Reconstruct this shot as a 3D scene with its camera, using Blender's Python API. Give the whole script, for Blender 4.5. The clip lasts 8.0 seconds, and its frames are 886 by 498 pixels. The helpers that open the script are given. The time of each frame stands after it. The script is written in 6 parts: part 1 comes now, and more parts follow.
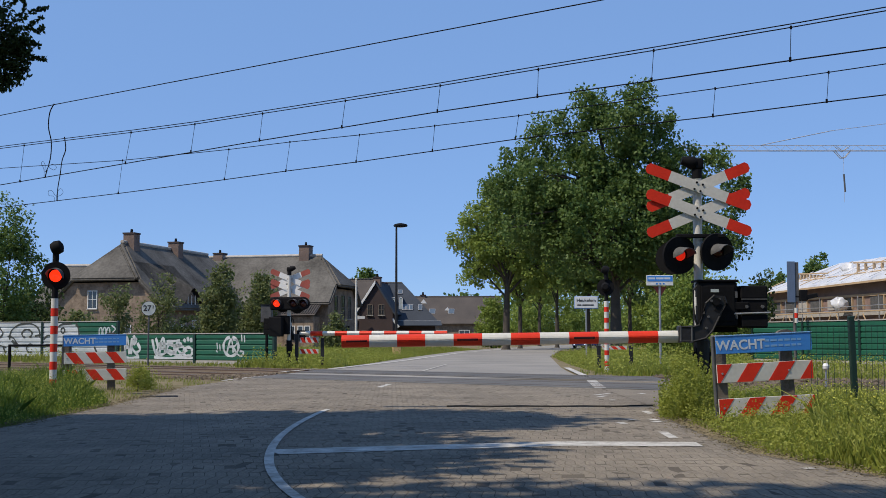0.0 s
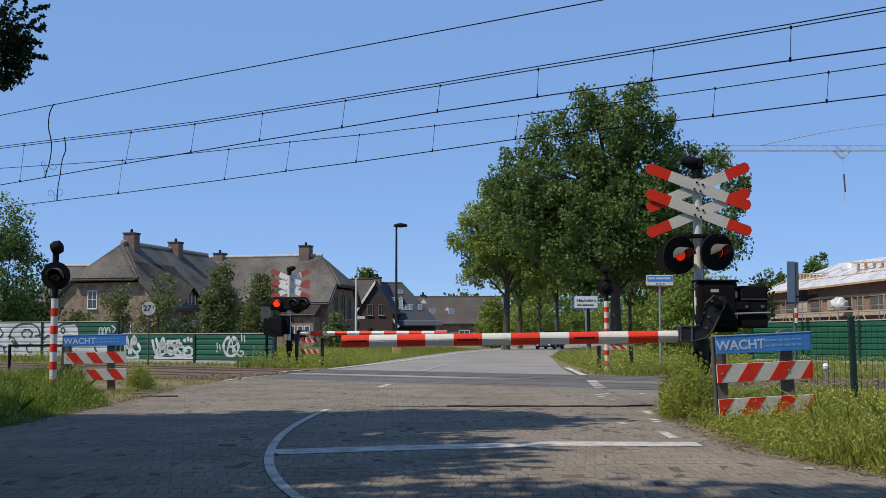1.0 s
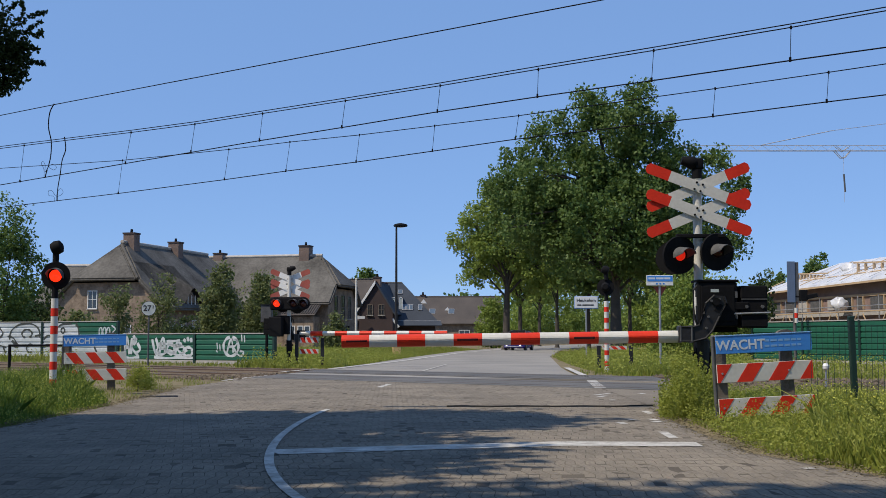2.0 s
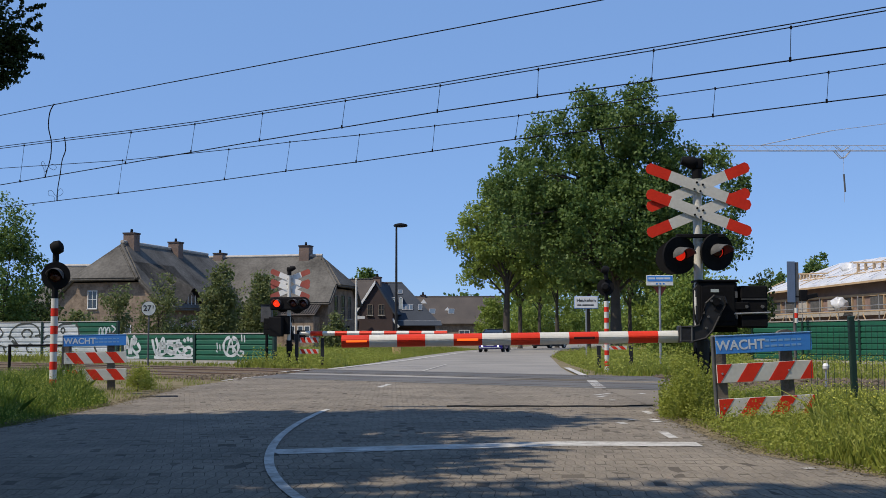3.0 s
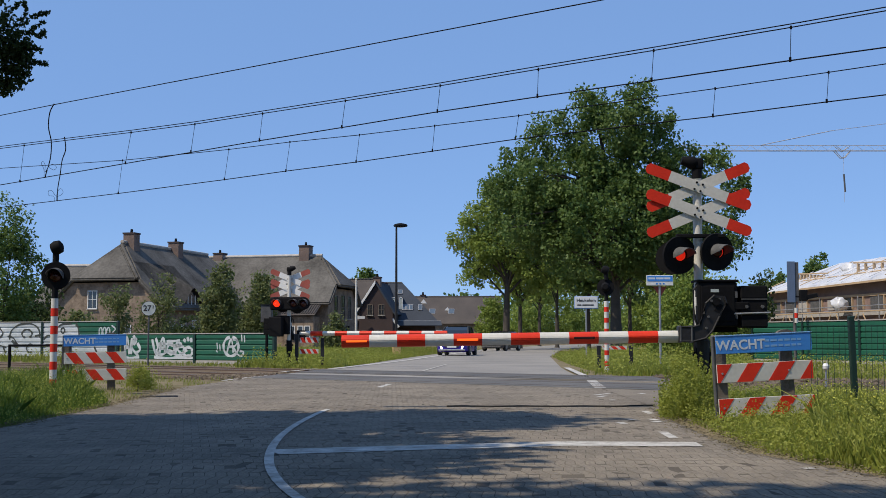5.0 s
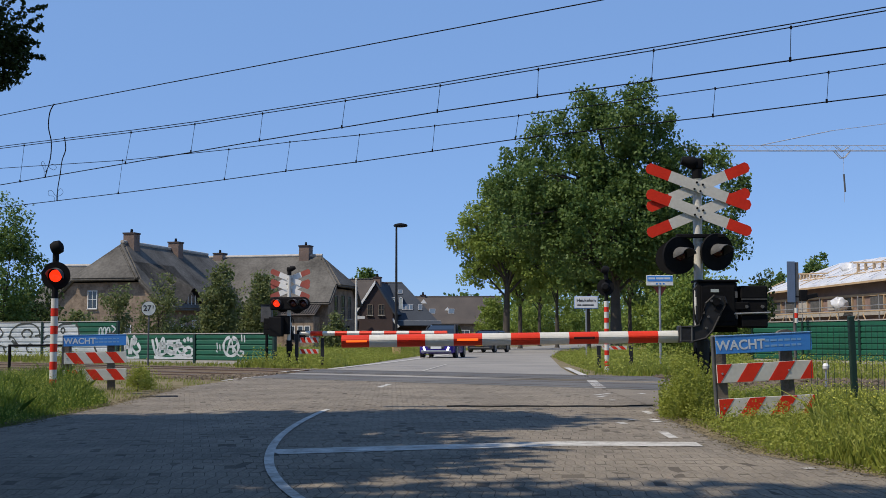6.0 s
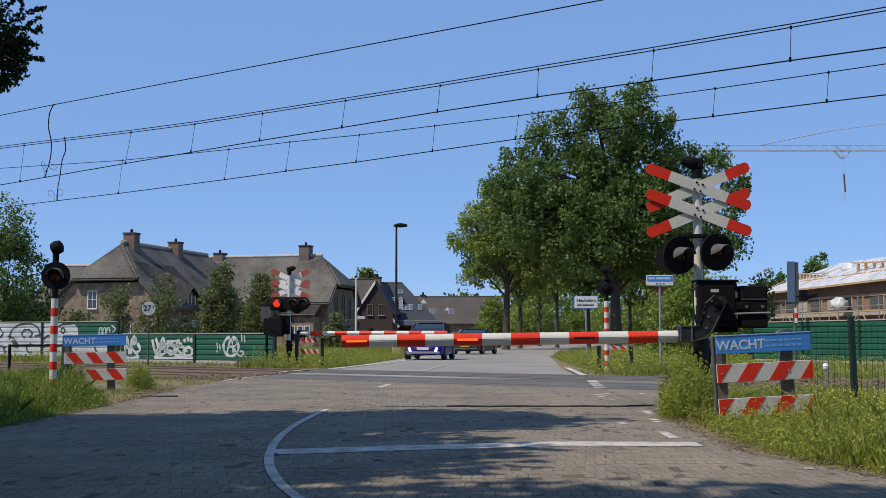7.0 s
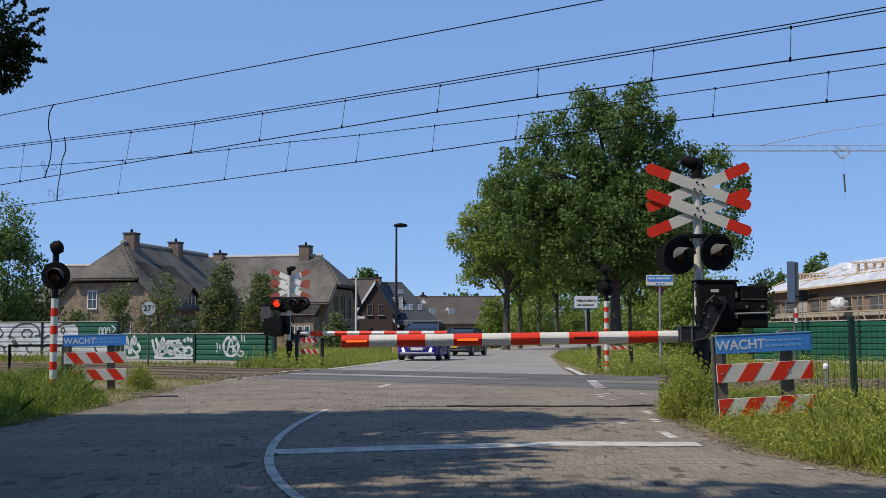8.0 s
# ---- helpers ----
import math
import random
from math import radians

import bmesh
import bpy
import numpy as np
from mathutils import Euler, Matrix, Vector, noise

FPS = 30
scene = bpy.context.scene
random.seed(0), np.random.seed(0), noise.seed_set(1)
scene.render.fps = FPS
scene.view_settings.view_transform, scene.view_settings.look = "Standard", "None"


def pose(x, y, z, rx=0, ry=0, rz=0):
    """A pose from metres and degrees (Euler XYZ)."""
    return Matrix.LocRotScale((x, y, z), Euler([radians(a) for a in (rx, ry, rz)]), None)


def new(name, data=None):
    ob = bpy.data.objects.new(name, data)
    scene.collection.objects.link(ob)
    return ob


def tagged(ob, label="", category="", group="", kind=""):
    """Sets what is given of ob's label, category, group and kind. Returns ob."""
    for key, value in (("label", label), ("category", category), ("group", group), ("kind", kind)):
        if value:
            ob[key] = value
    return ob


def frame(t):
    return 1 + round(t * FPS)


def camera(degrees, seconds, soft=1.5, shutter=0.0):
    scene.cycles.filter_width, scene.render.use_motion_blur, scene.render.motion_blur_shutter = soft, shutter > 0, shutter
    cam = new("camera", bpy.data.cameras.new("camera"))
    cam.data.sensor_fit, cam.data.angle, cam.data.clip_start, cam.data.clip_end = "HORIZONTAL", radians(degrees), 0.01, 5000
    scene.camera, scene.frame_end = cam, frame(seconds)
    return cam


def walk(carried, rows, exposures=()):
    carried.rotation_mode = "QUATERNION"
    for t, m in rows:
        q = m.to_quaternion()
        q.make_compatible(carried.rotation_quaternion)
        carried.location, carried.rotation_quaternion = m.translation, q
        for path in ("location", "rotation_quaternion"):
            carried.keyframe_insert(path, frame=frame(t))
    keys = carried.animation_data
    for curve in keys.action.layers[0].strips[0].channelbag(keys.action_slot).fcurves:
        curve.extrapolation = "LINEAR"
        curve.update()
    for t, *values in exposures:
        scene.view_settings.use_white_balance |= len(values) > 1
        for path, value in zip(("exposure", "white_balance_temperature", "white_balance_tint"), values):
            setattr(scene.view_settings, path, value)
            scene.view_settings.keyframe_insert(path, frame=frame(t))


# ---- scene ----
# ---------------------------------------------------------------- camera
cam = camera(41.0, 8.0, soft=0.85)
walk(cam, [(0, pose(0, 0, 0.85, 94.363, 0, 0)), (8, pose(0, 0, 0.85, 94.363, 0, 0))], [(0, 0.0, 6500, 10), (8, 0.0, 6500, 10)])

# ---------------------------------------------------------------- world and sun
SUN_ELEV, SUN_AZ = radians(54), radians(207)      # azimuth of the sun, counter-clockwise from +x
world = bpy.data.worlds.new("world")
scene.world = world
world.use_nodes = True
wn = world.node_tree.nodes
sky = wn.new("ShaderNodeTexSky")
sky.sky_type, sky.sun_disc = "NISHITA", False
sky.sun_elevation, sky.sun_rotation = SUN_ELEV, radians(90) - SUN_AZ
sky.air_density, sky.dust_density, sky.ozone_density = 0.6, 0.0, 5.0
wn["Background"].inputs[1].default_value = 0.15
haze = wn.new("ShaderNodeMix")
haze.data_type = "RGBA"
haze.inputs[0].default_value, haze.inputs[7].default_value = 0.70, (1.49, 2.71, 5.25, 1)
world.node_tree.links.new(sky.outputs[0], haze.inputs[6])
world.node_tree.links.new(haze.outputs[2], wn["Background"].inputs[0])
sun = new("sun", bpy.data.lights.new("sun", "SUN"))
sun.data.energy, sun.data.angle, sun.data.color = 4.3, radians(0.53), (1.0, 0.89, 0.73)
sd = Vector((math.cos(SUN_ELEV) * math.cos(SUN_AZ), math.cos(SUN_ELEV) * math.sin(SUN_AZ), math.sin(SUN_ELEV)))
sun.matrix_world = Matrix.Translation(sd * 60) @ sd.to_track_quat("Z", "Y").to_matrix().to_4x4()


# ---------------------------------------------------------------- materials
def mat(name, a, b=None, rough=0.7, metal=0.0, scale=3.0, fine=40.0, bump=0.15, spec=0.5, island=0.0, objrand=0.0, emit=None, grain=0.55):
    """Two-tone surface: colour a to b over large stains and fine grain, with bump."""
    m = bpy.data.materials.new(name)
    m.use_nodes = True
    nt = m.node_tree
    n, ln = nt.nodes, nt.links
    p = n["Principled BSDF"]
    p.inputs["Roughness"].default_value, p.inputs["Metallic"].default_value = rough, metal
    p.inputs["Specular IOR Level"].default_value = spec
    b = b or tuple(c * 0.7 for c in a)
    tc = n.new("ShaderNodeTexCoord")
    big, small = n.new("ShaderNodeTexNoise"), n.new("ShaderNodeTexNoise")
    big.inputs["Scale"].default_value, small.inputs["Scale"].default_value = scale, fine
    big.inputs["Detail"].default_value, small.inputs["Detail"].default_value = 4, 3
    for t in (big, small):
        ln.new(tc.outputs["Object"], t.inputs["Vector"])
    add = n.new("ShaderNodeMath")
    add.operation = "MULTIPLY_ADD"
    ln.new(small.outputs[0], add.inputs[0])
    add.inputs[1].default_value = grain
    ln.new(big.outputs[0], add.inputs[2])
    last = add.outputs[0]
    if island or objrand:
        src = n.new("ShaderNodeNewGeometry").outputs["Random Per Island"] if island else n.new("ShaderNodeObjectInfo").outputs["Random"]
        ma = n.new("ShaderNodeMath")
        ma.operation = "MULTIPLY_ADD"
        ln.new(src, ma.inputs[0])
        ma.inputs[1].default_value = island or objrand
        ln.new(last, ma.inputs[2])
        last = ma.outputs[0]
    r = n.new("ShaderNodeMapRange")
    mean, spread = 0.5 + grain / 2, 0.5 * (1 + grain) * 0.355
    r.inputs[1].default_value, r.inputs[2].default_value = mean - spread, mean + spread + (island or objrand)
    ln.new(last, r.inputs[0])
    mix = n.new("ShaderNodeMix")
    mix.data_type = "RGBA"
    mix.inputs[6].default_value, mix.inputs[7].default_value = (*a, 1), (*b, 1)
    ln.new(r.outputs[0], mix.inputs[0])
    ln.new(mix.outputs[2], p.inputs["Base Color"])
    if bump:
        bn = n.new("ShaderNodeBump")
        bn.inputs["Strength"].default_value, bn.inputs["Distance"].default_value = bump, 0.02
        ln.new(small.outputs[0], bn.inputs["Height"])
        ln.new(bn.outputs[0], p.inputs["Normal"])
    if emit:
        p.inputs["Emission Color"].default_value, p.inputs["Emission Strength"].default_value = (*emit[0], 1), emit[1]
    return m


def leaf_mat(name, a, b):
    m = mat(name, a, b, rough=0.55, scale=0.35, fine=3.0, bump=0, spec=0.3, island=0.6)
    n, ln = m.node_tree.nodes, m.node_tree.links
    p, out = n["Principled BSDF"], n["Material Output"]
    tr, mx = n.new("ShaderNodeBsdfTranslucent"), n.new("ShaderNodeMixShader")
    col = p.inputs["Base Color"].links[0].from_socket
    ln.new(col, tr.inputs[0])
    mx.inputs[0].default_value = 0.42
    ln.new(p.outputs[0], mx.inputs[1])
    ln.new(tr.outputs[0], mx.inputs[2])
    ln.new(mx.outputs[0], out.inputs[0])
    return m



M = {
    "asphalt": mat("asphalt", (0.325, 0.303, 0.27), (0.17, 0.164, 0.155), 0.9, spec=0.12, scale=0.3, fine=28, bump=0.3, grain=0.9),
    "asphalt_dark": mat("asphalt_dark", (0.15, 0.145, 0.138), (0.10, 0.098, 0.095), 0.9, spec=0.12, scale=0.7, fine=60, bump=0.25),
    "sand": mat("sand", (0.15, 0.128, 0.1), (0.07, 0.061, 0.05), 0.95, spec=0.12, scale=2, fine=80, bump=0.2),
    "paver": mat("paver", (0.325, 0.282, 0.224), (0.115, 0.102, 0.087), 0.95, spec=0.08, scale=0.9, fine=48, bump=0.9, island=0.2, grain=1.3),
    "paver_obj": mat("paver_obj", (0.325, 0.282, 0.224), (0.115, 0.102, 0.087), 0.95, spec=0.08, scale=0.9, fine=48, bump=0.9, objrand=0.2, grain=1.3),
    "road_paint": mat("road_paint", (0.62, 0.605, 0.565), (0.25, 0.232, 0.205), 0.9, spec=0.1, scale=6, fine=38, bump=0.25),
    "soil": mat("soil", (0.26, 0.208, 0.132), (0.115, 0.105, 0.056), 0.95, spec=0.05, scale=1.3, fine=30, bump=0.9),
    "ballast": mat("ballast", (0.20, 0.15, 0.10), (0.10, 0.078, 0.055), 0.95, spec=0.05, scale=1.5, fine=22, bump=0.9),
    "stone": mat("stone", (0.21, 0.17, 0.125), (0.085, 0.07, 0.055), 0.95, spec=0.1, scale=3, fine=30, bump=0.3, island=0.7),
    "rail": mat("rail", (0.16, 0.10, 0.07), (0.09, 0.06, 0.045), 0.6, 0.5, scale=2, fine=50),
    "rail_top": mat("rail_top", (0.26, 0.2, 0.16), (0.15, 0.12, 0.1), 0.45, 0.8, scale=2, fine=50),
    "sleeper": mat("sleeper", (0.2, 0.17, 0.14), (0.13, 0.11, 0.09), 0.9, scale=2, fine=30),
    "red": mat("red_paint", (0.74, 0.040, 0.016), (0.56, 0.030, 0.014), 0.5, spec=0.2, scale=2.5, fine=30, bump=0.05),
    "red_boom": mat("red_boom", (0.74, 0.045, 0.014), (0.58, 0.032, 0.014), 0.45, spec=0.25, scale=2.5, fine=30, bump=0.04),
    "red_faded": mat("red_faded", (0.36, 0.10, 0.075), (0.27, 0.075, 0.06), 0.7, spec=0.15, scale=2.5, fine=30, bump=0.05),
    "arm_grey": mat("arm_grey", (0.026, 0.025, 0.027), (0.014, 0.014, 0.015), 0.55, spec=0.3, scale=4, fine=40, bump=0.08),
    "board_blue": mat("board_blue", (0.12, 0.165, 0.25), (0.09, 0.125, 0.19), 0.45, scale=2, fine=20, bump=0.03),
    "white": mat("white_paint", (0.66, 0.64, 0.58), (0.52, 0.505, 0.455), 0.5, scale=2.2, fine=25, bump=0.05),
    "black": mat("black_paint", (0.008, 0.008, 0.009), (0.014, 0.014, 0.015), 0.7, spec=0.06, scale=3, fine=30, bump=0.05),
    "hood": mat("hood_grey", (0.12, 0.12, 0.12), (0.06, 0.06, 0.06), 0.6, spec=0.3, scale=6, fine=40, bump=0.05),
    "galv": mat("galvanised_steel", (0.42, 0.42, 0.42), (0.3, 0.3, 0.31), 0.5, 0.6, scale=3, fine=30, bump=0.05),
    "green_fence": mat("green_fence", (0.012, 0.115, 0.062), (0.01, 0.075, 0.042), 0.5, scale=0.8, fine=12, bump=0.05),
    "green_post": mat("green_post", (0.006, 0.03, 0.02), (0.005, 0.02, 0.014), 0.5, scale=2, fine=20, bump=0.05),
    "spray": mat("white_spray", (0.58, 0.60, 0.61), (0.33, 0.38, 0.39), 0.7, scale=1.4, fine=8, bump=0.0),
    "spray_dark": mat("dark_spray", (0.03, 0.035, 0.035), (0.05, 0.06, 0.05), 0.7, bump=0.0),
    "sign_blue": mat("sign_blue", (0.055, 0.26, 0.70), (0.05, 0.215, 0.60), 0.4, scale=2, fine=20, bump=0.03),
    "sign_text": mat("sign_text", (0.62, 0.68, 0.72), (0.5, 0.56, 0.62), 0.5, bump=0.0),
    "sign_white": mat("sign_white", (0.72, 0.72, 0.70), (0.62, 0.62, 0.6), 0.4, bump=0.02),
    "sign_faint": mat("sign_faint", (0.22, 0.42, 0.70), (0.18, 0.36, 0.62), 0.5, bump=0.0),
    "sign_grey": mat("sign_grey", (0.46, 0.50, 0.47), (0.38, 0.42, 0.4), 0.5, bump=0.02),
    "brick_brown": mat("brown_brick", (0.22, 0.155, 0.125), (0.12, 0.086, 0.072), 0.9, scale=0.8, fine=9, bump=0.4),
    "sign_black": mat("sign_black", (0.02, 0.02, 0.022), None, 0.5, bump=0.0),
    "wood": mat("post_wood", (0.17, 0.14, 0.11), (0.10, 0.085, 0.07), 0.85, scale=4, fine=40, bump=0.3),
    "thatch": mat("thatch", (0.168, 0.158, 0.142), (0.066, 0.062, 0.056), 0.95, spec=0.05, scale=0.35, fine=3.5, bump=0.8),
    "brick": mat("brick_wall", (0.33, 0.26, 0.195), (0.12, 0.092, 0.07), 0.95, spec=0.1, scale=1.4, fine=5, bump=0.4),
    "brick_site": mat("site_brick", (0.27, 0.185, 0.155), (0.16, 0.11, 0.095), 0.9, scale=0.7, fine=7, bump=0.4),
    "brick_dark": mat("dark_brick_wall", (0.058, 0.038, 0.036), (0.036, 0.025, 0.024), 0.9, scale=0.6, fine=9, bump=0.4),
    "brick_red": mat("red_brick", (0.16, 0.075, 0.055), (0.10, 0.05, 0.04), 0.9, scale=0.8, fine=9, bump=0.4),
    "slate": mat("slate", (0.058, 0.068, 0.085), (0.036, 0.043, 0.055), 0.8, spec=0.2, scale=0.5, fine=6, bump=0.3),
    "tiles": mat("roof_tiles", (0.085, 0.07, 0.06), (0.05, 0.042, 0.038), 0.8, scale=0.5, fine=6, bump=0.4),
    "ridge": mat("ridge_tiles", (0.50, 0.46, 0.40), (0.34, 0.31, 0.27), 0.85, scale=2, fine=8, bump=0.3),
    "trim": mat("white_trim", (0.75, 0.75, 0.72), (0.62, 0.62, 0.6), 0.6, bump=0.03),
    "glass": mat("window_glass", (0.02, 0.025, 0.03), (0.03, 0.035, 0.04), 0.06, spec=0.9, bump=0.0),
    "skylight": mat("skylight_glass", (0.10, 0.13, 0.16), (0.08, 0.1, 0.12), 0.08, spec=1.0, bump=0.0),
    "bark": mat("bark", (0.085, 0.07, 0.055), (0.045, 0.038, 0.03), 0.95, scale=1.5, fine=14, bump=0.8),
    "concrete": mat("concrete", (0.42, 0.40, 0.37), (0.3, 0.285, 0.26), 0.9, scale=1, fine=15, bump=0.2),
    "timber": mat("new_timber", (0.50, 0.36, 0.22), (0.38, 0.27, 0.16), 0.8, scale=1, fine=12, bump=0.2),
    "foil": mat("white_foil", (0.68, 0.68, 0.69), (0.48, 0.49, 0.51), 0.35, scale=0.6, fine=5, bump=0.3),
    "wire": mat("wire", (0.008, 0.008, 0.01), (0.006, 0.006, 0.008), 0.8, 0.0, spec=0.1, bump=0.0),
    "crane": mat("crane_grey", (0.42, 0.39, 0.36), (0.34, 0.32, 0.3), 0.6, bump=0.0),
    "car_blue": mat("car_blue", (0.055, 0.03, 0.33), (0.045, 0.025, 0.28), 0.22, 0.3, bump=0.0),
    "car_grey": mat("car_grey", (0.075, 0.072, 0.075), (0.06, 0.058, 0.06), 0.25, 0.5, bump=0.0),
    "car_glass": mat("car_glass", (0.012, 0.016, 0.022), (0.016, 0.02, 0.026), 0.05, spec=0.9, bump=0.0),
    "rubber": mat("rubber", (0.018, 0.018, 0.018), (0.028, 0.028, 0.027), 0.85, bump=0.1),
    "plastic": mat("dark_plastic", (0.03, 0.03, 0.032), (0.045, 0.045, 0.045), 0.6, bump=0.05),
    "silver": mat("silver_trim", (0.45, 0.45, 0.46), (0.35, 0.35, 0.36), 0.3, 0.8, bump=0.0),
    "headlamp": mat("headlamp", (0.8, 0.8, 0.85), None, 0.15, bump=0.0, emit=((0.85, 0.85, 1.0), 2.0)),
    "headlamp_off": mat("headlamp_off", (0.55, 0.56, 0.58), None, 0.12, bump=0.0),
    "plate_yellow": mat("plate_yellow", (0.70, 0.42, 0.03), None, 0.5, bump=0.0),
    "box_yellow": mat("box_yellow", (0.62, 0.42, 0.16), (0.5, 0.34, 0.14), 0.6, bump=0.05),
    "red_glass": mat("red_glass", (0.045, 0.006, 0.006), (0.03, 0.005, 0.005), 0.25, bump=0.0),
    "red_lit": mat("red_lit", (0.5, 0.02, 0.01), None, 0.3, bump=0.0, emit=((1.0, 0.03, 0.006), 1.45)),
    "red_dim": mat("red_dim", (0.4, 0.02, 0.01), None, 0.3, bump=0.0, emit=((1.0, 0.022, 0.006), 0.55)),
    "amber_lit": mat("amber_lit", (0.6, 0.1, 0.01), None, 0.3, bump=0.0, emit=((1.0, 0.10, 0.01), 1.6)),
    "leaf_oak": leaf_mat("leaf_oak", (0.066, 0.132, 0.032), (0.165, 0.228, 0.06)),
    "leaf_light": leaf_mat("leaf_light", (0.17, 0.245, 0.044), (0.29, 0.35, 0.078)),
    "leaf_dark": leaf_mat("leaf_dark", (0.035, 0.06, 0.016), (0.07, 0.095, 0.025)),
    "leaf_birch": leaf_mat("leaf_birch", (0.11, 0.145, 0.046), (0.2, 0.22, 0.085)),
    "grass": leaf_mat("grass_blades", (0.18, 0.232, 0.028), (0.32, 0.325, 0.075)),
    "lush_grass": leaf_mat("lush_grass", (0.085, 0.16, 0.02), (0.2, 0.25, 0.045)),
    "weed": leaf_mat("weed_leaves", (0.225, 0.275, 0.036), (0.37, 0.385, 0.075)),
    "flower": mat("yellow_flowers", (0.56, 0.53, 0.06), (0.40, 0.42, 0.07), 0.7, bump=0.0, island=0.5),
}


# ---------------------------------------------------------------- mesh helpers
def finish(name, bm, material, smooth=False):
    me = bpy.data.meshes.new(name)
    bm.to_mesh(me)
    bm.free()
    for m in (material if isinstance(material, (list, tuple)) else [material]):
        me.materials.append(M[m])
    if smooth:
        me.shade_smooth()
        me.set_sharp_from_angle(angle=radians(40))
    return me


def part(name, bm, material, parent=None, label="", at=None, smooth=False):
    ob = new(name, finish(name, bm, material, smooth))
    if parent:
        ob.parent = parent
    if at is not None:
        ob.matrix_basis = at
    if label:
        ob["label"] = label
    return ob


def thing(name, at, label, category, group="", kind=""):
    ob = new(name)
    ob.empty_display_size = 0.1
    ob.matrix_basis = at
    return tagged(ob, label, category, group, kind)


def box(bm, c, s, rot=None, bevel=0.0):
    m = Matrix.Translation(c) @ (rot.to_4x4() if rot else Matrix()) @ Matrix.Diagonal((*s, 1))
    r = bmesh.ops.create_cube(bm, size=1, matrix=m)
    if bevel:
        es = list({e for v in r["verts"] for e in v.link_edges})
        bmesh.ops.bevel(bm, geom=es, offset=bevel, segments=2, affect="EDGES", profile=0.5)
    return bm


def B(c, s, rot=None, bevel=0.0):
    return box(bmesh.new(), c, s, rot, bevel)


def rod(bm, a, b, r0, r1=None, seg=10, caps=True):
    a, b = Vector(a), Vector(b)
    d = b - a
    m = Matrix.Translation((a + b) / 2) @ d.to_track_quat("Z", "Y").to_matrix().to_4x4()
    bmesh.ops.create_cone(bm, cap_ends=caps, segments=seg, radius1=r0, radius2=r0 if r1 is None else r1, depth=d.length, matrix=m)
    return bm


def R(a, b, r0, r1=None, seg=10):
    return rod(bmesh.new(), a, b, r0, r1, seg)


def tube(bm, pts, r, seg=5):
    """A round tube along points; r is one radius or one for each point."""
    pts = [Vector(p) for p in pts]
    rs = r if isinstance(r, (list, tuple)) else [r] * len(pts)
    rings = []
    for i, p in enumerate(pts):
        d = (pts[min(i + 1, len(pts) - 1)] - pts[max(i - 1, 0)]).normalized()
        u = d.cross(Vector((0, 0, 1)) if abs(d.z) < 0.95 else Vector((1, 0, 0))).normalized()
        w = d.cross(u)
        rings.append([bm.verts.new(p + (u * math.cos(k * math.tau / seg) + w * math.sin(k * math.tau / seg)) * rs[i]) for k in range(seg)])
    for a, b in zip(rings, rings[1:]):
        for k in range(seg):
            bm.faces.new((a[k], a[(k + 1) % seg], b[(k + 1) % seg], b[k]))
    return bm


def prism(bm, poly, vec):
    """A polygon (3D points) pushed along vec into a solid."""
    vec = Vector(vec)
    a = [bm.verts.new(p) for p in poly]
    b = [bm.verts.new(Vector(p) + vec) for p in poly]
    bm.faces.new(a)
    bm.faces.new(b[::-1])
    n = len(poly)
    for i in range(n):
        bm.faces.new((a[i], b[i], b[(i + 1) % n], a[(i + 1) % n]))
    bmesh.ops.recalc_face_normals(bm, faces=bm.faces)
    return bm


def lathe(bm, prof, seg=20, m=Matrix()):
    """A profile of (radius, height) turned round z."""
    rings = [[bm.verts.new(m @ Vector((r * math.cos(k * math.tau / seg), r * math.sin(k * math.tau / seg), z))) for k in range(seg)] for r, z in prof]
    for a, b in zip(rings, rings[1:]):
        for k in range(seg):
            bm.faces.new((a[k], a[(k + 1) % seg], b[(k + 1) % seg], b[k]))
    bm.faces.new(rings[0][::-1])
    bm.faces.new(rings[-1])
    bmesh.ops.recalc_face_normals(bm, faces=bm.faces)
    return bm


def smoothed(pts, n=6):
    """Catmull-Rom points through pts."""
    pts = [Vector(p) for p in pts]
    out = []
    for i in range(len(pts) - 1):
        a, b, c, d = pts[max(i - 1, 0)], pts[i], pts[i + 1], pts[min(i + 2, len(pts) - 1)]
        for k in range(n):
            t = k / n
            out.append(0.5 * (2 * b + (c - a) * t + (2 * a - 5 * b + 4 * c - d) * t * t + (3 * b - a - 3 * c + d) * t ** 3))
    return out + [pts[-1]]


def raw_mesh(name, verts, faces, material):
    """One mesh from arrays: faces is (n, k)."""
    verts, faces = np.asarray(verts, dtype=np.float32), np.asarray(faces, dtype=np.int32)
    me = bpy.data.meshes.new(name)
    k = faces.shape[1]
    me.vertices.add(len(verts))
    me.vertices.foreach_set("co", verts.ravel())
    me.loops.add(faces.size)
    me.loops.foreach_set("vertex_index", faces.ravel())
    me.polygons.add(len(faces))
    me.polygons.foreach_set("loop_start", np.arange(0, faces.size, k, dtype=np.int32))
    me.polygons.foreach_set("use_smooth", np.zeros(len(faces), dtype=bool))
    me.update(calc_edges=True)
    me.materials.append(M[material])
    return me


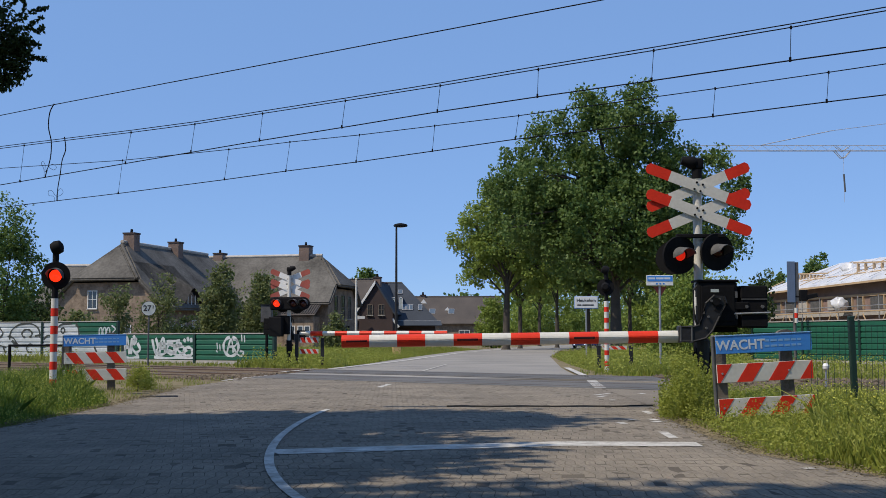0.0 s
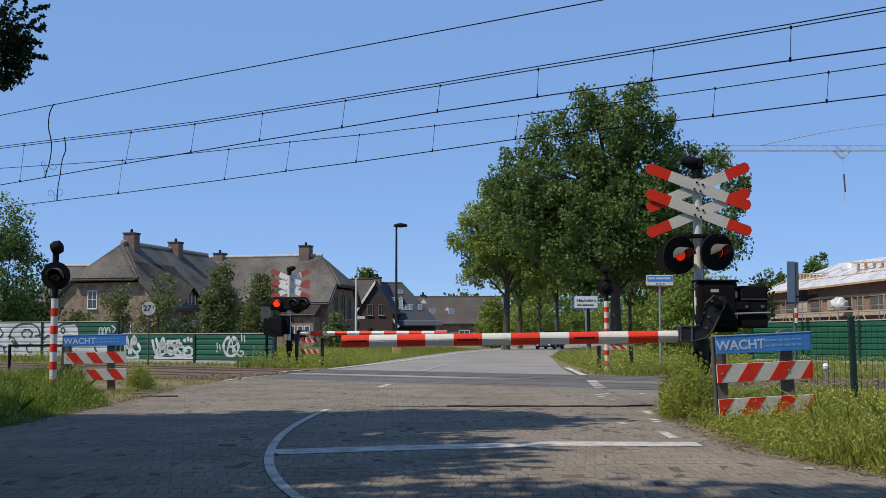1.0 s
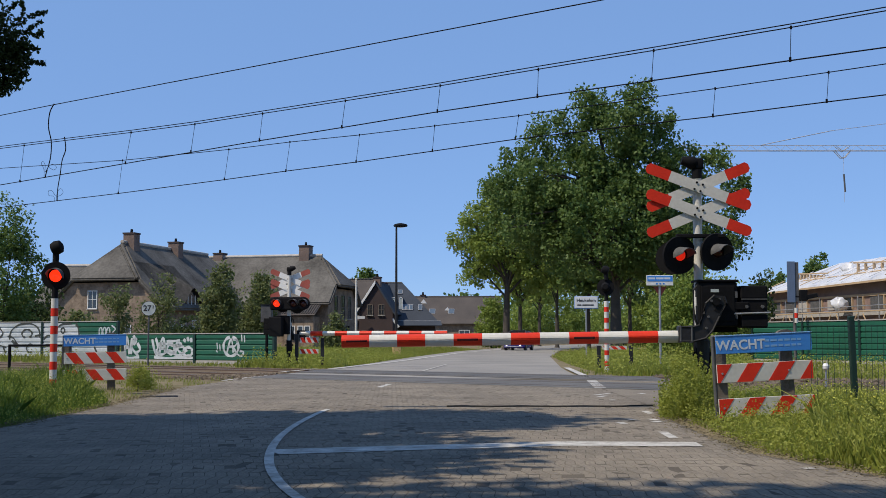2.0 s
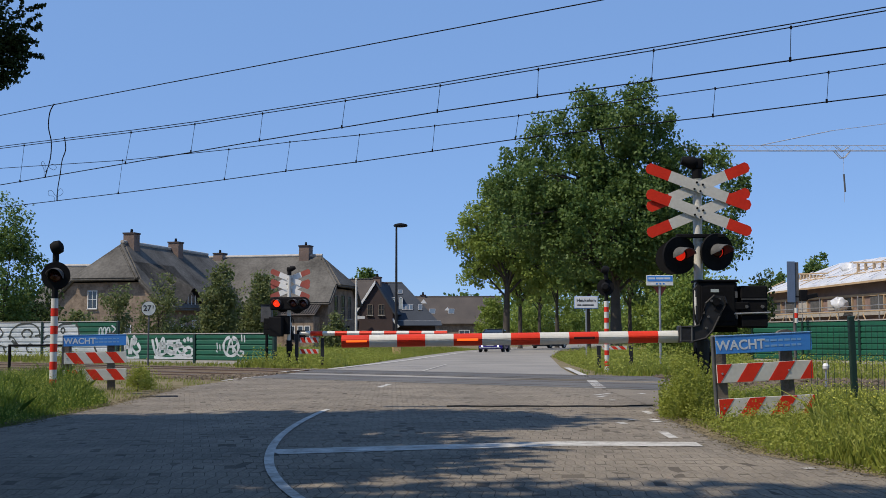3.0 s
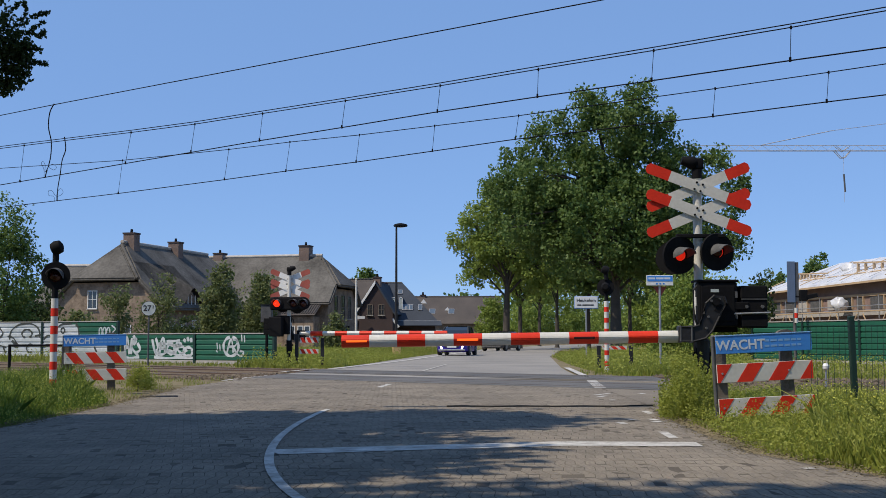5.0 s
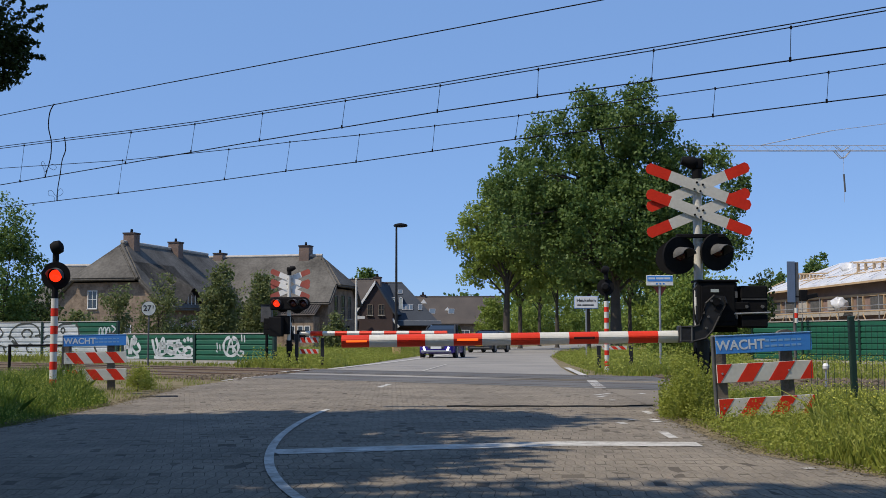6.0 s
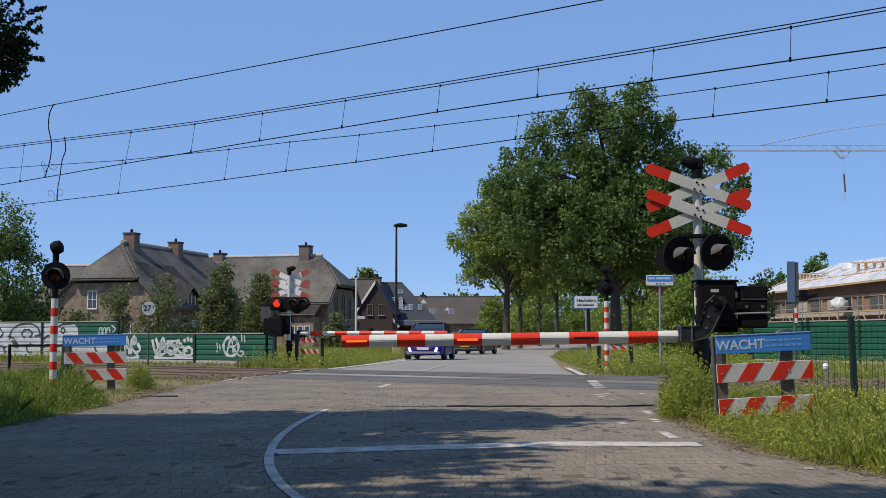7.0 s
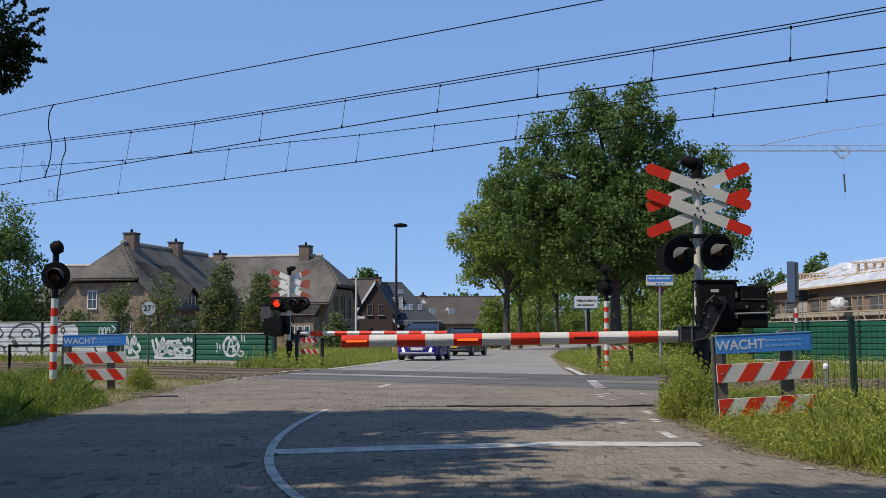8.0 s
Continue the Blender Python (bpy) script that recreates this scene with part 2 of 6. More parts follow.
def lettering(name, text, size, material, parent, at, label=""):
    cu = bpy.data.curves.new(name, "FONT")
    cu.body, cu.size, cu.extrude, cu.offset = text, size, 0.001, size * 0.022
    cu.align_x, cu.align_y = "CENTER", "CENTER"
    tmp = new("tmp", cu)
    bpy.context.view_layer.update()
    me = bpy.data.meshes.new_from_object(tmp.evaluated_get(bpy.context.evaluated_depsgraph_get()))
    bpy.data.objects.remove(tmp)
    me.materials.clear()
    me.materials.append(M[material])
    ob = new(name, me)
    ob.parent = parent
    ob.matrix_basis = at
    if label:
        ob["label"] = label
    return ob


# ---------------------------------------------------------------- ground, road, tracks
U = Vector((-0.778, 0.628, 0))      # along the tracks
NRM = Vector((0.628, 0.778, 0))     # across the tracks
TRACK = (19.2, 22.95)               # distance of each track's middle, across


def left_edge(y):
    return float(np.interp(y, [-12, 8, 11.4, 15.5, 21.5, 26, 33, 38, 60, 85, 110, 148, 220], [-5.2, -4.6, -4.27, -4.3, -4.65, -4.3, -3.6, -3.0, -1.3, 0.9, 4.4, 11, 26]))


def right_edge(y):
    return float(np.interp(y, [-12, 6, 7.3, 9.1, 12.6, 16, 20, 35, 60, 95, 110, 148, 220], [4.5, 3.6, 2.73, 2.3, 2.4, 2.7, 2.75, 3.5, 5.4, 9.4, 11.8, 19, 34]))


def strip(name, ys, lf, rf, z, material, parent=None):
    bm = bmesh.new()
    rows = [(bm.verts.new((lf(y), y, z)), bm.verts.new((rf(y), y, z))) for y in ys]
    for a, b in zip(rows, rows[1:]):
        bm.faces.new((a[0], a[1], b[1], b[0]))
    return part(name, bm, material, parent)


def build_ground():
    bm = bmesh.new()
    ys = [-2500, -300, -60, -20, 0, 20, 40, 60, 100, 200, 600, 3000]
    xs = [-3000, -600, -200, -60, -30, -10, 0, 10, 30, 60, 200, 600, 3000]
    vs = [[bm.verts.new((x, y, -0.03)) for x in xs] for y in ys]
    for j in range(len(ys) - 1):
        for i in range(len(xs) - 1):
            bm.faces.new((vs[j][i], vs[j][i + 1], vs[j + 1][i + 1], vs[j + 1][i]))
    tagged(part("ground", bm, "soil"), "grassy soil ground reaching to the horizon", "ground", kind="structure")
    road = strip("road", [20 + 4 * i for i in range(51)], left_edge, right_edge, -0.008, "asphalt")
    tagged(road, "worn grey asphalt road beyond the crossing", "road", kind="structure")
    pave = strip("pavement", [-12 + i for i in range(39)], left_edge, right_edge, -0.0013, "sand")
    tagged(pave, "grey-brown brick-paved road with sandy joints", "pavement", kind="structure")
    return road, pave


ROAD, PAVE = build_ground()


def path_edge(y):
    """Outer edge of the dusty footpath that crosses the tracks beside the road."""
    return right_edge(y) + float(np.interp(y, [12.8, 15, 18, 20.5], [0.02, 0.2, 0.75, 1.7]))


def crossing_panel(off, w, material, top=0.004, label="dark asphalt crossing panel between the rails"):
    """Road surface across one strip of the crossing."""
    bm = bmesh.new()
    pts = []
    for o in (off - w, off + w):
        side = []
        for ef in (left_edge, path_edge):
            y = 25.0
            for _ in range(8):
                y = (o - NRM.x * ef(y)) / NRM.y
            side.append((ef(y), y, top - 0.006))
        pts.append(side)
    prism(bm, [pts[0][0], pts[0][1], pts[1][1], pts[1][0]], (0, 0, 0.006))
    return part("crossing_panel", bm, material, ROAD, label)


for k, o in enumerate(TRACK):
    crossing_panel(o, 1.3, "asphalt_dark")
strip("path_strip", [13.0 + 0.5 * i for i in range(29)], lambda y: right_edge(y) - 0.02, lambda y: path_edge(y) - 0.1 + 0.12 * math.sin(y * 3), -0.004, "paver", PAVE)


def road_paint():
    """Worn white lines on the road."""
    def ribbon(name, pts, w, label):
        bm = bmesh.new()
        pts = [Vector(p) for p in pts]
        rows = []
        lift = 0.0065 if name == "centre_line" else 0.004
        for i, p in enumerate(pts):
            d = (pts[min(i + 1, len(pts) - 1)] - pts[max(i - 1, 0)]).normalized()
            s = Vector((-d.y, d.x)) * w / 2
            rows.append([bm.verts.new((*(p + s), lift)), bm.verts.new((*(p - s), lift))])
        for a, b in zip(rows, rows[1:]):
            bm.faces.new((a[0], b[0], b[1], a[1]))
        bmesh.ops.recalc_face_normals(bm, faces=bm.faces)
        part(name, bm, "road_paint", PAVE, label)

    def curve(a, b, c, n=12):
        a, b, c = Vector(a), Vector(b), Vector(c)
        return [a * (1 - t) ** 2 + b * 2 * t * (1 - t) + c * t * t for t in [i / n for i in range(n + 1)]]

    ribbon("stop_line", [(-1.28, 9.03), (-0.37, 9.35), (1.00, 9.76), (2.08, 9.70)], 0.4, "worn white stop line")
    ribbon("centre_line", curve((-0.61, 5.96), (-1.70, 8.75), (-1.40, 14.52), 20), 0.068, "curved white centre line")
    ribbon("edge_line", [(2.76, 20.91), (3.07, 24.62)], 0.2, "worn white edge line")
    ribbon("edge_line", [(3.26, 26.82), (3.73, 35.92)], 0.18, "worn white edge line")
    ribbon("edge_line", [(-4.54, 24.62), (-4.18, 28.08)], 0.13, "worn white edge line")
    ribbon("edge_line", [(-4.25, 30.98), (-3.67, 34.54)], 0.13, "worn white edge line")
    ribbon("edge_line", [(-3.25, 34.54), (-2.54, 39.91), (-1.52, 48.52), (0.99, 74.77), (8.89, 128.12)], 0.26, "white edge line")
    ribbon("lane_line", [(-0.55, 32.08), (0.12, 40.81)], 0.07, "white lane dash")
    ribbon("lane_line", [(-1.14, 21.16), (-1.01, 22.76)], 0.10, "white lane dash")
    for a, b in (((2.29, 18.17), (2.61, 18.74)), ((1.98, 12.78), (2.02, 12.52)), ((2.39, 14.18), (2.38, 13.65)), ((2.02, 11.00), (1.99, 10.31)), ((1.81, 12.26), (1.83, 12.02)), ((2.21, 12.78), (2.26, 12.52)), ((2.39, 7.93), (2.42, 7.86)), ((2.31, 17.64), (2.46, 17.99)), ((3.04, 18.55), (3.16, 18.74)), ((2.37, 16.82), (2.40, 16.67)), ((2.16, 12.26), (2.28, 12.43)), ((1.99, 12.52), (2.05, 12.60)), ((3.19, 25.32), (3.31, 25.68))):
        ribbon("paint_scrap", [a, b], 0.085, "flaked scrap of white road paint")


road_paint()


def road_odds():
    """A thin black tube across the lane and a dark drain cover."""
    pts = [(0.05 + 2.65 * i / 24, 15.05 + 0.04 * math.sin(i * 0.9) + 0.9 * max(0, i / 24 - 0.8), 0.012) for i in range(25)]
    tagged(part("dark_tube", tube(bmesh.new(), pts, 0.01, 6), "rubber"), "thin black tube lying across the road", "hose")
    d = thing("drain_cover", pose(*(-4.24, 17.82, 0.00), 0, 0, 12), "dark cast iron drain cover in the paving", "drain cover")
    part("plate", B((0, 0, 0.0), (0.55, 0.42, 0.006)), "black", d)
    part("cover_rim", B((0, 0.16, 0.002), (0.5, 0.05, 0.006)), "black", d)


road_odds()


def build_track(off):
    t = thing("railway_track", Matrix(), "rusty railway track on brown ballast with sleepers", "railway track", "railway tracks", "structure")
    for side in (-1, 1):
        o = NRM * (off + side * 0.75)
        bm = bmesh.new()
        for c, w, h in ((0.005, 0.14, 0.02), (0.06, 0.025, 0.11), (0.125, 0.07, 0.035)):
            a, b = o + U * -60, o + U * 120
            mid = (a + b) / 2
            box(bm, (mid.x, mid.y, c - 0.14), (180, w, h), Euler((0, 0, math.atan2(U.y, U.x))).to_matrix())
        part("rail", bm, "rail", t)
        bm = bmesh.new()
        mid = o + U * 30
        box(bm, (mid.x, mid.y, 0.006), (180, 0.055, 0.006), Euler((0, 0, math.atan2(U.y, U.x))).to_matrix())
        part("rail_head", bm, "rail_top", t, "polished steel running surface")
    bm = bmesh.new()
    s = -40.0
    while s < 100:
        p = NRM * off + U * s
        if not (left_edge(p.y) - 0.5 < p.x < path_edge(p.y) + 0.3):
            box(bm, (p.x, p.y, -0.16), (0.26, 2.5, 0.2), Euler((0, 0, math.atan2(U.y, U.x))).to_matrix())
        s += 0.62
    sl = part("sleepers", bm, "sleeper", t)
    sl["kind"] = "stuff"
    return t


for o in TRACK:
    build_track(o)


def ballast():
    for name, s0, s1 in (("ballast", -60, -1.0), ("ballast", 0, 120)):
        bm = bmesh.new()
        rows = []
        lo, hi = TRACK[0] - 2.3, TRACK[1] + 2.3
        n = 110
        for i in range(n + 1):
            s = s0 + (s1 - s0) * i / n
            row = []
            for j in range(23):
                o = lo + (hi - lo) * j / 22
                p = NRM * o + U * s
                edge = min(j, 22 - j) / 4
                row.append(bm.verts.new((p.x, p.y, -0.14 + min(1, edge) * 0.06 + 0.02 * noise.noise(p * 3))))
            rows.append(row)
        for a, b in zip(rows, rows[1:]):
            for j in range(22):
                c = (a[j].co + b[j + 1].co) / 2
                if not (left_edge(c.y) - 0.1 < c.x < path_edge(c.y) + 0.1):
                    for v in (a[j], a[j + 1], b[j + 1], b[j]):
                        v.co.z = max(v.co.z, -0.024 + 0.02 * noise.noise(v.co * 4))
                    bm.faces.new((a[j], a[j + 1], b[j + 1], b[j]))
        loose = [v for v in bm.verts if not v.link_faces]
        bmesh.ops.delete(bm, geom=loose, context="VERTS")
        tagged(part(name, bm, "ballast"), "brown crushed stone track ballast", "ballast", kind="stuff")


ballast()


def ballast_stones():
    """Loose crushed stones over the ballast beside the road."""
    rng = np.random.default_rng(17)
    n = 16000
    s = np.where(rng.uniform(0, 1, n) < 0.6, rng.uniform(3, 22, n), rng.uniform(-14, -1, n))
    o = rng.uniform(TRACK[0] - 2.4, TRACK[1] + 2.0, n)
    x, y = NRM.x * o + U.x * s, NRM.y * o + U.y * s
    keep = np.array([not (left_edge(b) - 0.05 < a < path_edge(b) + 0.05) for a, b in zip(x, y)])
    x, y = x[keep], y[keep]
    n = len(x)
    q = rng.uniform(0.025, 0.055, n)[:, None, None]
    base = np.array([[-1, -0.6, 0], [1, -0.7, 0], [0.1, 1, 0], [0, 0, 0.9]])[None] + rng.normal(size=(n, 4, 3)) * 0.25
    v = (base * q + np.stack([x, y, rng.uniform(-0.02, 0.005, n)], axis=1)[:, None, :]).reshape(-1, 3)
    f = (np.array([[0, 1, 3], [1, 2, 3], [2, 0, 3]])[None] + 4 * np.arange(n)[:, None, None]).reshape(-1, 3)
    tagged(new("ballast_stones", raw_mesh("ballast_stones", v, f, "stone")), "loose crushed stones of the track bed", "stones", kind="stuff")


ballast_stones()


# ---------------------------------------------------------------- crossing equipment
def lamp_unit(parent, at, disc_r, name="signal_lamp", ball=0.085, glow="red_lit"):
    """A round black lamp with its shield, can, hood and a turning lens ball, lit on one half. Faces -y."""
    bm = lathe(bmesh.new(), [(disc_r * 0.98, 0.0), (disc_r, 0.012), (disc_r, 0.03), (disc_r * 0.5, 0.05), (disc_r * 0.5, 0.2), (disc_r * 0.3, 0.26)], 32, pose(0, 0, 0, -90))
    lamp = part(name, bm, "black", parent, "round black lamp shield with a hood", at)
    bm = bmesh.new()
    n, r, ln = 14, ball + 0.03, disc_r * 0.95
    rows = []
    for rr in (r, r - 0.006):
        for y, cut in ((0.0, 1.0), (-ln, 0.62)):
            rows.append([bm.verts.new((rr * math.cos(a), y - (0 if y == 0 else 0.0), rr * math.sin(a) - (0.012 if y else 0))) for a in [math.pi / 2 + (k / n - 0.5) * math.pi * 1.25 * cut for k in range(n + 1)]])
    for a, b in ((rows[0], rows[1]), (rows[3], rows[2]), (rows[1], rows[3])):
        for k in range(n):
            bm.faces.new((a[k], a[k + 1], b[k + 1], b[k]))
    bmesh.ops.recalc_face_normals(bm, faces=bm.faces)
    part("hood", bm, "hood", lamp, "weathered grey metal hood", smooth=True)
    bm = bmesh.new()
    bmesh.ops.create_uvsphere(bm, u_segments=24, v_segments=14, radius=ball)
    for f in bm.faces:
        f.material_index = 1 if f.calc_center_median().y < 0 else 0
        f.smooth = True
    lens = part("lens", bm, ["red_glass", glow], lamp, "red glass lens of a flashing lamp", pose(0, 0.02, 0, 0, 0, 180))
    return lamp, lens


def cross_board(parent, z, tilt, y, w=1.41, h=0.137, tip="red", face="white"):
    """One diagonal board of a St Andrew's cross: white middle, red notched ends."""
    m = pose(0, y, z, 0, tilt, 0)
    k = w / 2 - 0.315
    part("cross_board", prism(bmesh.new(), [(-k, 0, -h / 2), (k, 0, -h / 2), (k, 0, h / 2), (-k, 0, h / 2)], (0, 0.012, 0)), face, parent, "greyish white cross board" if tip == "red" else "clean white cross board", m)
    for s in (-1, 1):
        poly = [(s * k, 0, -h / 2), (s * (w / 2 - 0.035), 0, -h / 2), (s * w / 2, 0, -h * 0.22), (s * w / 2, 0, h * 0.22), (s * (w / 2 - 0.035), 0, h / 2), (s * k, 0, h / 2)]
        part("board_tip", prism(bmesh.new(), poly, (0, 0.012, 0)), tip, parent, "red reflective board tip" if tip == "red" else "faded red board tip", m)
    for s in (-1, 1) if tilt > 0 else ():
        for q in (-0.045, 0.045):
            part("bolt", R((s * 0.04, 0.0, q), (s * 0.04, -0.012, q), 0.014, seg=8), "black", parent, at=m)


# half of the pole's section: lip, shoulder, top, shoulder, lip and the groove between the lips
PROFILE = [(0.80, 0.05), (0.94, 0.09), (0.84, 0.36), (0.62, 0.68), (0.36, 0.90), (0.10, 1.0), (-0.10, 1.0), (-0.36, 0.90), (-0.62, 0.68), (-0.84, 0.36), (-0.94, 0.09), (-0.80, 0.05)]


def boom(parent, stub, n, seg, r0, r1, at, fade=0.0):
    """A striped barrier pole that reaches along -x: a white stub, then red and white sections, with a groove on its sides. fade: by how much the sections shorten towards the tip."""
    x0, k = 0.0, 24
    for i in range(n + 1):
        x1 = x0 - (stub if i == 0 else seg * (1 + fade * (0.5 - (i - 1) / (n - 1))))
        ra, rb = r0 + (r1 - r0) * i / (n + 1), r0 + (r1 - r0) * (i + 1) / (n + 1)
        bm = bmesh.new()
        rings = []
        for x, r in ((x0, ra), (x1, rb)):
            ring = []
            for j in range(k):
                q = PROFILE[j] if j < 12 else (-PROFILE[j - 12][0], -PROFILE[j - 12][1])
                ring.append(bm.verts.new((x, r * q[0], r * q[1])))
            rings.append(ring)
        for j in range(k):
            bm.faces.new((rings[0][j], rings[0][(j + 1) % k], rings[1][(j + 1) % k], rings[1][j]))
        bm.faces.new(rings[0][::-1])
        bm.faces.new(rings[1])
        bmesh.ops.recalc_face_normals(bm, faces=bm.faces)
        red = i % 2 == 1
        part("pole_section", bm, "red_boom" if red else "white", parent, "red section of the barrier pole" if red else "white section of the barrier pole", at)
        x0 = x1


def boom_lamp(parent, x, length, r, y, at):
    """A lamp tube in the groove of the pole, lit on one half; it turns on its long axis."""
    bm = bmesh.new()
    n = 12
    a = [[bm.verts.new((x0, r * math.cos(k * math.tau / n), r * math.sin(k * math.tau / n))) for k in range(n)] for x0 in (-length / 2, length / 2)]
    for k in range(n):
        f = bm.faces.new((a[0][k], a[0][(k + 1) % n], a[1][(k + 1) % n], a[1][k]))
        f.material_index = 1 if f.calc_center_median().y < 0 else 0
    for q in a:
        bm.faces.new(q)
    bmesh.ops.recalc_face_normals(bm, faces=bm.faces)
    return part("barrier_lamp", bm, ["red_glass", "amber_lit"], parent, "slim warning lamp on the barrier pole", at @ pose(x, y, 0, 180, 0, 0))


def barrier_mast(at, label, seg, n_seg, near):
    """Level crossing mast: striped post, two crosses, two lamps, bell, drive box and barrier pole."""
    t = thing("barrier_mast", at, label, "barrier", "level crossing barriers")
    part("post", R((0, 0.06, 0), (0, 0.06, 3.02), 0.058, seg=16), "white", t, "white painted steel post", smooth=True)
    part("post_foot", R((0, 0.06, 0), (0, 0.06, 0.85), 0.075, seg=14), "black", t, "black foot of the post", smooth=True)
    part("post_collar", R((0, 0.06, 2.93), (0, 0.06, 3.05), 0.066, seg=14), "black", t)
    b = lathe(bmesh.new(), [(0.02, 0), (0.075, 0.02), (0.09, 0.06), (0.07, 0.13), (0.05, 0.2)], 20, pose(-0.0, 0.06, 3.12, 0, -75, 0))
    box(b, (0.02, 0.06, 3.12), (0.12, 0.12, 0.14), bevel=0.02)
    part("bell", b, "black", t, "black warning bell on the post top", smooth=True)
    for z in (2.815, 2.486):
        cross_board(t, z, 21, -0.035, h=0.137 if near else 0.17, tip="red" if near else "red_faded", face="white" if near else "trim")
        cross_board(t, z, -22.5, -0.012, h=0.137 if near else 0.17, tip="red" if near else "red_faded", face="white" if near else "trim")
        part("cross_clamp", B((0, 0.03, z), (0.16, 0.1, 0.05), bevel=0.006), "galv", t, "steel clamp behind the cross boards")
    part("lamp_bracket", B((0.02, 0.0, 2.19), (0.62, 0.07, 0.05), bevel=0.01), "black", t, "black lamp bracket")
    out = {}
    for s, key in ((-1, "l"), (1, "r")):
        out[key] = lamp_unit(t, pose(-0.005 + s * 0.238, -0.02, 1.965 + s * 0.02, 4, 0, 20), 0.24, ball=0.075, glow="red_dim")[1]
    if near:
        part("back_shield", lathe(bmesh.new(), [(0.21, 0), (0.215, 0.02), (0.1, 0.1)], 28, pose(-0.3, 0.3, 1.93, -90, 0, -30)), "black", t, "black shield of a lamp facing the track")
    # drive
    part("drive_box", B((0.2, 0.05, 1.32), (0.5, 0.34, 0.56), bevel=0.025), "black", t, "black barrier drive box")
    part("box_plate", B((0.16, -0.1345, 1.49), (0.1, 0.004, 0.04)), "sign_grey", t, "small metal type plate")
    part("box_lid", B((0.2, 0.05, 1.615), (0.53, 0.37, 0.03), bevel=0.01), "black", t)
    c = bmesh.new()
    for q, h in ((1.47, 0.17), (1.29, 0.2), (1.11, 0.17)):
        box(c, (0.66, 0.02, q), (0.34, 0.26, h), bevel=0.02)
    part("counterweight", c, "black", t, "black stacked counterweight")
    for q in (1.2, 1.385):
        part("weight_strip", B((0.66, -0.112, q), (0.32, 0.02, 0.012)), "hood", t, "thin grey strip where the stacked weights meet")
    for x in (0.56, 0.76):
        part("weight_bolt", R((x, -0.11, 1.29), (x, -0.135, 1.29), 0.022, seg=8), "hood", t)
    part("weight_rod", R((0.4, -0.125, 1.2), (0.86, -0.125, 1.215), 0.012, seg=8), "galv", t, "thin steel rod through the weights")
    part("box_door", B((0.2, -0.126, 1.33), (0.42, 0.012, 0.44), bevel=0.005), "black", t, "flat door of the drive box")
    part("skirt", lathe(bmesh.new(), [(0.055, 0.42), (0.075, 0.5), (0.085, 0.7), (0.095, 0.86), (0.06, 0.9)], 12, pose(0.02, -0.03, 0)), "rubber", t, "black rubber skirt under the drive")
    part("post_reflector", B((-0.035, -0.005, 1.3), (0.03, 0.02, 0.13), bevel=0.004), "box_yellow", t, "small yellow reflector strip")
    part("counterweight_arm", B((0.46, -0.1, 1.3), (0.26, 0.05, 0.1), bevel=0.01), "black", t)
    outer = [(-0.30, 1.035), (-0.13, 1.035), (-0.05, 1.06), (0.0, 1.2), (0.03, 1.33), (0.14, 1.43), (0.26, 1.42), (0.29, 1.33), (0.2, 1.17), (0.11, 0.99), (0.02, 0.895), (-0.13, 0.855), (-0.30, 0.855)]
    part("crank_arm", prism(bmesh.new(), [(x, -0.2, z) for x, z in outer], (0, 0.055, 0)), "arm_grey", t, "dark grey crank arm that holds the pole")
    for edge in (outer[0:6], outer[6:13]):
        part("arm_flange", tube(bmesh.new(), [(x, -0.205, z) for x, z in edge], 0.014, 6), "arm_grey", t, "worn raised flange of the crank arm", smooth=True)
    part("pole_sleeve", B((-0.22, -0.13, 0.945), (0.19, 0.16, 0.2), bevel=0.015), "arm_grey", t, "square sleeve clamping the pole")
    for x in (-0.29, -0.15):
        part("sleeve_band", B((x, -0.13, 0.945), (0.022, 0.175, 0.215), bevel=0.006), "hood", t)
    # black plate on the solid arm imitates the shade of an opening
    part("arm_dark_plate", B((0.19, -0.203, 1.27), (0.07, 0.004, 0.11), Euler((0, radians(28), 0)).to_matrix()), "black", t, "flat black plate standing for a shaded opening")
    for x, z in ((0.1, 1.36), (0.2, 1.38), (0.06, 1.16), (0.03, 1.02)):
        part("arm_bolt", R((x, -0.19, z), (x, -0.225, z), 0.016, seg=8), "hood", t)
    part("crank_pin", R((0.16, -0.225, 1.35), (0.16, 0.0, 1.35), 0.05, seg=14), "black", t, smooth=True)
    cable = tube(bmesh.new(), [(0.02, -0.02, 1.62), (-0.1, -0.1, 1.5), (-0.1, -0.12, 1.2), (-0.02, -0.06, 0.9), (0.0, 0.0, 0.6)], 0.014, 6)
    part("cable", cable, "rubber", t, "black hanging cable", smooth=True)
    for z in (1.18, 1.44):
        part("box_hinge", B((0.43, -0.125, z), (0.03, 0.02, 0.08)), "hood", t)
    part("box_lock", R((0.36, -0.13, 1.3), (0.36, -0.11, 1.3), 0.025, seg=12), "hood", t)
    part("rear_box", B((0.32, 0.34, 1.28), (0.42, 0.26, 0.62), bevel=0.02), "black", t, "black motor housing")
    f = bmesh.new()
    for x, w in ((-0.06, 0.03), (0.1, 0.025)):
        box(f, (x, -0.05, 0.62), (w, 0.03, 0.3))
    box(f, (0.02, -0.05, 0.7), (0.26, 0.04, 0.05))
    part("foot_bracket", f, "black", t)
    part("flash_box", B((-0.04, -0.02, 1.36), (0.035, 0.03, 0.11)), "sign_white", t, "small white reflector")
    zb = 0.916 if near else 1.07
    bm_at = pose(-0.315, -0.125, zb, 0, -0.85 if near else 0.0, 0)
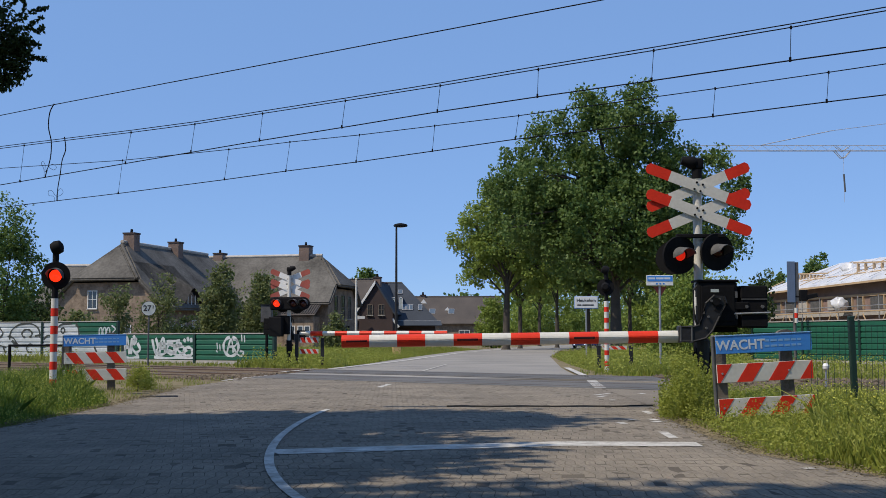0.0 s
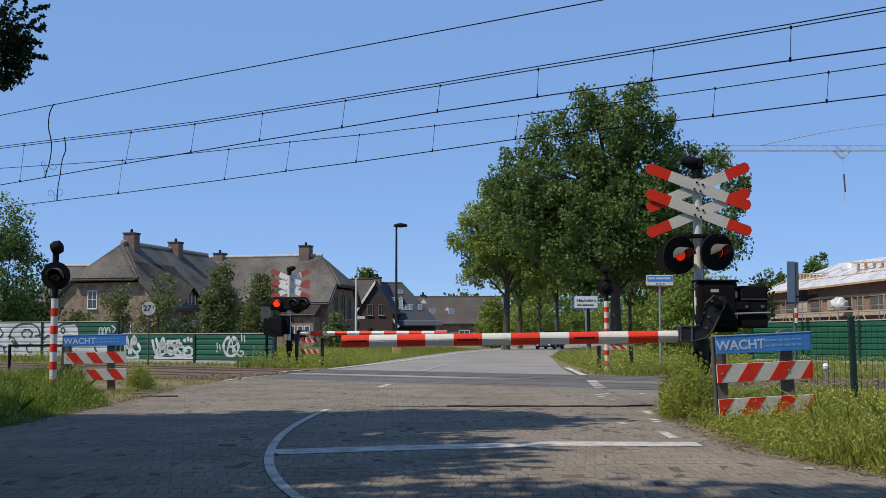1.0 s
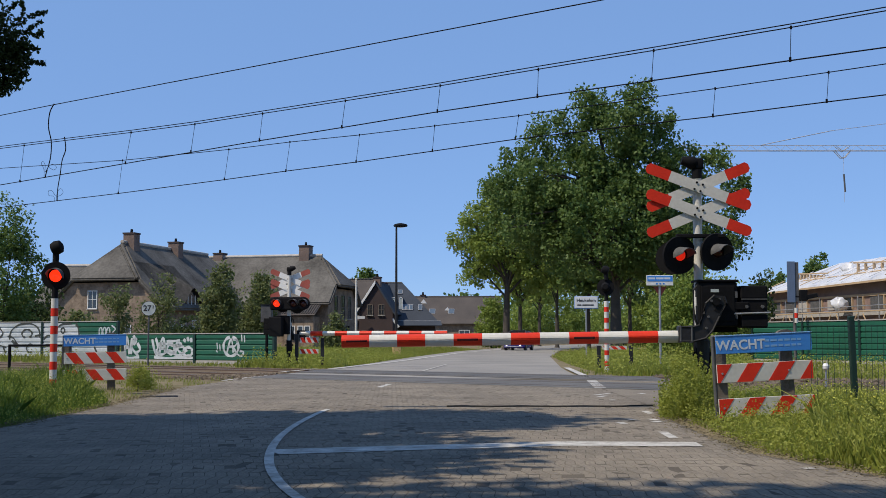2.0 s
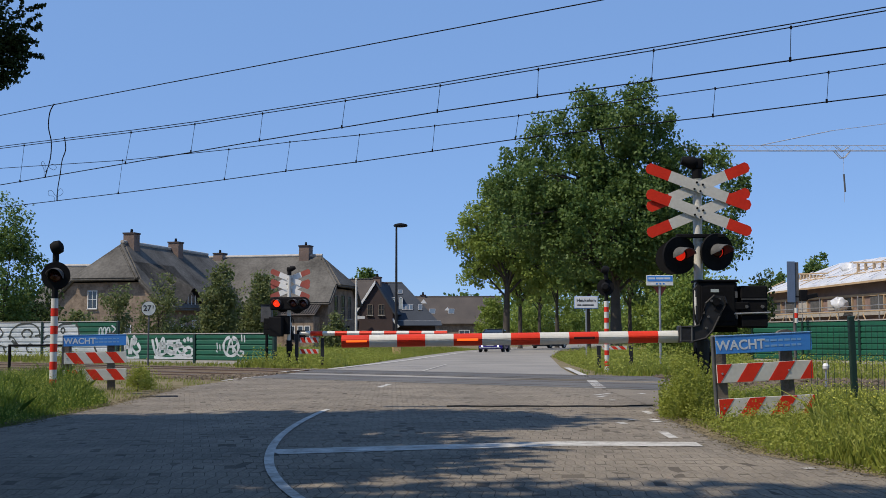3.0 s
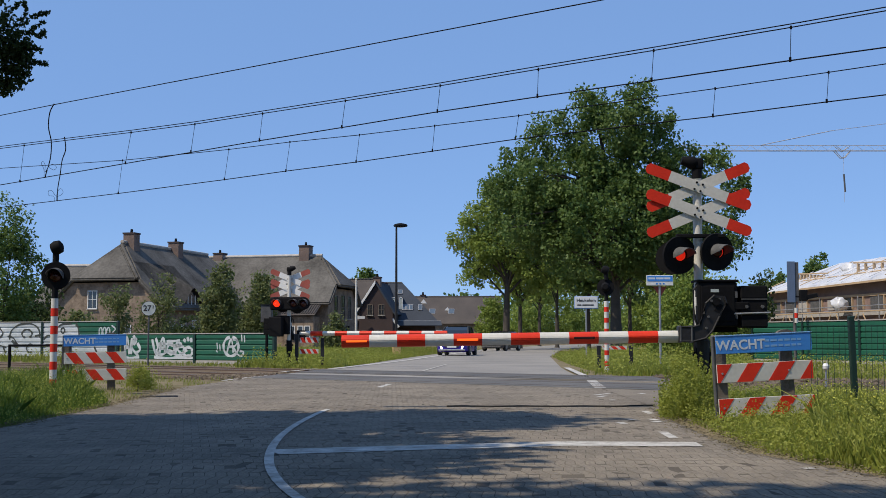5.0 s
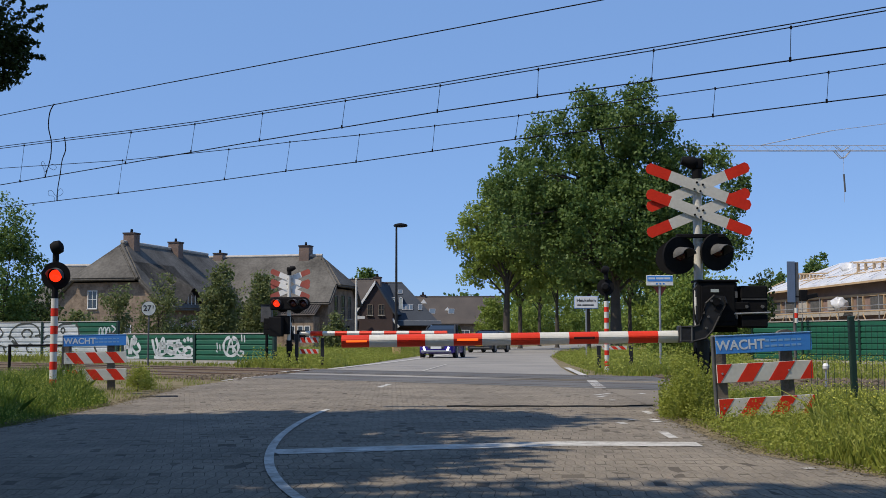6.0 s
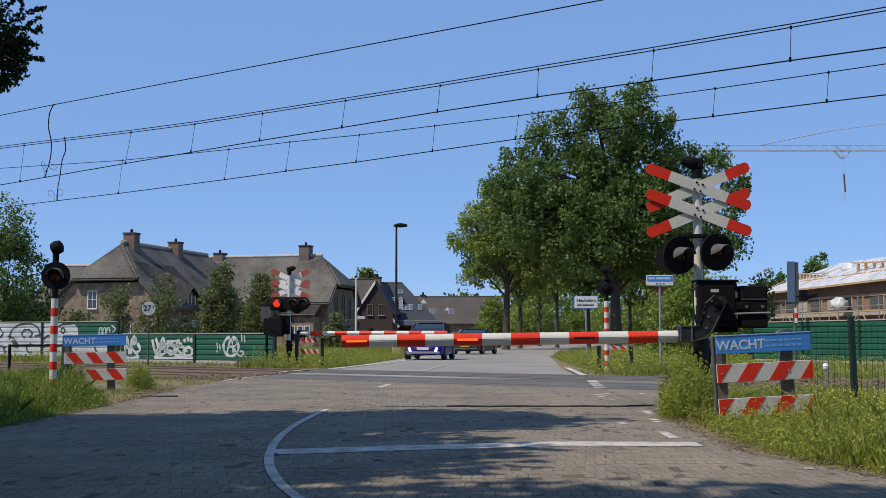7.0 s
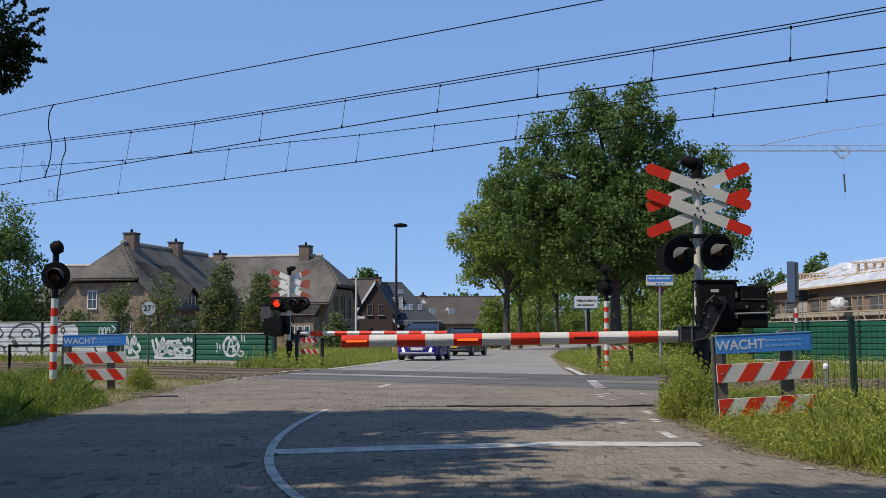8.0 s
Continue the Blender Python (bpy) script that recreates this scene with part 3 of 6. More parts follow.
    boom(t, 0.25 if near else 0.36, n_seg, seg, 0.075, 0.078, bm_at, 0.075 if near else 0.0)
    if near:
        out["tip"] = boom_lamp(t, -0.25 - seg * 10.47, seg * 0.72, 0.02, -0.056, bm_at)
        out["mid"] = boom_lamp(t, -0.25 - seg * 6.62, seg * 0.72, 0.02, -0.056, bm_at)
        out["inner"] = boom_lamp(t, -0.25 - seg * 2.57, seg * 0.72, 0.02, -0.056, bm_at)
    else:
        part("pole_clamp", B((-0.35, -0.13, 1.0), (0.3, 0.1, 0.34), bevel=0.02), "black", t)
        part("back_bracket", B((0.0, 0.2, 2.02), (1.18, 0.1, 0.42), bevel=0.05), "black", t, "black lamp carrier facing the track")
        for x, key in ((0.34, "bl"), (-0.22, "br"), (-0.56, "bx")):
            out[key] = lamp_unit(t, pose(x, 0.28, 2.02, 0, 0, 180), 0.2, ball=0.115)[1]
    out["thing"] = t
    return out


NEAR = barrier_mast(pose(3.25, 15, -0.03), "black and white crossing mast with a lowered red and white barrier", 0.3593, 11, True)
FAR = barrier_mast(pose(-4.91, 38, -0.03, 0, 0, 168), "crossing mast seen from behind with a lowered striped barrier", 0.405, 11, False)


def half_barrier_sign(at, label, tops, lean, low_z=0.15, W=1.05):
    """A striped warning fence with a blue board above, on two posts. tops: where each red stripe starts along the upper edge; lean: its shift down to the lower edge."""
    t = thing("warning_barrier", at, label, "warning sign", "warning barriers")
    for x in (-W / 2 + 0.055, 0.26):
        part("post", B((x, 0.055, 0.36), (0.13, 0.075, 1.12), bevel=0.01), "wood", t, "weathered grey-brown post")
    part("post_edge", B((-W / 2 - 0.016, 0.04, 0.36), (0.02, 0.06, 1.1), bevel=0.006), "hood", t, "bare steel edge of the post")
    for z, tag in ((0.512, "striped upper rail"), (low_z, "striped lower rail")):
        h = 0.195
        part("rail_board", B((0, 0, z), (W, 0.024, h), bevel=0.004), "white", t, tag)
        for x0 in tops:
            lim = W / 2 - 0.002
            cut = lambda v: max(-lim, min(lim, v))
            q = h * 0.492
            # a slanted band clipped to the ends of the board
            band = [(x0, q), (x0 + 0.17, q), (x0 + 0.17 + lean, -q), (x0 + lean, -q)]
            poly = []
            for (xa, za), (xb, zb) in zip(band, band[1:] + band[:1]):
                if abs(xa) <= lim:
                    poly.append((xa, za))
                for e in (-lim, lim):
                    if (xa - e) * (xb - e) < 0:
                        f = (e - xa) / (xb - xa)
                        poly.append((e, za + (zb - za) * f))
            if len(poly) > 2:
                part("stripe", prism(bmesh.new(), [(px, -0.0125, z + pz) for px, pz in poly], (0, -0.003, 0)), "red", t, "red diagonal stripe")
        for x in (-W / 2 + 0.055, 0.26):
            part("bolt", R((x, -0.012, z), (x, -0.02, z), 0.012, seg=8), "galv", t)
    b = part("board", B((0.0, -0.02, 0.815), (W, 0.02, 0.195), bevel=0.004), "sign_blue", t, "blue enamelled warning board")
    part("board_rim", B((0.0, -0.022, 0.908), (W + 0.008, 0.026, 0.012), bevel=0.003), "sign_faint", b, "pale strip along the board's upper edge")
    lettering("word", "WACHT", 0.142, "sign_text", b, pose(-W / 2 + 0.268, -0.032, 0.802, 90, 0, 0), "white capital letters")
    for z in (0.838, 0.782):
        x = -W / 2 + 0.53
        for w in (0.05, 0.07, 0.05, 0.06, 0.05, 0.04):
            part("text_bar", B((x + w / 2, -0.031, z), (w, 0.002, 0.022)), "sign_faint", b)
            x += w + 0.016
    part("top_cap", prism(bmesh.new(), [(0.17, 0.02, 0.905), (0.35, 0.02, 0.905), (0.34, 0.02, 0.925), (0.29, 0.02, 0.945), (0.23, 0.02, 0.945), (0.18, 0.02, 0.925)], (0, 0.06, 0)), "wood", t)
    return t


half_barrier_sign(pose(3.43, 12.6, 0.0, 0, -2.7, 6), "red and white striped barrier with a blue board in tall grass", (-0.53, -0.183, 0.164, 0.511), -0.134)
half_barrier_sign(pose(-6.01, 20.6, 0.02, 0, -1.2, 8), "striped warning barrier with blue board beside the lamp post", (-0.50, -0.17, 0.18), 0.15, 0.22)


def guard_rail(a, b):
    """A low dark rail on short posts."""
    a, b = Vector(a), Vector(b)
    t = thing("guard_rail", Matrix.Translation(a), "low dark tube railing in the grass", "railing")
    d = b - a
    part("rail", R((0, 0, 0.72), (d.x, d.y, 0.72), 0.03), "black", t, smooth=True)
    for k in (0.02, 0.98):
        part("post", R((d.x * k, d.y * k, -0.05), (d.x * k, d.y * k, 0.74), 0.04), "black", t, smooth=True)


guard_rail((-11.52, 31.53, -0.03), (-10.04, 31.53, -0.03))


def striped_lamp_post(at, label, h, r=0.055):
    t = thing("lamp_post", at, label, "signal post", "striped signal posts")
    z, white = h, True
    while z > 0.02:
        z0 = max(z - (0.155 if white else 0.127), 0.0)
        part("post_band", R((0, 0, z0), (0, 0, z), r if white else r + 0.0025, seg=16), "white" if white else "red", t, "white band" if white else "red band", smooth=True)
        z, white = z0, not white
    part("foot_plate", B((0, 0, 0.015), (0.22, 0.22, 0.03), bevel=0.006), "galv", t)
    part("neck", R((0, 0, h), (0, 0, h + 0.2), 0.05, seg=12), "black", t, "black neck", smooth=True)
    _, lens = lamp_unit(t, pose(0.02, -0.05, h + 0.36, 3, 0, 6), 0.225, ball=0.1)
    b = lathe(bmesh.new(), [(0.03, 0), (0.09, 0.02), (0.115, 0.09), (0.1, 0.17), (0.04, 0.2)], 20, pose(-0.08, 0, h + 0.78, 0, 70, 0))
    rod(b, (0, 0, h + 0.55), (0, 0, h + 0.72), 0.05)
    part("bell", b, "black", t, "black bell above the lamp", smooth=True)
    return lens


SIDE = striped_lamp_post(pose(-6.19, 18.9, -0.03), "red and white banded post with one red flashing lamp and bell", 1.53)
striped_lamp_post(pose(4.27, 31, -0.03, 0, 0, 165), "red and white banded post with a lamp seen from behind", 1.88, 0.06)


def mini_striped_fence(at, label, boards, w):
    """Short striped boards between two dark posts. boards: (height, depth of the board)."""
    t = thing("striped_fence", at, label, "fence", "striped fences")
    for x in (-w / 2 - 0.1, w / 2 + 0.12):
        part("post", B((x, 0.05, 0.45), (0.11, 0.08, 0.95), bevel=0.01), "arm_grey", t, "dark post")
    for z, h in boards:
        part("rail_board", B((0, 0, z), (w, 0.03, h), bevel=0.004), "white", t)
        for i in range(3):
            x0, q = -w / 2 + 0.01 + i * w * 0.32, h / 2 - 0.004
            part("stripe", prism(bmesh.new(), [(x0, -0.017, z + q), (x0 + w * 0.18, -0.017, z + q), (x0 + w * 0.32, -0.017, z - q), (x0 + w * 0.14, -0.017, z - q)], (0, -0.003, 0)), "red", t, "red diagonal stripe")
    return t


mini_striped_fence(pose(-4.28, 38.0, -0.03), "small striped fence boards beside the far mast", ((0.86, 0.17), (0.5, 0.15)), 0.6)
mini_striped_fence(pose(4.91, 34.0, -0.25), "low striped fence board in the grass by the banded post", ((0.86, 0.1),), 0.7)


def relay_box(at):
    t = thing("relay_box", at, "dark grey relay box on a post behind the fence", "box")
    part("case", B((0, 0, 1.72), (0.36, 0.3, 0.56), bevel=0.02), "hood", t)
    part("post", R((0, 0.05, 0), (0, 0.05, 1.46), 0.05), "black", t)
    part("lid", B((0, 0, 2.02), (0.4, 0.34, 0.03), bevel=0.008), "black", t)


relay_box(pose(-5.82, 39.2, -0.03))


# ---------------------------------------------------------------- fences and signs
def inside(poly, u, v):
    hit = False
    for (ua, va), (ub, vb) in zip(poly, poly[1:] + poly[:1]):
        if (va > v) != (vb > v) and u < ua + (v - va) * (ub - ua) / (vb - va):
            hit = not hit
    return hit


def rib_panel(w, h, field=None):
    """Ribbed steel panel along +x, seen from -y; a sprayed field (a polygon in fractions) takes the second material."""
    bm = bmesh.new()
    n = max(4, int(h / 0.19))
    prof = []
    for i in range(n):
        z0, z1 = h * i / n, h * (i + 1) / n
        prof += [(0.0, z0), (-0.035, z0 + 0.03), (-0.035, z0 + 0.5 * (z1 - z0)), (-0.035, z1 - 0.05), (0.0, z1 - 0.02)]
    prof += [(0.0, h), (0.04, h), (0.04, 0.0)]
    k, m = len(prof), 90 if field else 1
    rows = [[bm.verts.new((0.02 + (w - 0.04) * q / m, y, z)) for y, z in prof] for q in range(m + 1)]
    for q in range(m):
        for i in range(k):
            a, b = rows[q], rows[q + 1]
            f = bm.faces.new((a[i], a[(i + 1) % k], b[(i + 1) % k], b[i]))
            c = f.calc_center_median()
            f.material_index = 1 if field and c.y < 0.01 and inside(field, c.x / w + 0.012 * math.sin(c.z * 9), c.z / h) else 0
    bm.faces.new(rows[0][::-1])
    bm.faces.new(rows[-1])
    bmesh.ops.recalc_face_normals(bm, faces=bm.faces)
    return bm


def spray_stroke(parent, w, h, pts, width, material, lift=0.0):
    """A sprayed line through (along, up) fractions of a panel of width w and height h."""
    pts = smoothed([(u * w, 0, v * h) for u, v in pts], 5)
    bm = bmesh.new()
    row = []
    for i, p in enumerate(pts):
        d = pts[min(i + 1, len(pts) - 1)] - pts[max(i - 1, 0)]
        d = d.normalized() if d.length > 1e-6 else Vector((1, 0, 0))
        q = Vector((-d.z, 0, d.x)) * width * (0.42 + 0.1 * math.sin(i * 0.7))
        row.append([bm.verts.new((e.x, -0.039 - lift, min(max(e.z, 0.02), h - 0.02))) for e in (p + q, p - q)])
    for a, b in zip(row, row[1:]):
        bm.faces.new((a[0], a[1], b[1], b[0]))
    part("graffiti_stroke", bm, material, parent)


def ring(cx, cz, rx, rz, a0=0, a1=360, n=10):
    return [(cx + rx * math.cos(radians(a0 + (a1 - a0) * i / n)), cz + rz * math.sin(radians(a0 + (a1 - a0) * i / n))) for i in range(n + 1)]


def letters_tag(pn, w, h):
    """Two tangled white tags on the first low panel."""
    S = lambda pts, wd=0.075: spray_stroke(pn, w, h, pts, wd, "spray")
    for pts in ([(0.02, 0.15), (0.06, 0.9), (0.1, 0.2)], [(0.03, 0.45), (0.1, 0.5)], [(0.12, 0.2), (0.13, 0.85)], [(0.2, 0.85), (0.13, 0.5), (0.22, 0.15)], [(0.0, 0.08), (0.1, 0.04), (0.24, 0.1)], [(0.15, 0.95), (0.19, 0.7), (0.16, 0.6)], [(0.03, 0.75), (0.0, 0.5), (0.04, 0.3)], [(0.21, 0.65), (0.25, 0.4), (0.2, 0.25)]):
        S(pts, 0.14)
    for pts in ([(0.42, 0.8), (0.46, 0.3), (0.5, 0.15)], [(0.47, 0.85), (0.5, 0.5), (0.48, 0.35)], [(0.52, 0.2), (0.55, 0.75), (0.58, 0.8), (0.6, 0.25)], [(0.53, 0.45), (0.6, 0.45)], ring(0.68, 0.42, 0.05, 0.2), [(0.74, 0.2), (0.76, 0.65), (0.82, 0.6), (0.77, 0.42), (0.84, 0.2)], ring(0.91, 0.32, 0.06, 0.17), [(0.85, 0.8), (0.88, 0.7)], [(0.9, 0.88), (0.92, 0.72)], [(0.95, 0.85), (0.955, 0.68)], [(0.45, 0.1), (0.62, 0.05), (0.8, 0.1), (0.98, 0.08)], [(0.62, 0.7), (0.7, 0.72), (0.8, 0.75)], [(0.46, 0.3), (0.56, 0.2), (0.66, 0.35), (0.78, 0.18), (0.9, 0.4)], [(0.5, 0.6), (0.6, 0.62), (0.72, 0.55), (0.86, 0.5)]):
        S(pts, 0.125)


def ring_tag(pn, w, h):
    """A ringed letter between pairs of quote strokes on the second low panel."""
    S = lambda pts, wd=0.08: spray_stroke(pn, w, h, pts, wd, "spray")
    S(ring(0.47, 0.53, 0.095, 0.36, 100, 440), 0.12)
    S([(0.42, 0.3), (0.47, 0.82), (0.5, 0.3)])
    S([(0.43, 0.52), (0.52, 0.55), (0.55, 0.75), (0.49, 0.78)])
    S([(0.5, 0.5), (0.55, 0.25), (0.6, 0.18), (0.63, 0.32), (0.58, 0.36)], 0.09)
    for x, z in ((0.29, 0.55), (0.325, 0.5), (0.60, 0.85), (0.635, 0.82)):
        S([(x, z + 0.12), (x + 0.008, z - 0.14)], 0.055)
    S([(0.28, 0.38), (0.3, 0.3)], 0.06)


def bubble_wall(pn, w, h, last):
    """White bubble letters with dark outlines; the last panel stays green towards its end."""
    D = lambda pts, wd=0.085: spray_stroke(pn, w, h, pts, wd, "spray_dark", 0.003)
    if last:
        for x in (0.78, 0.83, 0.88):
            spray_stroke(pn, w, h, ring(x, 0.72, 0.02, 0.12), 0.07, "spray")
        spray_stroke(pn, w, h, [(0.92, 0.9), (0.97, 0.8), (0.93, 0.68), (0.98, 0.65)], 0.07, "spray")
        spray_stroke(pn, w, h, [(0.8, 0.54), (0.9, 0.53), (0.97, 0.56)], 0.06, "spray")
        for pts in ([(0.2, 0.5), (0.17, 0.7), (0.25, 0.92), (0.4, 0.95)], [(0.45, 0.96), (0.48, 0.85), (0.5, 0.6)], [(0.3, 0.55), (0.42, 0.5), (0.52, 0.55), (0.62, 0.48)], [(0.5, 0.5), (0.6, 0.42), (0.72, 0.44)], ring(0.28, 0.76, 0.025, 0.07), [(0.02, 0.5), (0.08, 0.62), (0.15, 0.55)], [(0.7, 0.3), (0.74, 0.12)], [(0.0, 0.3), (0.1, 0.36), (0.16, 0.2)]):
            D(pts)
    else:
        for pts in ([(0.34, 0.95), (0.42, 0.8), (0.45, 0.66), (0.38, 0.5)], [(0.55, 0.5), (0.57, 0.75), (0.68, 0.93), (0.85, 0.95), (0.95, 0.8), (0.97, 0.55)], ring(0.79, 0.67, 0.07, 0.12, -60, 250), [(0.9, 0.6), (0.98, 0.64)], ring(0.84, 0.25, 0.05, 0.12, 30, 300), [(0.52, 0.6), (0.6, 0.55), (0.64, 0.42), (0.66, 0.25)], [(0.46, 0.3), (0.5, 0.1)], [(0.1, 0.9), (0.02, 0.6), (0.14, 0.4), (0.25, 0.55), (0.2, 0.8)], [(0.3, 0.2), (0.4, 0.32), (0.5, 0.28)]):
            D(pts)
        for x, z in ((0.6, 0.47), (0.65, 0.4), (0.62, 0.36)):
            D([(x - 0.02, z), (x + 0.03, z - 0.08)], 0.12)


def noise_fence(p0, p1, h, n, label, plan, kick=True, base=0.12, fields={}):
    """A run of ribbed panels between posts from p0 to p1."""
    p0, p1 = Vector((*p0, 0)), Vector((*p1, 0))
    d = p1 - p0
    t = thing("green_fence", Matrix.Translation((p0.x, p0.y, -0.03)) @ Euler((0, 0, math.atan2(d.y, d.x))).to_matrix().to_4x4(), label, "fence", "green track fences")
    w = d.length / n
    for i in range(n):
        pn = part("panel", rib_panel(w, h - base, fields.get(i)), ["green_fence", "spray"], t, at=pose(i * w, 0, base))
        part("cap", B((w / 2, 0, h - base + 0.015), (w, 0.11, 0.035)), "concrete", pn, "pale cap rail")
        if kick:
            part("kickboard", B((w / 2, 0, -base / 2 - 0.005), (w - 0.02, 0.06, base)), "concrete", pn, "pale concrete kickboard")
        if i in plan:
            plan[i](pn, w, h - base)
    for i in range(n + 1):
        part("post", B((i * w, -0.01, h / 2), (0.1, 0.14, h + 0.03), bevel=0.008), "green_post", t)
    return t


WHOLE = [(-0.1, 0.03), (-0.1, 0.985), (1.1, 0.985), (1.1, 0.03)]
noise_fence((-12.37, 46.03), (-5.91, 41.76), 1.08, 2, "low dark green ribbed fence with white graffiti", {0: letters_tag, 1: ring_tag})
noise_fence((-24.64, 54.39), (-13.64, 49.87), 1.62, 3, "tall green ribbed fence covered in white graffiti",
            {0: lambda p, w, h: bubble_wall(p, w, h, False), 1: lambda p, w, h: bubble_wall(p, w, h, False), 2: lambda p, w, h: bubble_wall(p, w, h, True)},
            fields={0: WHOLE, 1: WHOLE, 2: [(-0.1, 0.0), (-0.1, 0.97), (0.2, 0.98), (0.44, 0.94), (0.47, 0.75), (0.54, 0.6), (0.66, 0.5), (0.9, 0.46), (0.96, 0.3), (0.93, 0.04)]})
noise_fence((12.67, 48.52), (16.22, 39.91), 1.56, 3, "tall dark green ribbed fence along the railway", {}, kick=True, base=0.1)


def round_sign(at, label, text):
    t = thing("round_sign", at, label, "sign")
    part("plate", lathe(bmesh.new(), [(0.235, 0.0), (0.235, 0.012)], 32, pose(0, 0, 1.92, -90)), "sign_grey", t, "pale grey round plate")
    ring = lathe(bmesh.new(), [(0.25, 0.004), (0.25, 0.02), (0.1, 0.02)], 32, pose(0, 0, 1.92, -90))
    part("rim", ring, "sign_black", t)
    lettering("number", text, 0.27, "sign_black", t, pose(-0.045, -0.004, 1.92, 90, 0, 0), "black digits")
    lettering("small_number", "2", 0.13, "sign_black", t, pose(0.155, -0.004, 1.97, 90, 0, 0), "small raised digit")
    part("pole", R((0, 0.045, -0.02), (0, 0.045, 2.1), 0.028), "hood", t, smooth=True)


round_sign(pose(-9.93, 40.0, -0.03), "round white railway speed sign with black number", "27")


def town_sign(at):
    t = thing("town_sign", at, "white rectangular place name sign on grey posts", "sign")
    b = part("plate", B((0, 0, 2.5), (1.02, 0.03, 0.52), bevel=0.02), "sign_white", t)
    part("rim", B((0, 0.012, 2.5), (1.06, 0.02, 0.56), bevel=0.02), "sign_blue", t)
    lettering("name", "Heukelom", 0.2, "sign_black", b, pose(0, -0.018, 2.58, 90, 0, 0), "black lettering")
    k = bmesh.new()
    for x, w in ((-0.3, 0.18), (0.08, 0.5)):
        box(k, (x, -0.017, 2.38), (w, 0.004, 0.055))
    part("small_text", k, "sign_black", b)
    part("pole", R((0.0, 0.05, -0.02), (0.0, 0.05, 2.3), 0.034), "galv", t, smooth=True)


town_sign(pose(6.28, 52, -0.03))


def bus_sign(at):
    t = thing("direction_sign", at, "blue and white sign on a slim galvanised pole", "sign")
    b = part("plate", B((0, 0, 2.42), (0.72, 0.03, 0.28), bevel=0.01), "sign_white", t)
    part("field", B((0, -0.018, 2.47), (0.68, 0.006, 0.15)), "sign_blue", b)
    for x, w in ((-0.22, 0.18), (0.0, 0.2), (0.2, 0.16)):
        part("text_bar", B((x, -0.0215, 2.475), (w, 0.002, 0.05)), "sign_text", b)
    for i in range(3):
        part("mark", B((-0.08 + i * 0.09, -0.017, 2.33), (0.05, 0.004, 0.04)), "sign_blue", b)
    part("pole", R((0.0, 0.04, -0.02), (0.0, 0.04, 2.3), 0.03), "galv", t, smooth=True)
    part("give_way_plate", prism(bmesh.new(), [(-0.17, 0.08, 2.26), (0.2, 0.08, 2.26), (0.02, 0.08, 1.95)], (0, 0.012, 0)), "red_faded", t, "small dull red triangular plate")


bus_sign(pose(5.86, 32, 0.02))


def mesh_fence(at):
    """A green post with a weld-mesh panel on either side."""
    t = thing("mesh_fence", at, "dark green steel post with thin wire mesh panels", "fence")
    part("post", B((0, 0, 0.56), (0.06, 0.06, 1.12), Euler((0, radians(-1.5), 0)).to_matrix(), 0.008), "green_post", t)
    for s, w in ((-1, 0.5), (1, 3.0)):
        bm = bmesh.new()
        x = 0.08
        while x < w:
            rod(bm, (s * x, 0, 0.05), (s * x, 0, 1.03), 0.0028, seg=4, caps=False)
            x += 0.06
        for z in (0.1, 0.4, 0.72, 1.02):
            rod(bm, (s * 0.04, 0, z), (s * w, 0, z), 0.003, seg=4, caps=False)
        part("wire_mesh", bm, "green_post", t, "thin green weld mesh")
    return t


mesh_fence(pose(4.24, 12.3, -0.03, 0, 0, 2))


def marker_boxes():
    t = thing("marker_box", pose(-2.50, 64, -0.03, 0, 0, 10), "small yellow utility marker box in the verge", "utility box")
    part("case", B((0, 0, 0.26), (0.42, 0.3, 0.52), bevel=0.02), "box_yellow", t)
    part("lid", B((0, 0, 0.54), (0.46, 0.34, 0.05), bevel=0.01), "box_yellow", t)
    t = thing("track_marker", pose(6.43, 20, -0.03), "small white knob on a short stake beside the rails", "marker")
    part("stake", R((0, 0, 0), (0, 0, 0.42), 0.018, seg=8), "galv", t)
    part("knob", lathe(bmesh.new(), [(0.02, 0.36), (0.055, 0.39), (0.06, 0.44), (0.03, 0.48)], 14), "sign_white", t, "rounded white head", smooth=True)


marker_boxes()


def street_lamp(at, h):
    t = thing("street_lamp", at, "tall dark street lamp with a flat head", "street lamp")
    part("mast", R((0, 0, -0.02), (0, 0, h), 0.10, 0.06, 14), "arm_grey", t, "tapered dark grey mast", smooth=True)
    part("door", B((0, -0.1, 1.0), (0.11, 0.03, 0.4), bevel=0.01), "hood", t)
    b = lathe(bmesh.new(), [(0.1, 0.0), (0.36, 0.03), (0.40, 0.10), (0.33, 0.2), (0.1, 0.26)], 20)
    for v in b.verts:
        v.co = Vector((v.co.x * 1.15 + 0.26, v.co.y * 0.6, v.co.z + h - 0.06))
    part("head", b, "black", t, "flat dark lamp head", smooth=True)
    g = lathe(bmesh.new(), [(0.05, -0.02), (0.26, 0.0)], 18)
    for v in g.verts:
        v.co = Vector((v.co.x * 1.1 + 0.26, v.co.y * 0.55, v.co.z + h - 0.062))
    part("diffuser", g, "sign_white", t, "pale lamp diffuser")


street_lamp(pose(-2.96, 75, -0.03), 8.05)


def flag_pole(at, h):
    t = thing("flag_pole", at, "bare white flag pole in a garden", "flag pole")
    part("pole", R((0, 0, -0.02), (0, 0, h), 0.11, 0.08, 12), "white", t, smooth=True)
    part("knob", lathe(bmesh.new(), [(0.03, 0), (0.1, 0.05), (0.03, 0.12)], 12, Matrix.Translation((0, 0, h))), "white", t)


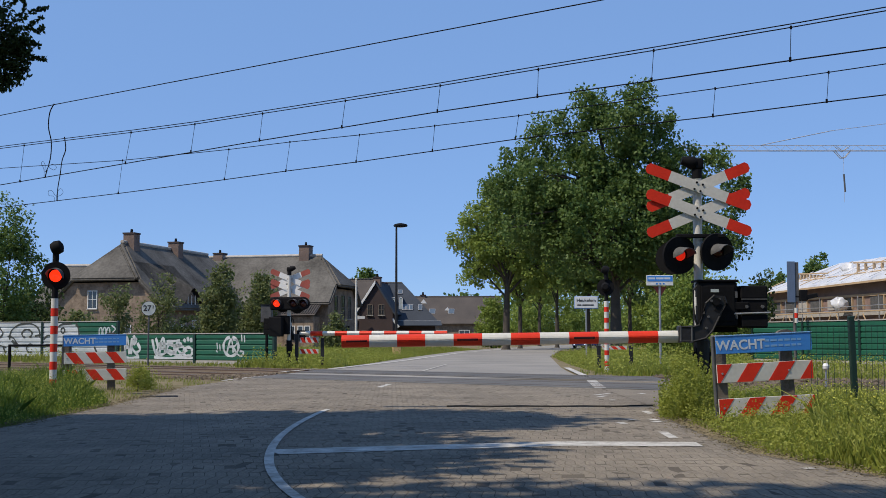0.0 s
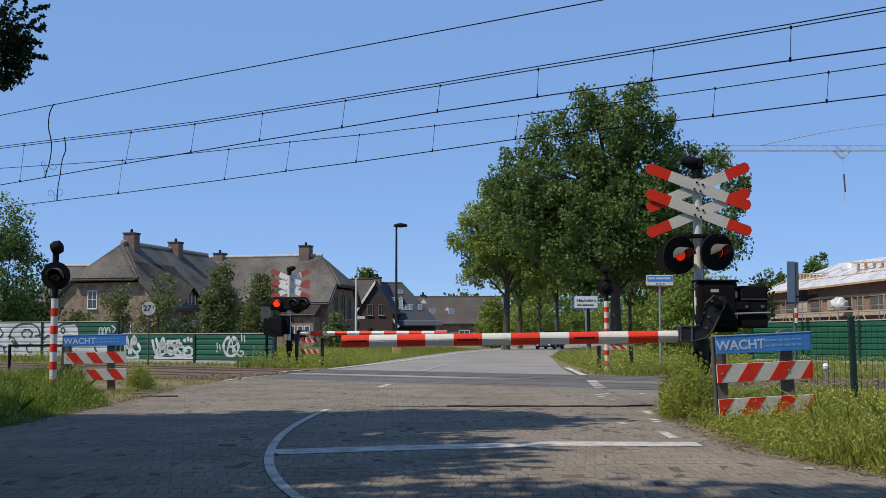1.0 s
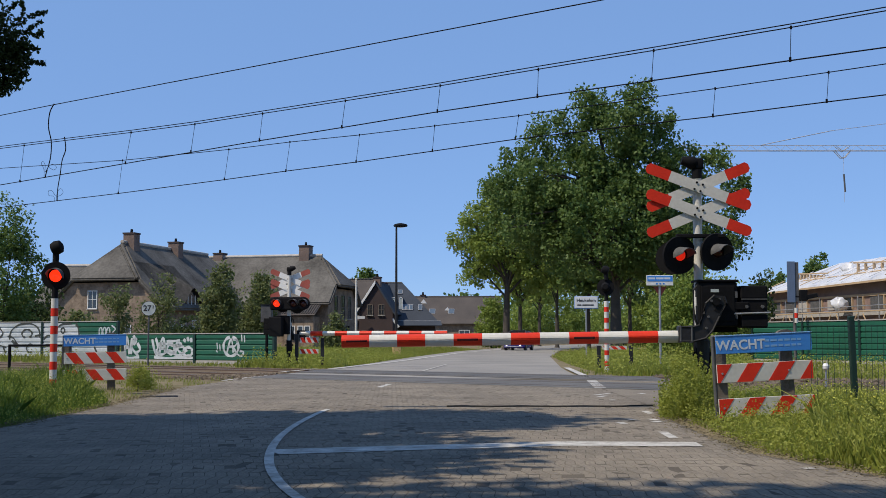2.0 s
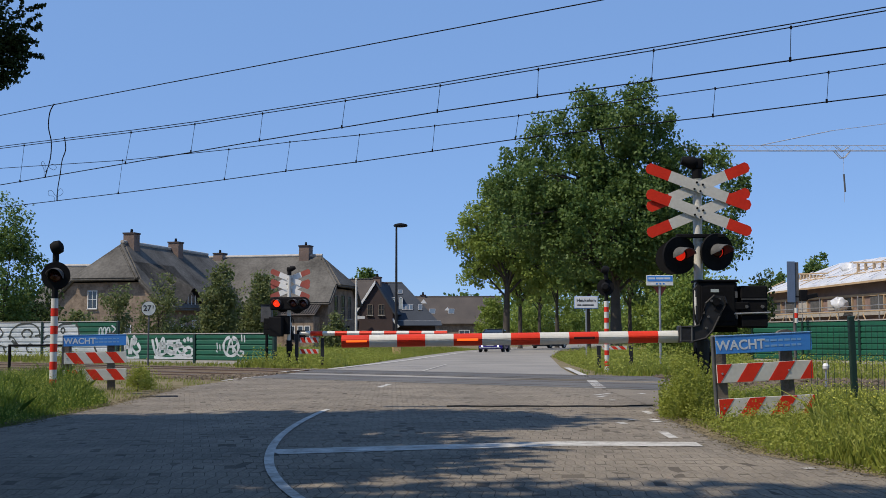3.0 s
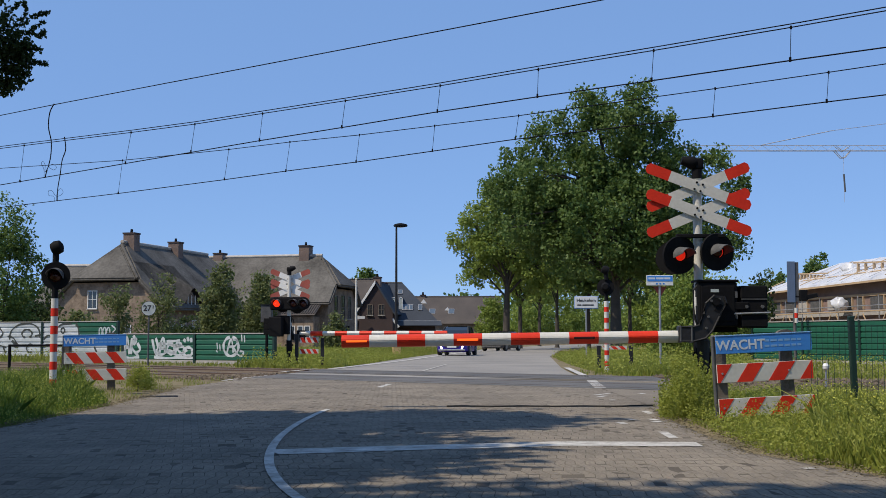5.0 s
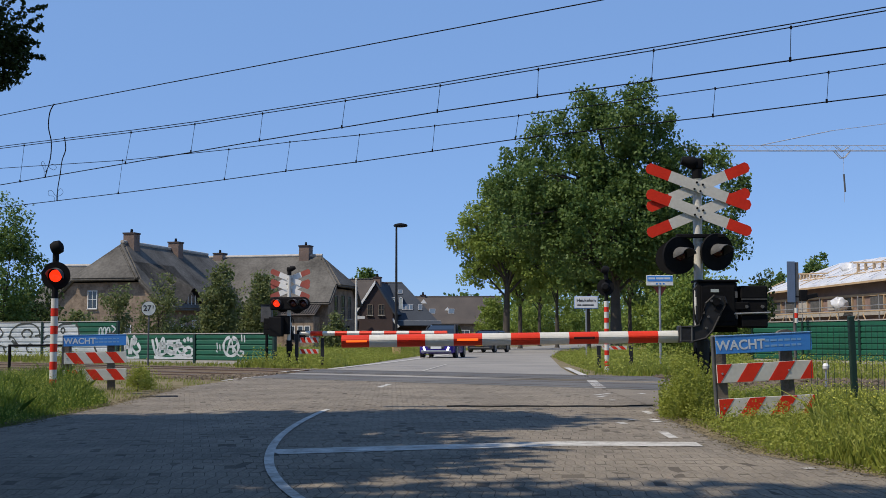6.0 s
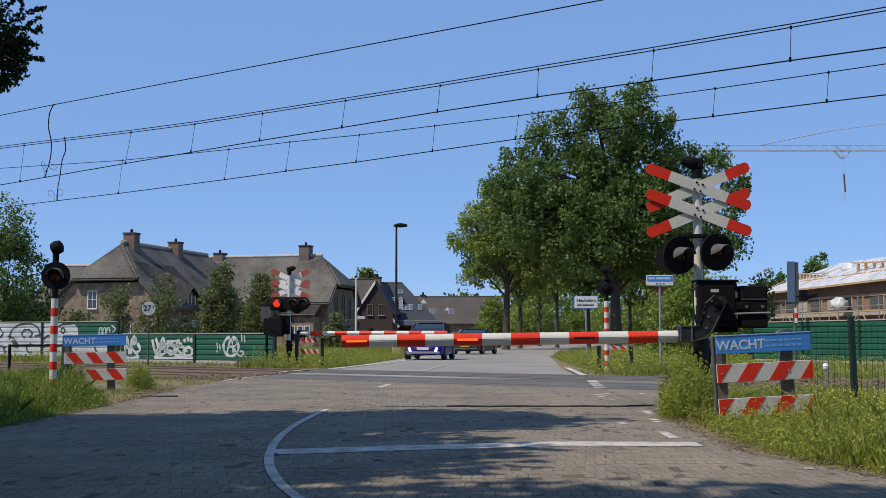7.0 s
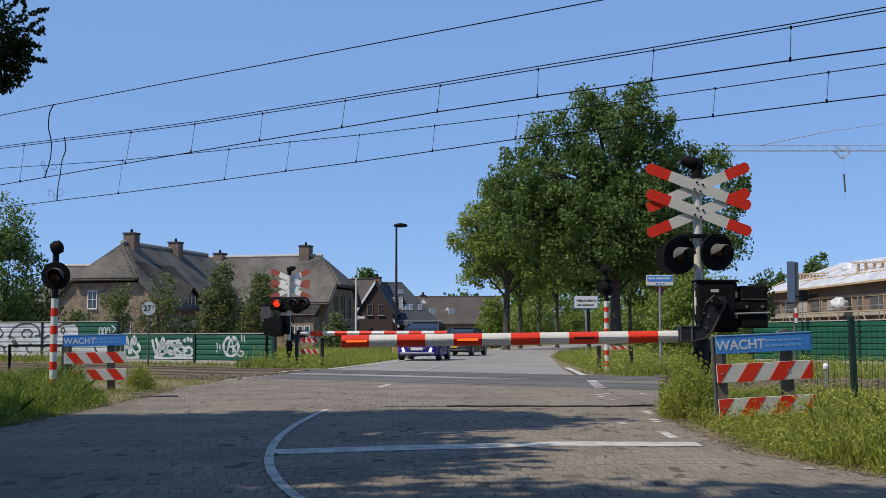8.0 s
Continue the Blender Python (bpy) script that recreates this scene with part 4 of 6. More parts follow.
flag_pole(pose(-7.32, 100, -0.03), 5.94)


# ---------------------------------------------------------------- overhead wires
def overhead():
    def wire(name, pts, r, label, cat="overhead wire"):
        pts = smoothed(pts) if name in ("jumper_cable", "cable_loop") else pts
        tagged(part(name, tube(bmesh.new(), pts, r, 5), "wire"), label, cat, "overhead wires")

    ups = [(-12.37, 34.66, 6.56), (-8.36, 31.43, 6.38), (-6.30, 29.76, 6.30), (-4.34, 28.18, 6.27), (-2.21, 26.46, 6.23), (-0.06, 24.73, 6.20), (1.89, 23.15, 6.19), (3.89, 21.54, 6.17), (5.94, 19.88, 6.16)]
    downs = [(-12.51, 34.78, 5.50), (-8.53, 31.56, 5.56), (-6.41, 29.85, 5.59), (-4.42, 28.25, 5.62), (-2.29, 26.53, 5.63), (-0.12, 24.78, 5.65), (1.87, 23.17, 5.64), (3.85, 21.57, 5.61), (5.92, 19.90, 5.59)]
    wire("contact_wire", [(-16.48, 37.98, 5.45), *downs, (8.07, 18.17, 5.55)], 0.013, "dark copper contact wire over the front track")
    for dz in (0.0, 0.06):
        wire("messenger_wire", [Vector(p) + Vector((0, 0, dz)) for p in ((-16.54, 38.03, 6.74), *ups, (8.08, 18.15, 6.17))], 0.011, "dark messenger wire above the front track")
    for a, b in zip(ups, downs):
        d = thing("dropper", Matrix.Translation(b), "thin dropper wire with clamps", "dropper", "droppers")
        v = Vector(a) - Vector(b)
        part("wire", R((0, 0, 0), v, 0.006, seg=5), "wire", d)
        part("clamp", B((0, 0, 0.02), (0.035, 0.035, 0.08)), "wire", d)
        part("clamp", B(v, (0.03, 0.03, 0.06)), "wire", d)
    ups = [(-10.32, 37.83, 6.60), (-6.31, 34.59, 6.43), (-4.30, 32.97, 6.38), (-2.23, 31.30, 6.29), (-0.21, 29.67, 6.24), (1.81, 28.04, 6.19), (5.78, 24.83, 6.16), (7.69, 23.29, 6.16)]
    downs = [(-10.47, 37.95, 5.54), (-6.45, 34.71, 5.55), (-4.42, 33.07, 5.57), (-2.32, 31.37, 5.57), (-0.27, 29.72, 5.60), (1.73, 28.10, 5.63), (5.73, 24.87, 5.57), (7.65, 23.33, 5.57)]
    wire("contact_wire", [(-19.66, 45.36, 5.60), *downs, (9.62, 21.73, 5.55)], 0.013, "dark copper contact wire over the rear track")
    wire("messenger_wire", [(-19.74, 45.43, 7.27), *ups, (9.64, 21.72, 6.17)], 0.011, "dark messenger wire above the rear track")
    for a, b in zip(ups, downs):
        d = thing("dropper", Matrix.Translation(b), "thin dropper wire with clamps", "dropper", "droppers")
        v = Vector(a) - Vector(b)
        part("wire", R((0, 0, 0), v, 0.006, seg=5), "wire", d)
        part("clamp", B((0, 0, 0.02), (0.035, 0.035, 0.08)), "wire", d)
        part("clamp", B(v, (0.03, 0.03, 0.06)), "wire", d)
    wire("feeder_wire", [(-15.20, 34.89, 7.09), (-10.29, 30.92, 7.03), (-3.36, 25.34, 6.90), (2.78, 20.38, 6.78), (6.16, 17.65, 6.73)], 0.012, "dark feeder wire beside the track")
    wire("jumper_cable", [(-10.27, 30.91, 7.05), (-10.48, 31.21, 6.87), (-10.81, 32.12, 6.65), (-11.04, 33.07, 6.39), (-11.30, 33.80, 6.05), (-11.44, 33.92, 5.66), (-11.50, 33.97, 5.50)], 0.016, "curved jumper cable hanging between the wires")
    wire("jumper_cable", [(-10.77, 33.37, 6.59), (-11.05, 34.37, 6.39), (-11.63, 35.86, 6.29), (-12.27, 37.67, 6.10), (-12.87, 39.31, 5.86), (-13.14, 40.11, 5.55)], 0.016, "curved jumper cable hanging between the wires")

    def loops(pts):
        wire("cable_loop", pts, 0.006, "thin looped end of a jumper cable")

    loops([(-11.53, 33.98, 5.51), (-11.54, 33.99, 5.75), (-11.65, 34.09, 5.93), (-11.59, 34.03, 5.99), (-11.50, 33.96, 5.88), (-11.49, 33.95, 5.67), (-11.38, 33.87, 5.80), (-11.21, 33.72, 5.86), (-11.05, 33.60, 5.76), (-11.16, 33.68, 5.69), (-11.36, 33.85, 5.80)])
    loops([(-13.27, 40.21, 5.54), (-13.30, 40.24, 5.72), (-13.54, 40.43, 5.78), (-13.55, 40.44, 5.94), (-13.39, 40.31, 5.92), (-13.20, 40.15, 5.73), (-12.99, 39.99, 5.73), (-12.87, 39.88, 5.83), (-13.00, 39.99, 5.96), (-13.15, 40.11, 5.82), (-13.17, 40.13, 5.55)])


overhead()


# ---------------------------------------------------------------- houses
def window(parent, at, w, h, sill=True, cols=2, rows=2, frame_mat="trim"):
    """A window facing -y in its own space."""
    f = bmesh.new()
    for x in (-w / 2, w / 2):
        box(f, (x, 0, 0), (0.09, 0.08, h + 0.09))
    for z in (-h / 2, h / 2):
        box(f, (0, 0, z), (w, 0.08, 0.09))
    for i in range(1, cols):
        box(f, (-w / 2 + w * i / cols, 0, 0), (0.05, 0.05, h))
    for i in range(1, rows):
        box(f, (0, 0, -h / 2 + h * i / rows), (w, 0.05, 0.05))
    win = part("window", f, frame_mat, parent, "framed window", at)
    part("pane", B((0, 0.02, 0), (w, 0.02, h)), "glass", win)
    if sill:
        part("sill", B((0, -0.06, -h / 2 - 0.08), (w + 0.2, 0.2, 0.06)), "concrete", win)
    return win


def gable_house(name, at, label, length, half, ridge, eave, hip, over, wall, roof, thick=0.35, chimneys=(), windows=(), skylights=(), eave_r=None, ridge_mat="ridge", hip_back=True, trim=False, frame_mat="trim"):
    """A house along +y with its front gable at y = 0. half: half width; hip: height at which the gable is hipped (0: none)."""
    t = thing(name, at, label, "house", "houses")
    eave_r = eave if eave_r is None else eave_r
    slope = (ridge - eave) / half
    half_r = (ridge - eave_r) / slope
    bm = bmesh.new()
    hx = (ridge - hip) / slope if hip else 0
    top = [(-hx, 0, hip), (hx, 0, hip)] if hip else [(0, 0, ridge)]
    prism(bm, [(-half, 0, 0), (-half, 0, eave)] + top + [(half_r, 0, eave_r), (half_r, 0, 0)], (0, length, 0))
    part("wall", bm, wall, t)
    inset = hx * 0.9 if hip else 0.0
    e0, e1 = -over, length + over

    def slab(poly, nm="roof_slope"):
        poly = [Vector(p) for p in poly]
        n = (poly[1] - poly[0]).cross(poly[2] - poly[0]).normalized()
        n = n if n.z > 0 else -n
        b = prism(bmesh.new(), [p + n * 0.05 for p in poly], n * thick)
        bmesh.ops.bevel(b, geom=list(b.edges), offset=thick * 0.3, segments=2, affect="EDGES")
        part(nm, b, roof, t)

    for s, ha, ev in ((-1, half, eave), (1, half_r, eave_r)):
        o = over
        low = (s * (ha + o), ev - slope * o)
        if hip:
            hy = hx + 0.0
            poly = [(0, e0 + inset, ridge), (s * hy, e0, hip), (low[0], e0, low[1])]
            poly += [(low[0], e1, low[1])] + ([(s * hy, e1, hip), (0, e1 - inset, ridge)] if hip_back else [(0, e1, ridge)])
        else:
            poly = [(0, e0, ridge), (low[0], e0, low[1]), (low[0], e1, low[1]), (0, e1, ridge)]
        slab(poly)
    if hip:
        slab([(0, e0 + inset, ridge), (-hx, e0, hip), (hx, e0, hip)], "roof_hip")
        if hip_back:
            slab([(0, e1 - inset, ridge), (-hx, e1, hip), (hx, e1, hip)], "roof_hip")
        for s in (-1, 1):
            part("hip_roll", R((0, e0 + inset, ridge + thick * 0.75), (s * hx, e0 + 0.1, hip + thick * 0.75), thick * 0.4, seg=10), roof, t, smooth=True)
    zt = ridge + (thick + 0.05) * math.hypot(1, slope)
    r0, r1 = e0 + inset, e1 - (inset if hip_back else 0)
    prof = [(-0.34 * (thick / 0.42), ridge + thick * 0.6), (0, zt - 0.02), (0.34 * (thick / 0.42), ridge + thick * 0.6), (0, ridge)]
    part("ridge_roll", prism(bmesh.new(), [(x, r0, z) for x, z in prof], (0, r1 - r0, 0)), roof, t)
    part("ridge", R((0, r0, zt), (0, r1, zt), 0.2 if thick > 0.3 else 0.1, seg=8), ridge_mat, t, "ridge tiles")
    for cx, cy, w, h in chimneys:
        c = part("chimney", B((cx, cy, ridge - slope * abs(cx) + h / 2 - 0.6), (w, w * 0.9, h + 1.2)), "brick_brown", t, "brick chimney stack")
        part("chimney_cap", B((cx, cy, ridge - slope * abs(cx) + h + 0.03), (w + 0.14, w * 0.9 + 0.14, 0.16)), "brick_dark", c)
        part("chimney_pot", R((cx, cy, ridge - slope * abs(cx) + h + 0.1), (cx, cy, ridge - slope * abs(cx) + h + 0.5), 0.16, 0.12), "black", c)
    for x, z, w, h in windows:
        window(t, pose(x, -0.03, z), w, h, frame_mat=frame_mat)
    ang = math.degrees(math.atan(slope))
    for s, y, dist, w, h in skylights:
        ob = part("skylight", B((0, 0, thick + 0.09), (w, h, 0.08), bevel=0.01), "skylight", t, "roof window", Matrix.Translation((s * dist, y, ridge - slope * dist)) @ Euler((0, s * radians(ang), 0)).to_matrix().to_4x4() @ pose(0, 0, 0, 0, 0, 90))
        part("skylight_frame", B((0, 0, thick + 0.06), (w + 0.12, h + 0.12, 0.1), bevel=0.01), "galv", ob)
    if trim:
        bm = bmesh.new()
        for s, ha, ev in ((-1, half, eave), (1, half_r, eave_r)):
            box_a, box_b = Vector((0, -over - 0.05, ridge + 0.1)), Vector((s * (ha + 0.2), -over - 0.05, ev))
            if s < 0:
                prism(bm, [box_a, box_b, box_b + Vector((0, 0, 0.5)), box_a + Vector((0, 0, 0.5))], (0, 0.06, 0))
        part("verge_board", bm, "trim", t, "white verge board")
    return t


H1 = gable_house("thatched_house", pose(-33.55, 118, -0.03, 0, 0, -15), "large brick house with a grey thatched roof and chimneys", 25, 8.4, 10.14, 1.9, 6.52, 0.5, "brick", "thatch", 0.45, eave_r=4.1,
            chimneys=((0.3, 4.2, 1.25, 1.9), (0.4, 13.6, 1.25, 1.8)), windows=((-1.5, 4.83, 1.0, 1.75), (-1.5, 1.5, 1.2, 1.5), (2.2, 1.5, 1.2, 1.5)))


def eyebrow(parent):
    """The thatched dormer on the slope facing the garden, and the windows of the wall below it."""
    bm = bmesh.new()
    n, y0 = 22, 5.6
    rows = []
    for x, k in ((2.2, 0.0), (3.0, 0.18), (3.9, 0.5), (4.9, 0.9), (5.9, 1.22), (6.8, 1.45)):
        rows.append([bm.verts.new((x, y0 + (j / n - 0.5) * 8.4, 10.14 - x * 0.981 + 0.72 + k * 1.35 * math.exp(-(((j / n - 0.5) * 5.2) ** 2)))) for j in range(n + 1)])
    for a, b in zip(rows, rows[1:]):
        for j in range(n):
            bm.faces.new((a[j], a[j + 1], b[j + 1], b[j]))
    bmesh.ops.solidify(bm, geom=list(bm.faces), thickness=0.3)
    part("eyebrow_dormer", bm, "thatch", parent, "curved thatched dormer", smooth=True)
    arch = [(y0 - 1.3, 4.2), (y0 + 1.3, 4.2)] + [(y0 + 1.3 * math.cos(radians(a)), 4.75 + 1.0 * math.sin(radians(a))) for a in range(0, 181, 20)]
    w = part("dormer_window", prism(bmesh.new(), [(6.4, y, z) for y, z in arch], (0.08, 0, 0)), "glass", parent, "dark arched dormer window")
    for y in (y0 - 0.8, y0, y0 + 0.8):
        part("dormer_frame", B((6.5, y, 4.75), (0.06, 0.1, 1.3)), "trim", w)
    part("dormer_sill", B((6.52, y0, 4.15), (0.2, 2.7, 0.1)), "trim", w)
    for y in (2.2, 4.6, 7.0, 10.2):
        window(parent, pose(6.02 + 0.12, y, 2.2, 0, 0, 90), 1.0, 1.3, frame_mat="trim")


eyebrow(H1)
gable_house("thatched_wing", pose(-36.5, 137, -0.03, 0, 0, 84), "low brick wing with a grey thatched roof and pale ridge", 8.5, 4.4, 8.75, 4.9, 0, 0.5, "brick", "thatch", 0.45)
H2 = gable_house("thatched_house", pose(-11.68, 138, -0.03, 0, 0, 76), "long brick house with a grey thatched roof and pale ridge", 19.5, 5.1, 9.99, 5.1, 6.69, 0.55, "brick", "thatch", 0.46,
            chimneys=((0.0, 4.6, 1.35, 1.8), (0.2, 15.6, 1.3, 1.3)), windows=((-2.4, 4.6, 1.1, 2.6), (0.0, 4.6, 1.3, 2.8), (2.4, 4.6, 1.1, 2.6), (-1.8, 1.5, 1.3, 2.0), (1.8, 1.5, 1.3, 2.0)), frame_mat="wood")


def lean_to(parent):
    """A low tiled annexe against the long house's garden wall."""
    part("annexe_wall", B((-6.2, 2.6, 1.7), (2.2, 3.4, 3.4)), "brick", parent, "brick wall of the annexe")
    roof = prism(bmesh.new(), [(-5.1, 0.6, 5.05), (-7.7, 0.6, 3.55), (-7.7, 4.6, 3.55), (-5.1, 4.6, 5.05)], (0.08, 0, 0.14))
    r = part("annexe_roof", roof, "tiles", parent, "brown tiled annexe roof")
    for i in range(14):
        y = 0.75 + i * 0.285
        part("tile_roll", R((-7.66, y, 3.74), (-5.06, y, 5.24), 0.055, seg=6), "tiles", r)
    for y in (1.6, 2.4, 3.4):
        window(parent, pose(-7.33, y, 1.7, 0, 0, -90), 0.6, 1.3, cols=1)


lean_to(H2)
SLATE = gable_house("brick_house", pose(-8.5, 150, -0.03, 0, 0, -12), "dark brick house with a steep gable and hipped slate roof", 5.5, 2.2, 7.8, 4.3, 0, 0.25, "brick_dark", "slate", 0.18,
            chimneys=((0.0, 0.7, 0.9, 0.9),), windows=((-0.75, 4.6, 0.7, 1.3), (0.75, 4.6, 0.7, 1.3), (-1.4, 1.3, 0.8, 1.4), (0.0, 1.3, 0.8, 1.4), (1.4, 1.3, 0.8, 1.4)), ridge_mat="brick_red", trim=True, frame_mat="wood")


def slate_wing(parent):
    """The hipped main roof behind the gable, with two white dormer frames and a row of roof windows."""
    m = parent.matrix_basis.inverted()
    top, low, front, back, rise = 8.3, 3.1, 151.6, 160.5, 4.45
    mid = front + rise
    a = [(-9.2, mid, top), (-5.35, mid, top), (-0.55, front, low), (-10.0, front, low), (-0.55, back, low), (-10.0, back, low)]
    bm = bmesh.new()
    v = [bm.verts.new(p) for p in a]
    for f in ((0, 1, 2, 3), (1, 4, 2), (0, 5, 4, 1), (0, 3, 5), (3, 2, 4, 5)):
        bm.faces.new([v[i] for i in f])
    bmesh.ops.recalc_face_normals(bm, faces=bm.faces)
    part("main_roof", bm, "slate", parent, "hipped blue-grey slate roof", m)
    part("main_wall", B((-5.2, 156.2, 1.5), (8.4, 8.0, 3.1)), "brick_dark", parent, "", m)
    part("ridge", R((-9.2, mid, top), (-5.35, mid, top), 0.11, seg=8), "hood", parent, "", m)
    part("porch_roof", prism(bmesh.new(), [(-6.6, front - 0.05, 3.12), (-0.35, front - 0.05, 3.12), (-0.1, front - 1.3, 2.55), (-6.6, front - 1.3, 2.55)], (0, 0, 0.12)), "slate", parent, "low slate porch roof", m)
    part("gutter", B((-3.4, front - 0.06, 3.2), (6.2, 0.14, 0.1), bevel=0.02), "galv", parent, "pale zinc gutter", m)
    slope = (top - low) / rise
    turn = Euler((math.atan(slope), 0, 0)).to_matrix()

    def on_slope(x, z, lift):
        n = Vector((0, -slope, 1)).normalized()
        return Vector((x, front + (z - low) / slope, z)) + n * lift

    for x, z, w, h in ((-5.05, 4.95, 0.36, 0.8), (-4.55, 4.95, 0.36, 0.8), (-4.1, 4.95, 0.36, 0.8), (-2.95, 4.95, 0.42, 0.9), (-5.6, 7.0, 0.5, 0.6)):
        q = part("roof_window", B(on_slope(x, z, 0.06), (w + 0.12, h + 0.12, 0.08), turn), "galv", parent, "slim roof window", m)
        part("pane", B(on_slope(x, z, 0.105), (w, h, 0.02), turn), "skylight", q)
    for x in (-6.35, -5.45):
        c = on_slope(x, 5.4, 0.0)
        d = part("dormer", B(c + Vector((0, 0.1, 0)), (0.5, 1.2, 1.7)), "slate", parent, "narrow upright dormer", m)
        f = bmesh.new()
        for dx in (-0.21, 0.21):
            box(f, c + Vector((dx, -0.52, 0)), (0.1, 0.08, 1.75))
        for dz in (-0.84, 0.84):
            box(f, c + Vector((0, -0.52, dz)), (0.5, 0.08, 0.12))
        part("dormer_frame", f, "trim", d, "white dormer frame")
        part("dormer_pane", B(c + Vector((0, -0.51, 0)), (0.36, 0.03, 1.6)), "sign_grey", d, "pale curtained pane")
    part("verge_end", prism(bmesh.new(), [(-6.55, 149.6, 3.45), (-6.3, 149.6, 3.55), (-5.45, 149.6, 2.45), (-5.7, 149.6, 2.3)], (0, 0.1, 0)), "trim", parent, "white barge board", m)
    part("porch_box", B((-10.3, 149.4, 3.6), (0.9, 0.5, 0.35)), "trim", parent, "white porch fascia", m)


slate_wing(SLATE)
gable_house("terraced_house", pose(8.37, 176, -0.03, 0, 0, 86), "row of low houses with brown tiled roofs and skylights", 15.5, 4.2, 6.90, 3.2, 0, 0.3, "brick", "tiles", 0.2,
            chimneys=((0.2, 11.4, 0.8, 0.7),), ridge_mat="tiles",
            skylights=((-1, 9.8, 2.4, 0.8, 1.0), (-1, 7.0, 2.4, 0.8, 1.0), (-1, 2.2, 2.4, 0.8, 1.0)))
gable_house("grey_roof_house", pose(-9.28, 162, -0.03, 0, 0, 82), "house with a plain grey roof behind the flag pole", 8, 4.0, 8.69, 3.6, 0, 0.3, "brick_dark", "tiles", 0.2, ridge_mat="tiles")


def terrace_details():
    """White vents, windows and a gutter on the front of the low row."""
    m = pose(8.37, 176, -0.03, 0, 0, 86)
    t = thing("front_windows", m, "white framed windows in the row's brick front", "window")
    for y in (2.0, 5.0, 8.3, 12.0):
        window(t, pose(-4.28, y, 1.6, 0, 0, -90), 1.5, 1.2)
    for y, d in ((11.2, 0.7), (7.6, 1.9)):
        part("roof_vent", prism(bmesh.new(), [(-d - 0.5, y - 0.5, 6.9 - d), (-d - 0.5, y + 0.5, 6.9 - d), (-d - 0.5, y, 7.5 - d)], (0.9, 0, 0)), "trim", t, "small white roof vent")


terrace_details()


def building_site():
    """A long unfinished building: brick ground floor, timber trusses, white foil roof."""
    t = thing("unfinished_building", pose(30.84, 112, -0.03, 0, 0, -80), "unfinished brick building with timber trusses and white foil roof", "building")
    L = 30
    rng = random.Random(77)
    part("wall", B((L / 2, 4, 2.85), (L, 8, 5.7)), "brick_site", t)
    for i in range(13):
        x = 1.2 + i * 2.3
        k = min(1.0, max(0.25, (x + 1.2) / 6.5))
        p0, p1 = Vector((x, -0.95, 5.42 + 0.45 * x / L)), Vector((x + 0.1, -0.95 + 5.0 * k, 5.42 + 0.45 * x / L + 2.15 * k))
        part("rafter", rod(bmesh.new(), p0 + Vector((0, 0, 0.06)), p1 + Vector((0, 0, 0.06)), 0.035, seg=4), "foil" if i % 3 else "timber", t, "batten over the roof foil")
    for q in (0.3, 0.62):
        part("purlin", rod(bmesh.new(), (1.5 + 5 * q, -0.8 + 5 * q, 5.44 + 2.15 * q), (L - 1, -0.8 + 5 * q, 5.86 + 2.15 * q), 0.06, seg=4), "timber", t, "long timber purlin")
    part("floor_edge", B((L / 2, -0.06, 3.0), (L + 0.4, 0.3, 0.4)), "concrete", t, "pale concrete floor edge")
    part("ring_beam", B((L / 2, -0.05, 4.42), (L + 0.2, 0.16, 0.2)), "timber", t, "bare timber ring beam")
    x = 0.7
    while x < L - 2:
        wd = rng.uniform(0.8, 2.2)
        # boxes on the solid wall stand for openings; dark ones imitate inner shade
        w = part("opening_panel", B((x + wd / 2, -0.02, 3.78), (wd, 0.12, rng.uniform(0.85, 1.05))), rng.choice(["hood", "hood", "concrete", "glass"]), t, "box standing for an unglazed opening")
        part("jamb", B((x + wd, -0.05, 3.8), (0.12, 0.16, 1.05)), "timber", w)
        x += wd + rng.uniform(0.5, 1.3)
    for i in range(10):
        x = 0.8 + i * 2.6
        # dark glass boxes imitate the shade inside lower openings
        part("opening_panel", B((x + 0.6, -0.02, 1.5), (1.4, 0.12, 1.6)), "glass", t, "dark box standing for a shaded opening")
    # sloping foil roof with its timber battens
    part("roof_foil", prism(bmesh.new(), [(-0.6, -0.8, 5.2), (L, -0.8, 5.65), (L, 4.2, 7.75), (5.5, 4.2, 7.6)], (0, 0.1, 0.18)), "foil", t, "white roof foil")
    part("eave_beam", B((L / 2, -0.75, 5.36), (L + 1, 0.12, 0.16), Euler((0, radians(-0.8), 0)).to_matrix()), "timber", t)
    for r, (x0, x1, yy, zz) in enumerate(((3.5, 8.5, 1.4, 6.25), (14.0, 24, 1.5, 6.5))):
        for k in range(9):
            x = x0 + (x1 - x0) * k / 8
            part("truss_strut", B((x, yy - 0.2, zz + 0.16 - 0.03 * k), (0.16, 0.2, 1.0 - 0.05 * k), Euler((0, radians(rng.uniform(-14, 14)), 0)).to_matrix()), "timber", t, "bare timber strut")
        part("truss_rail", B(((x0 + x1) / 2, yy - 0.25, zz + 0.52), (x1 - x0 + 1.2, 0.16, 0.12), Euler((0, radians(2.5), 0)).to_matrix()), "timber", t)
        part("truss_rail", B(((x0 + x1) / 2, yy - 0.25, zz - 0.3), (x1 - x0, 0.18, 0.14)), "timber", t)
    for s in range(9):
        part("scaffold_pole", R((s * 3.1, -1.4, 0), (s * 3.1, -1.4, 4.3), 0.04, seg=6), "galv", t)
    for z in (3.5, 3.15):
        part("scaffold_rail", R((0, -1.4, z), (L, -1.4, z), 0.04, seg=6), "galv", t)
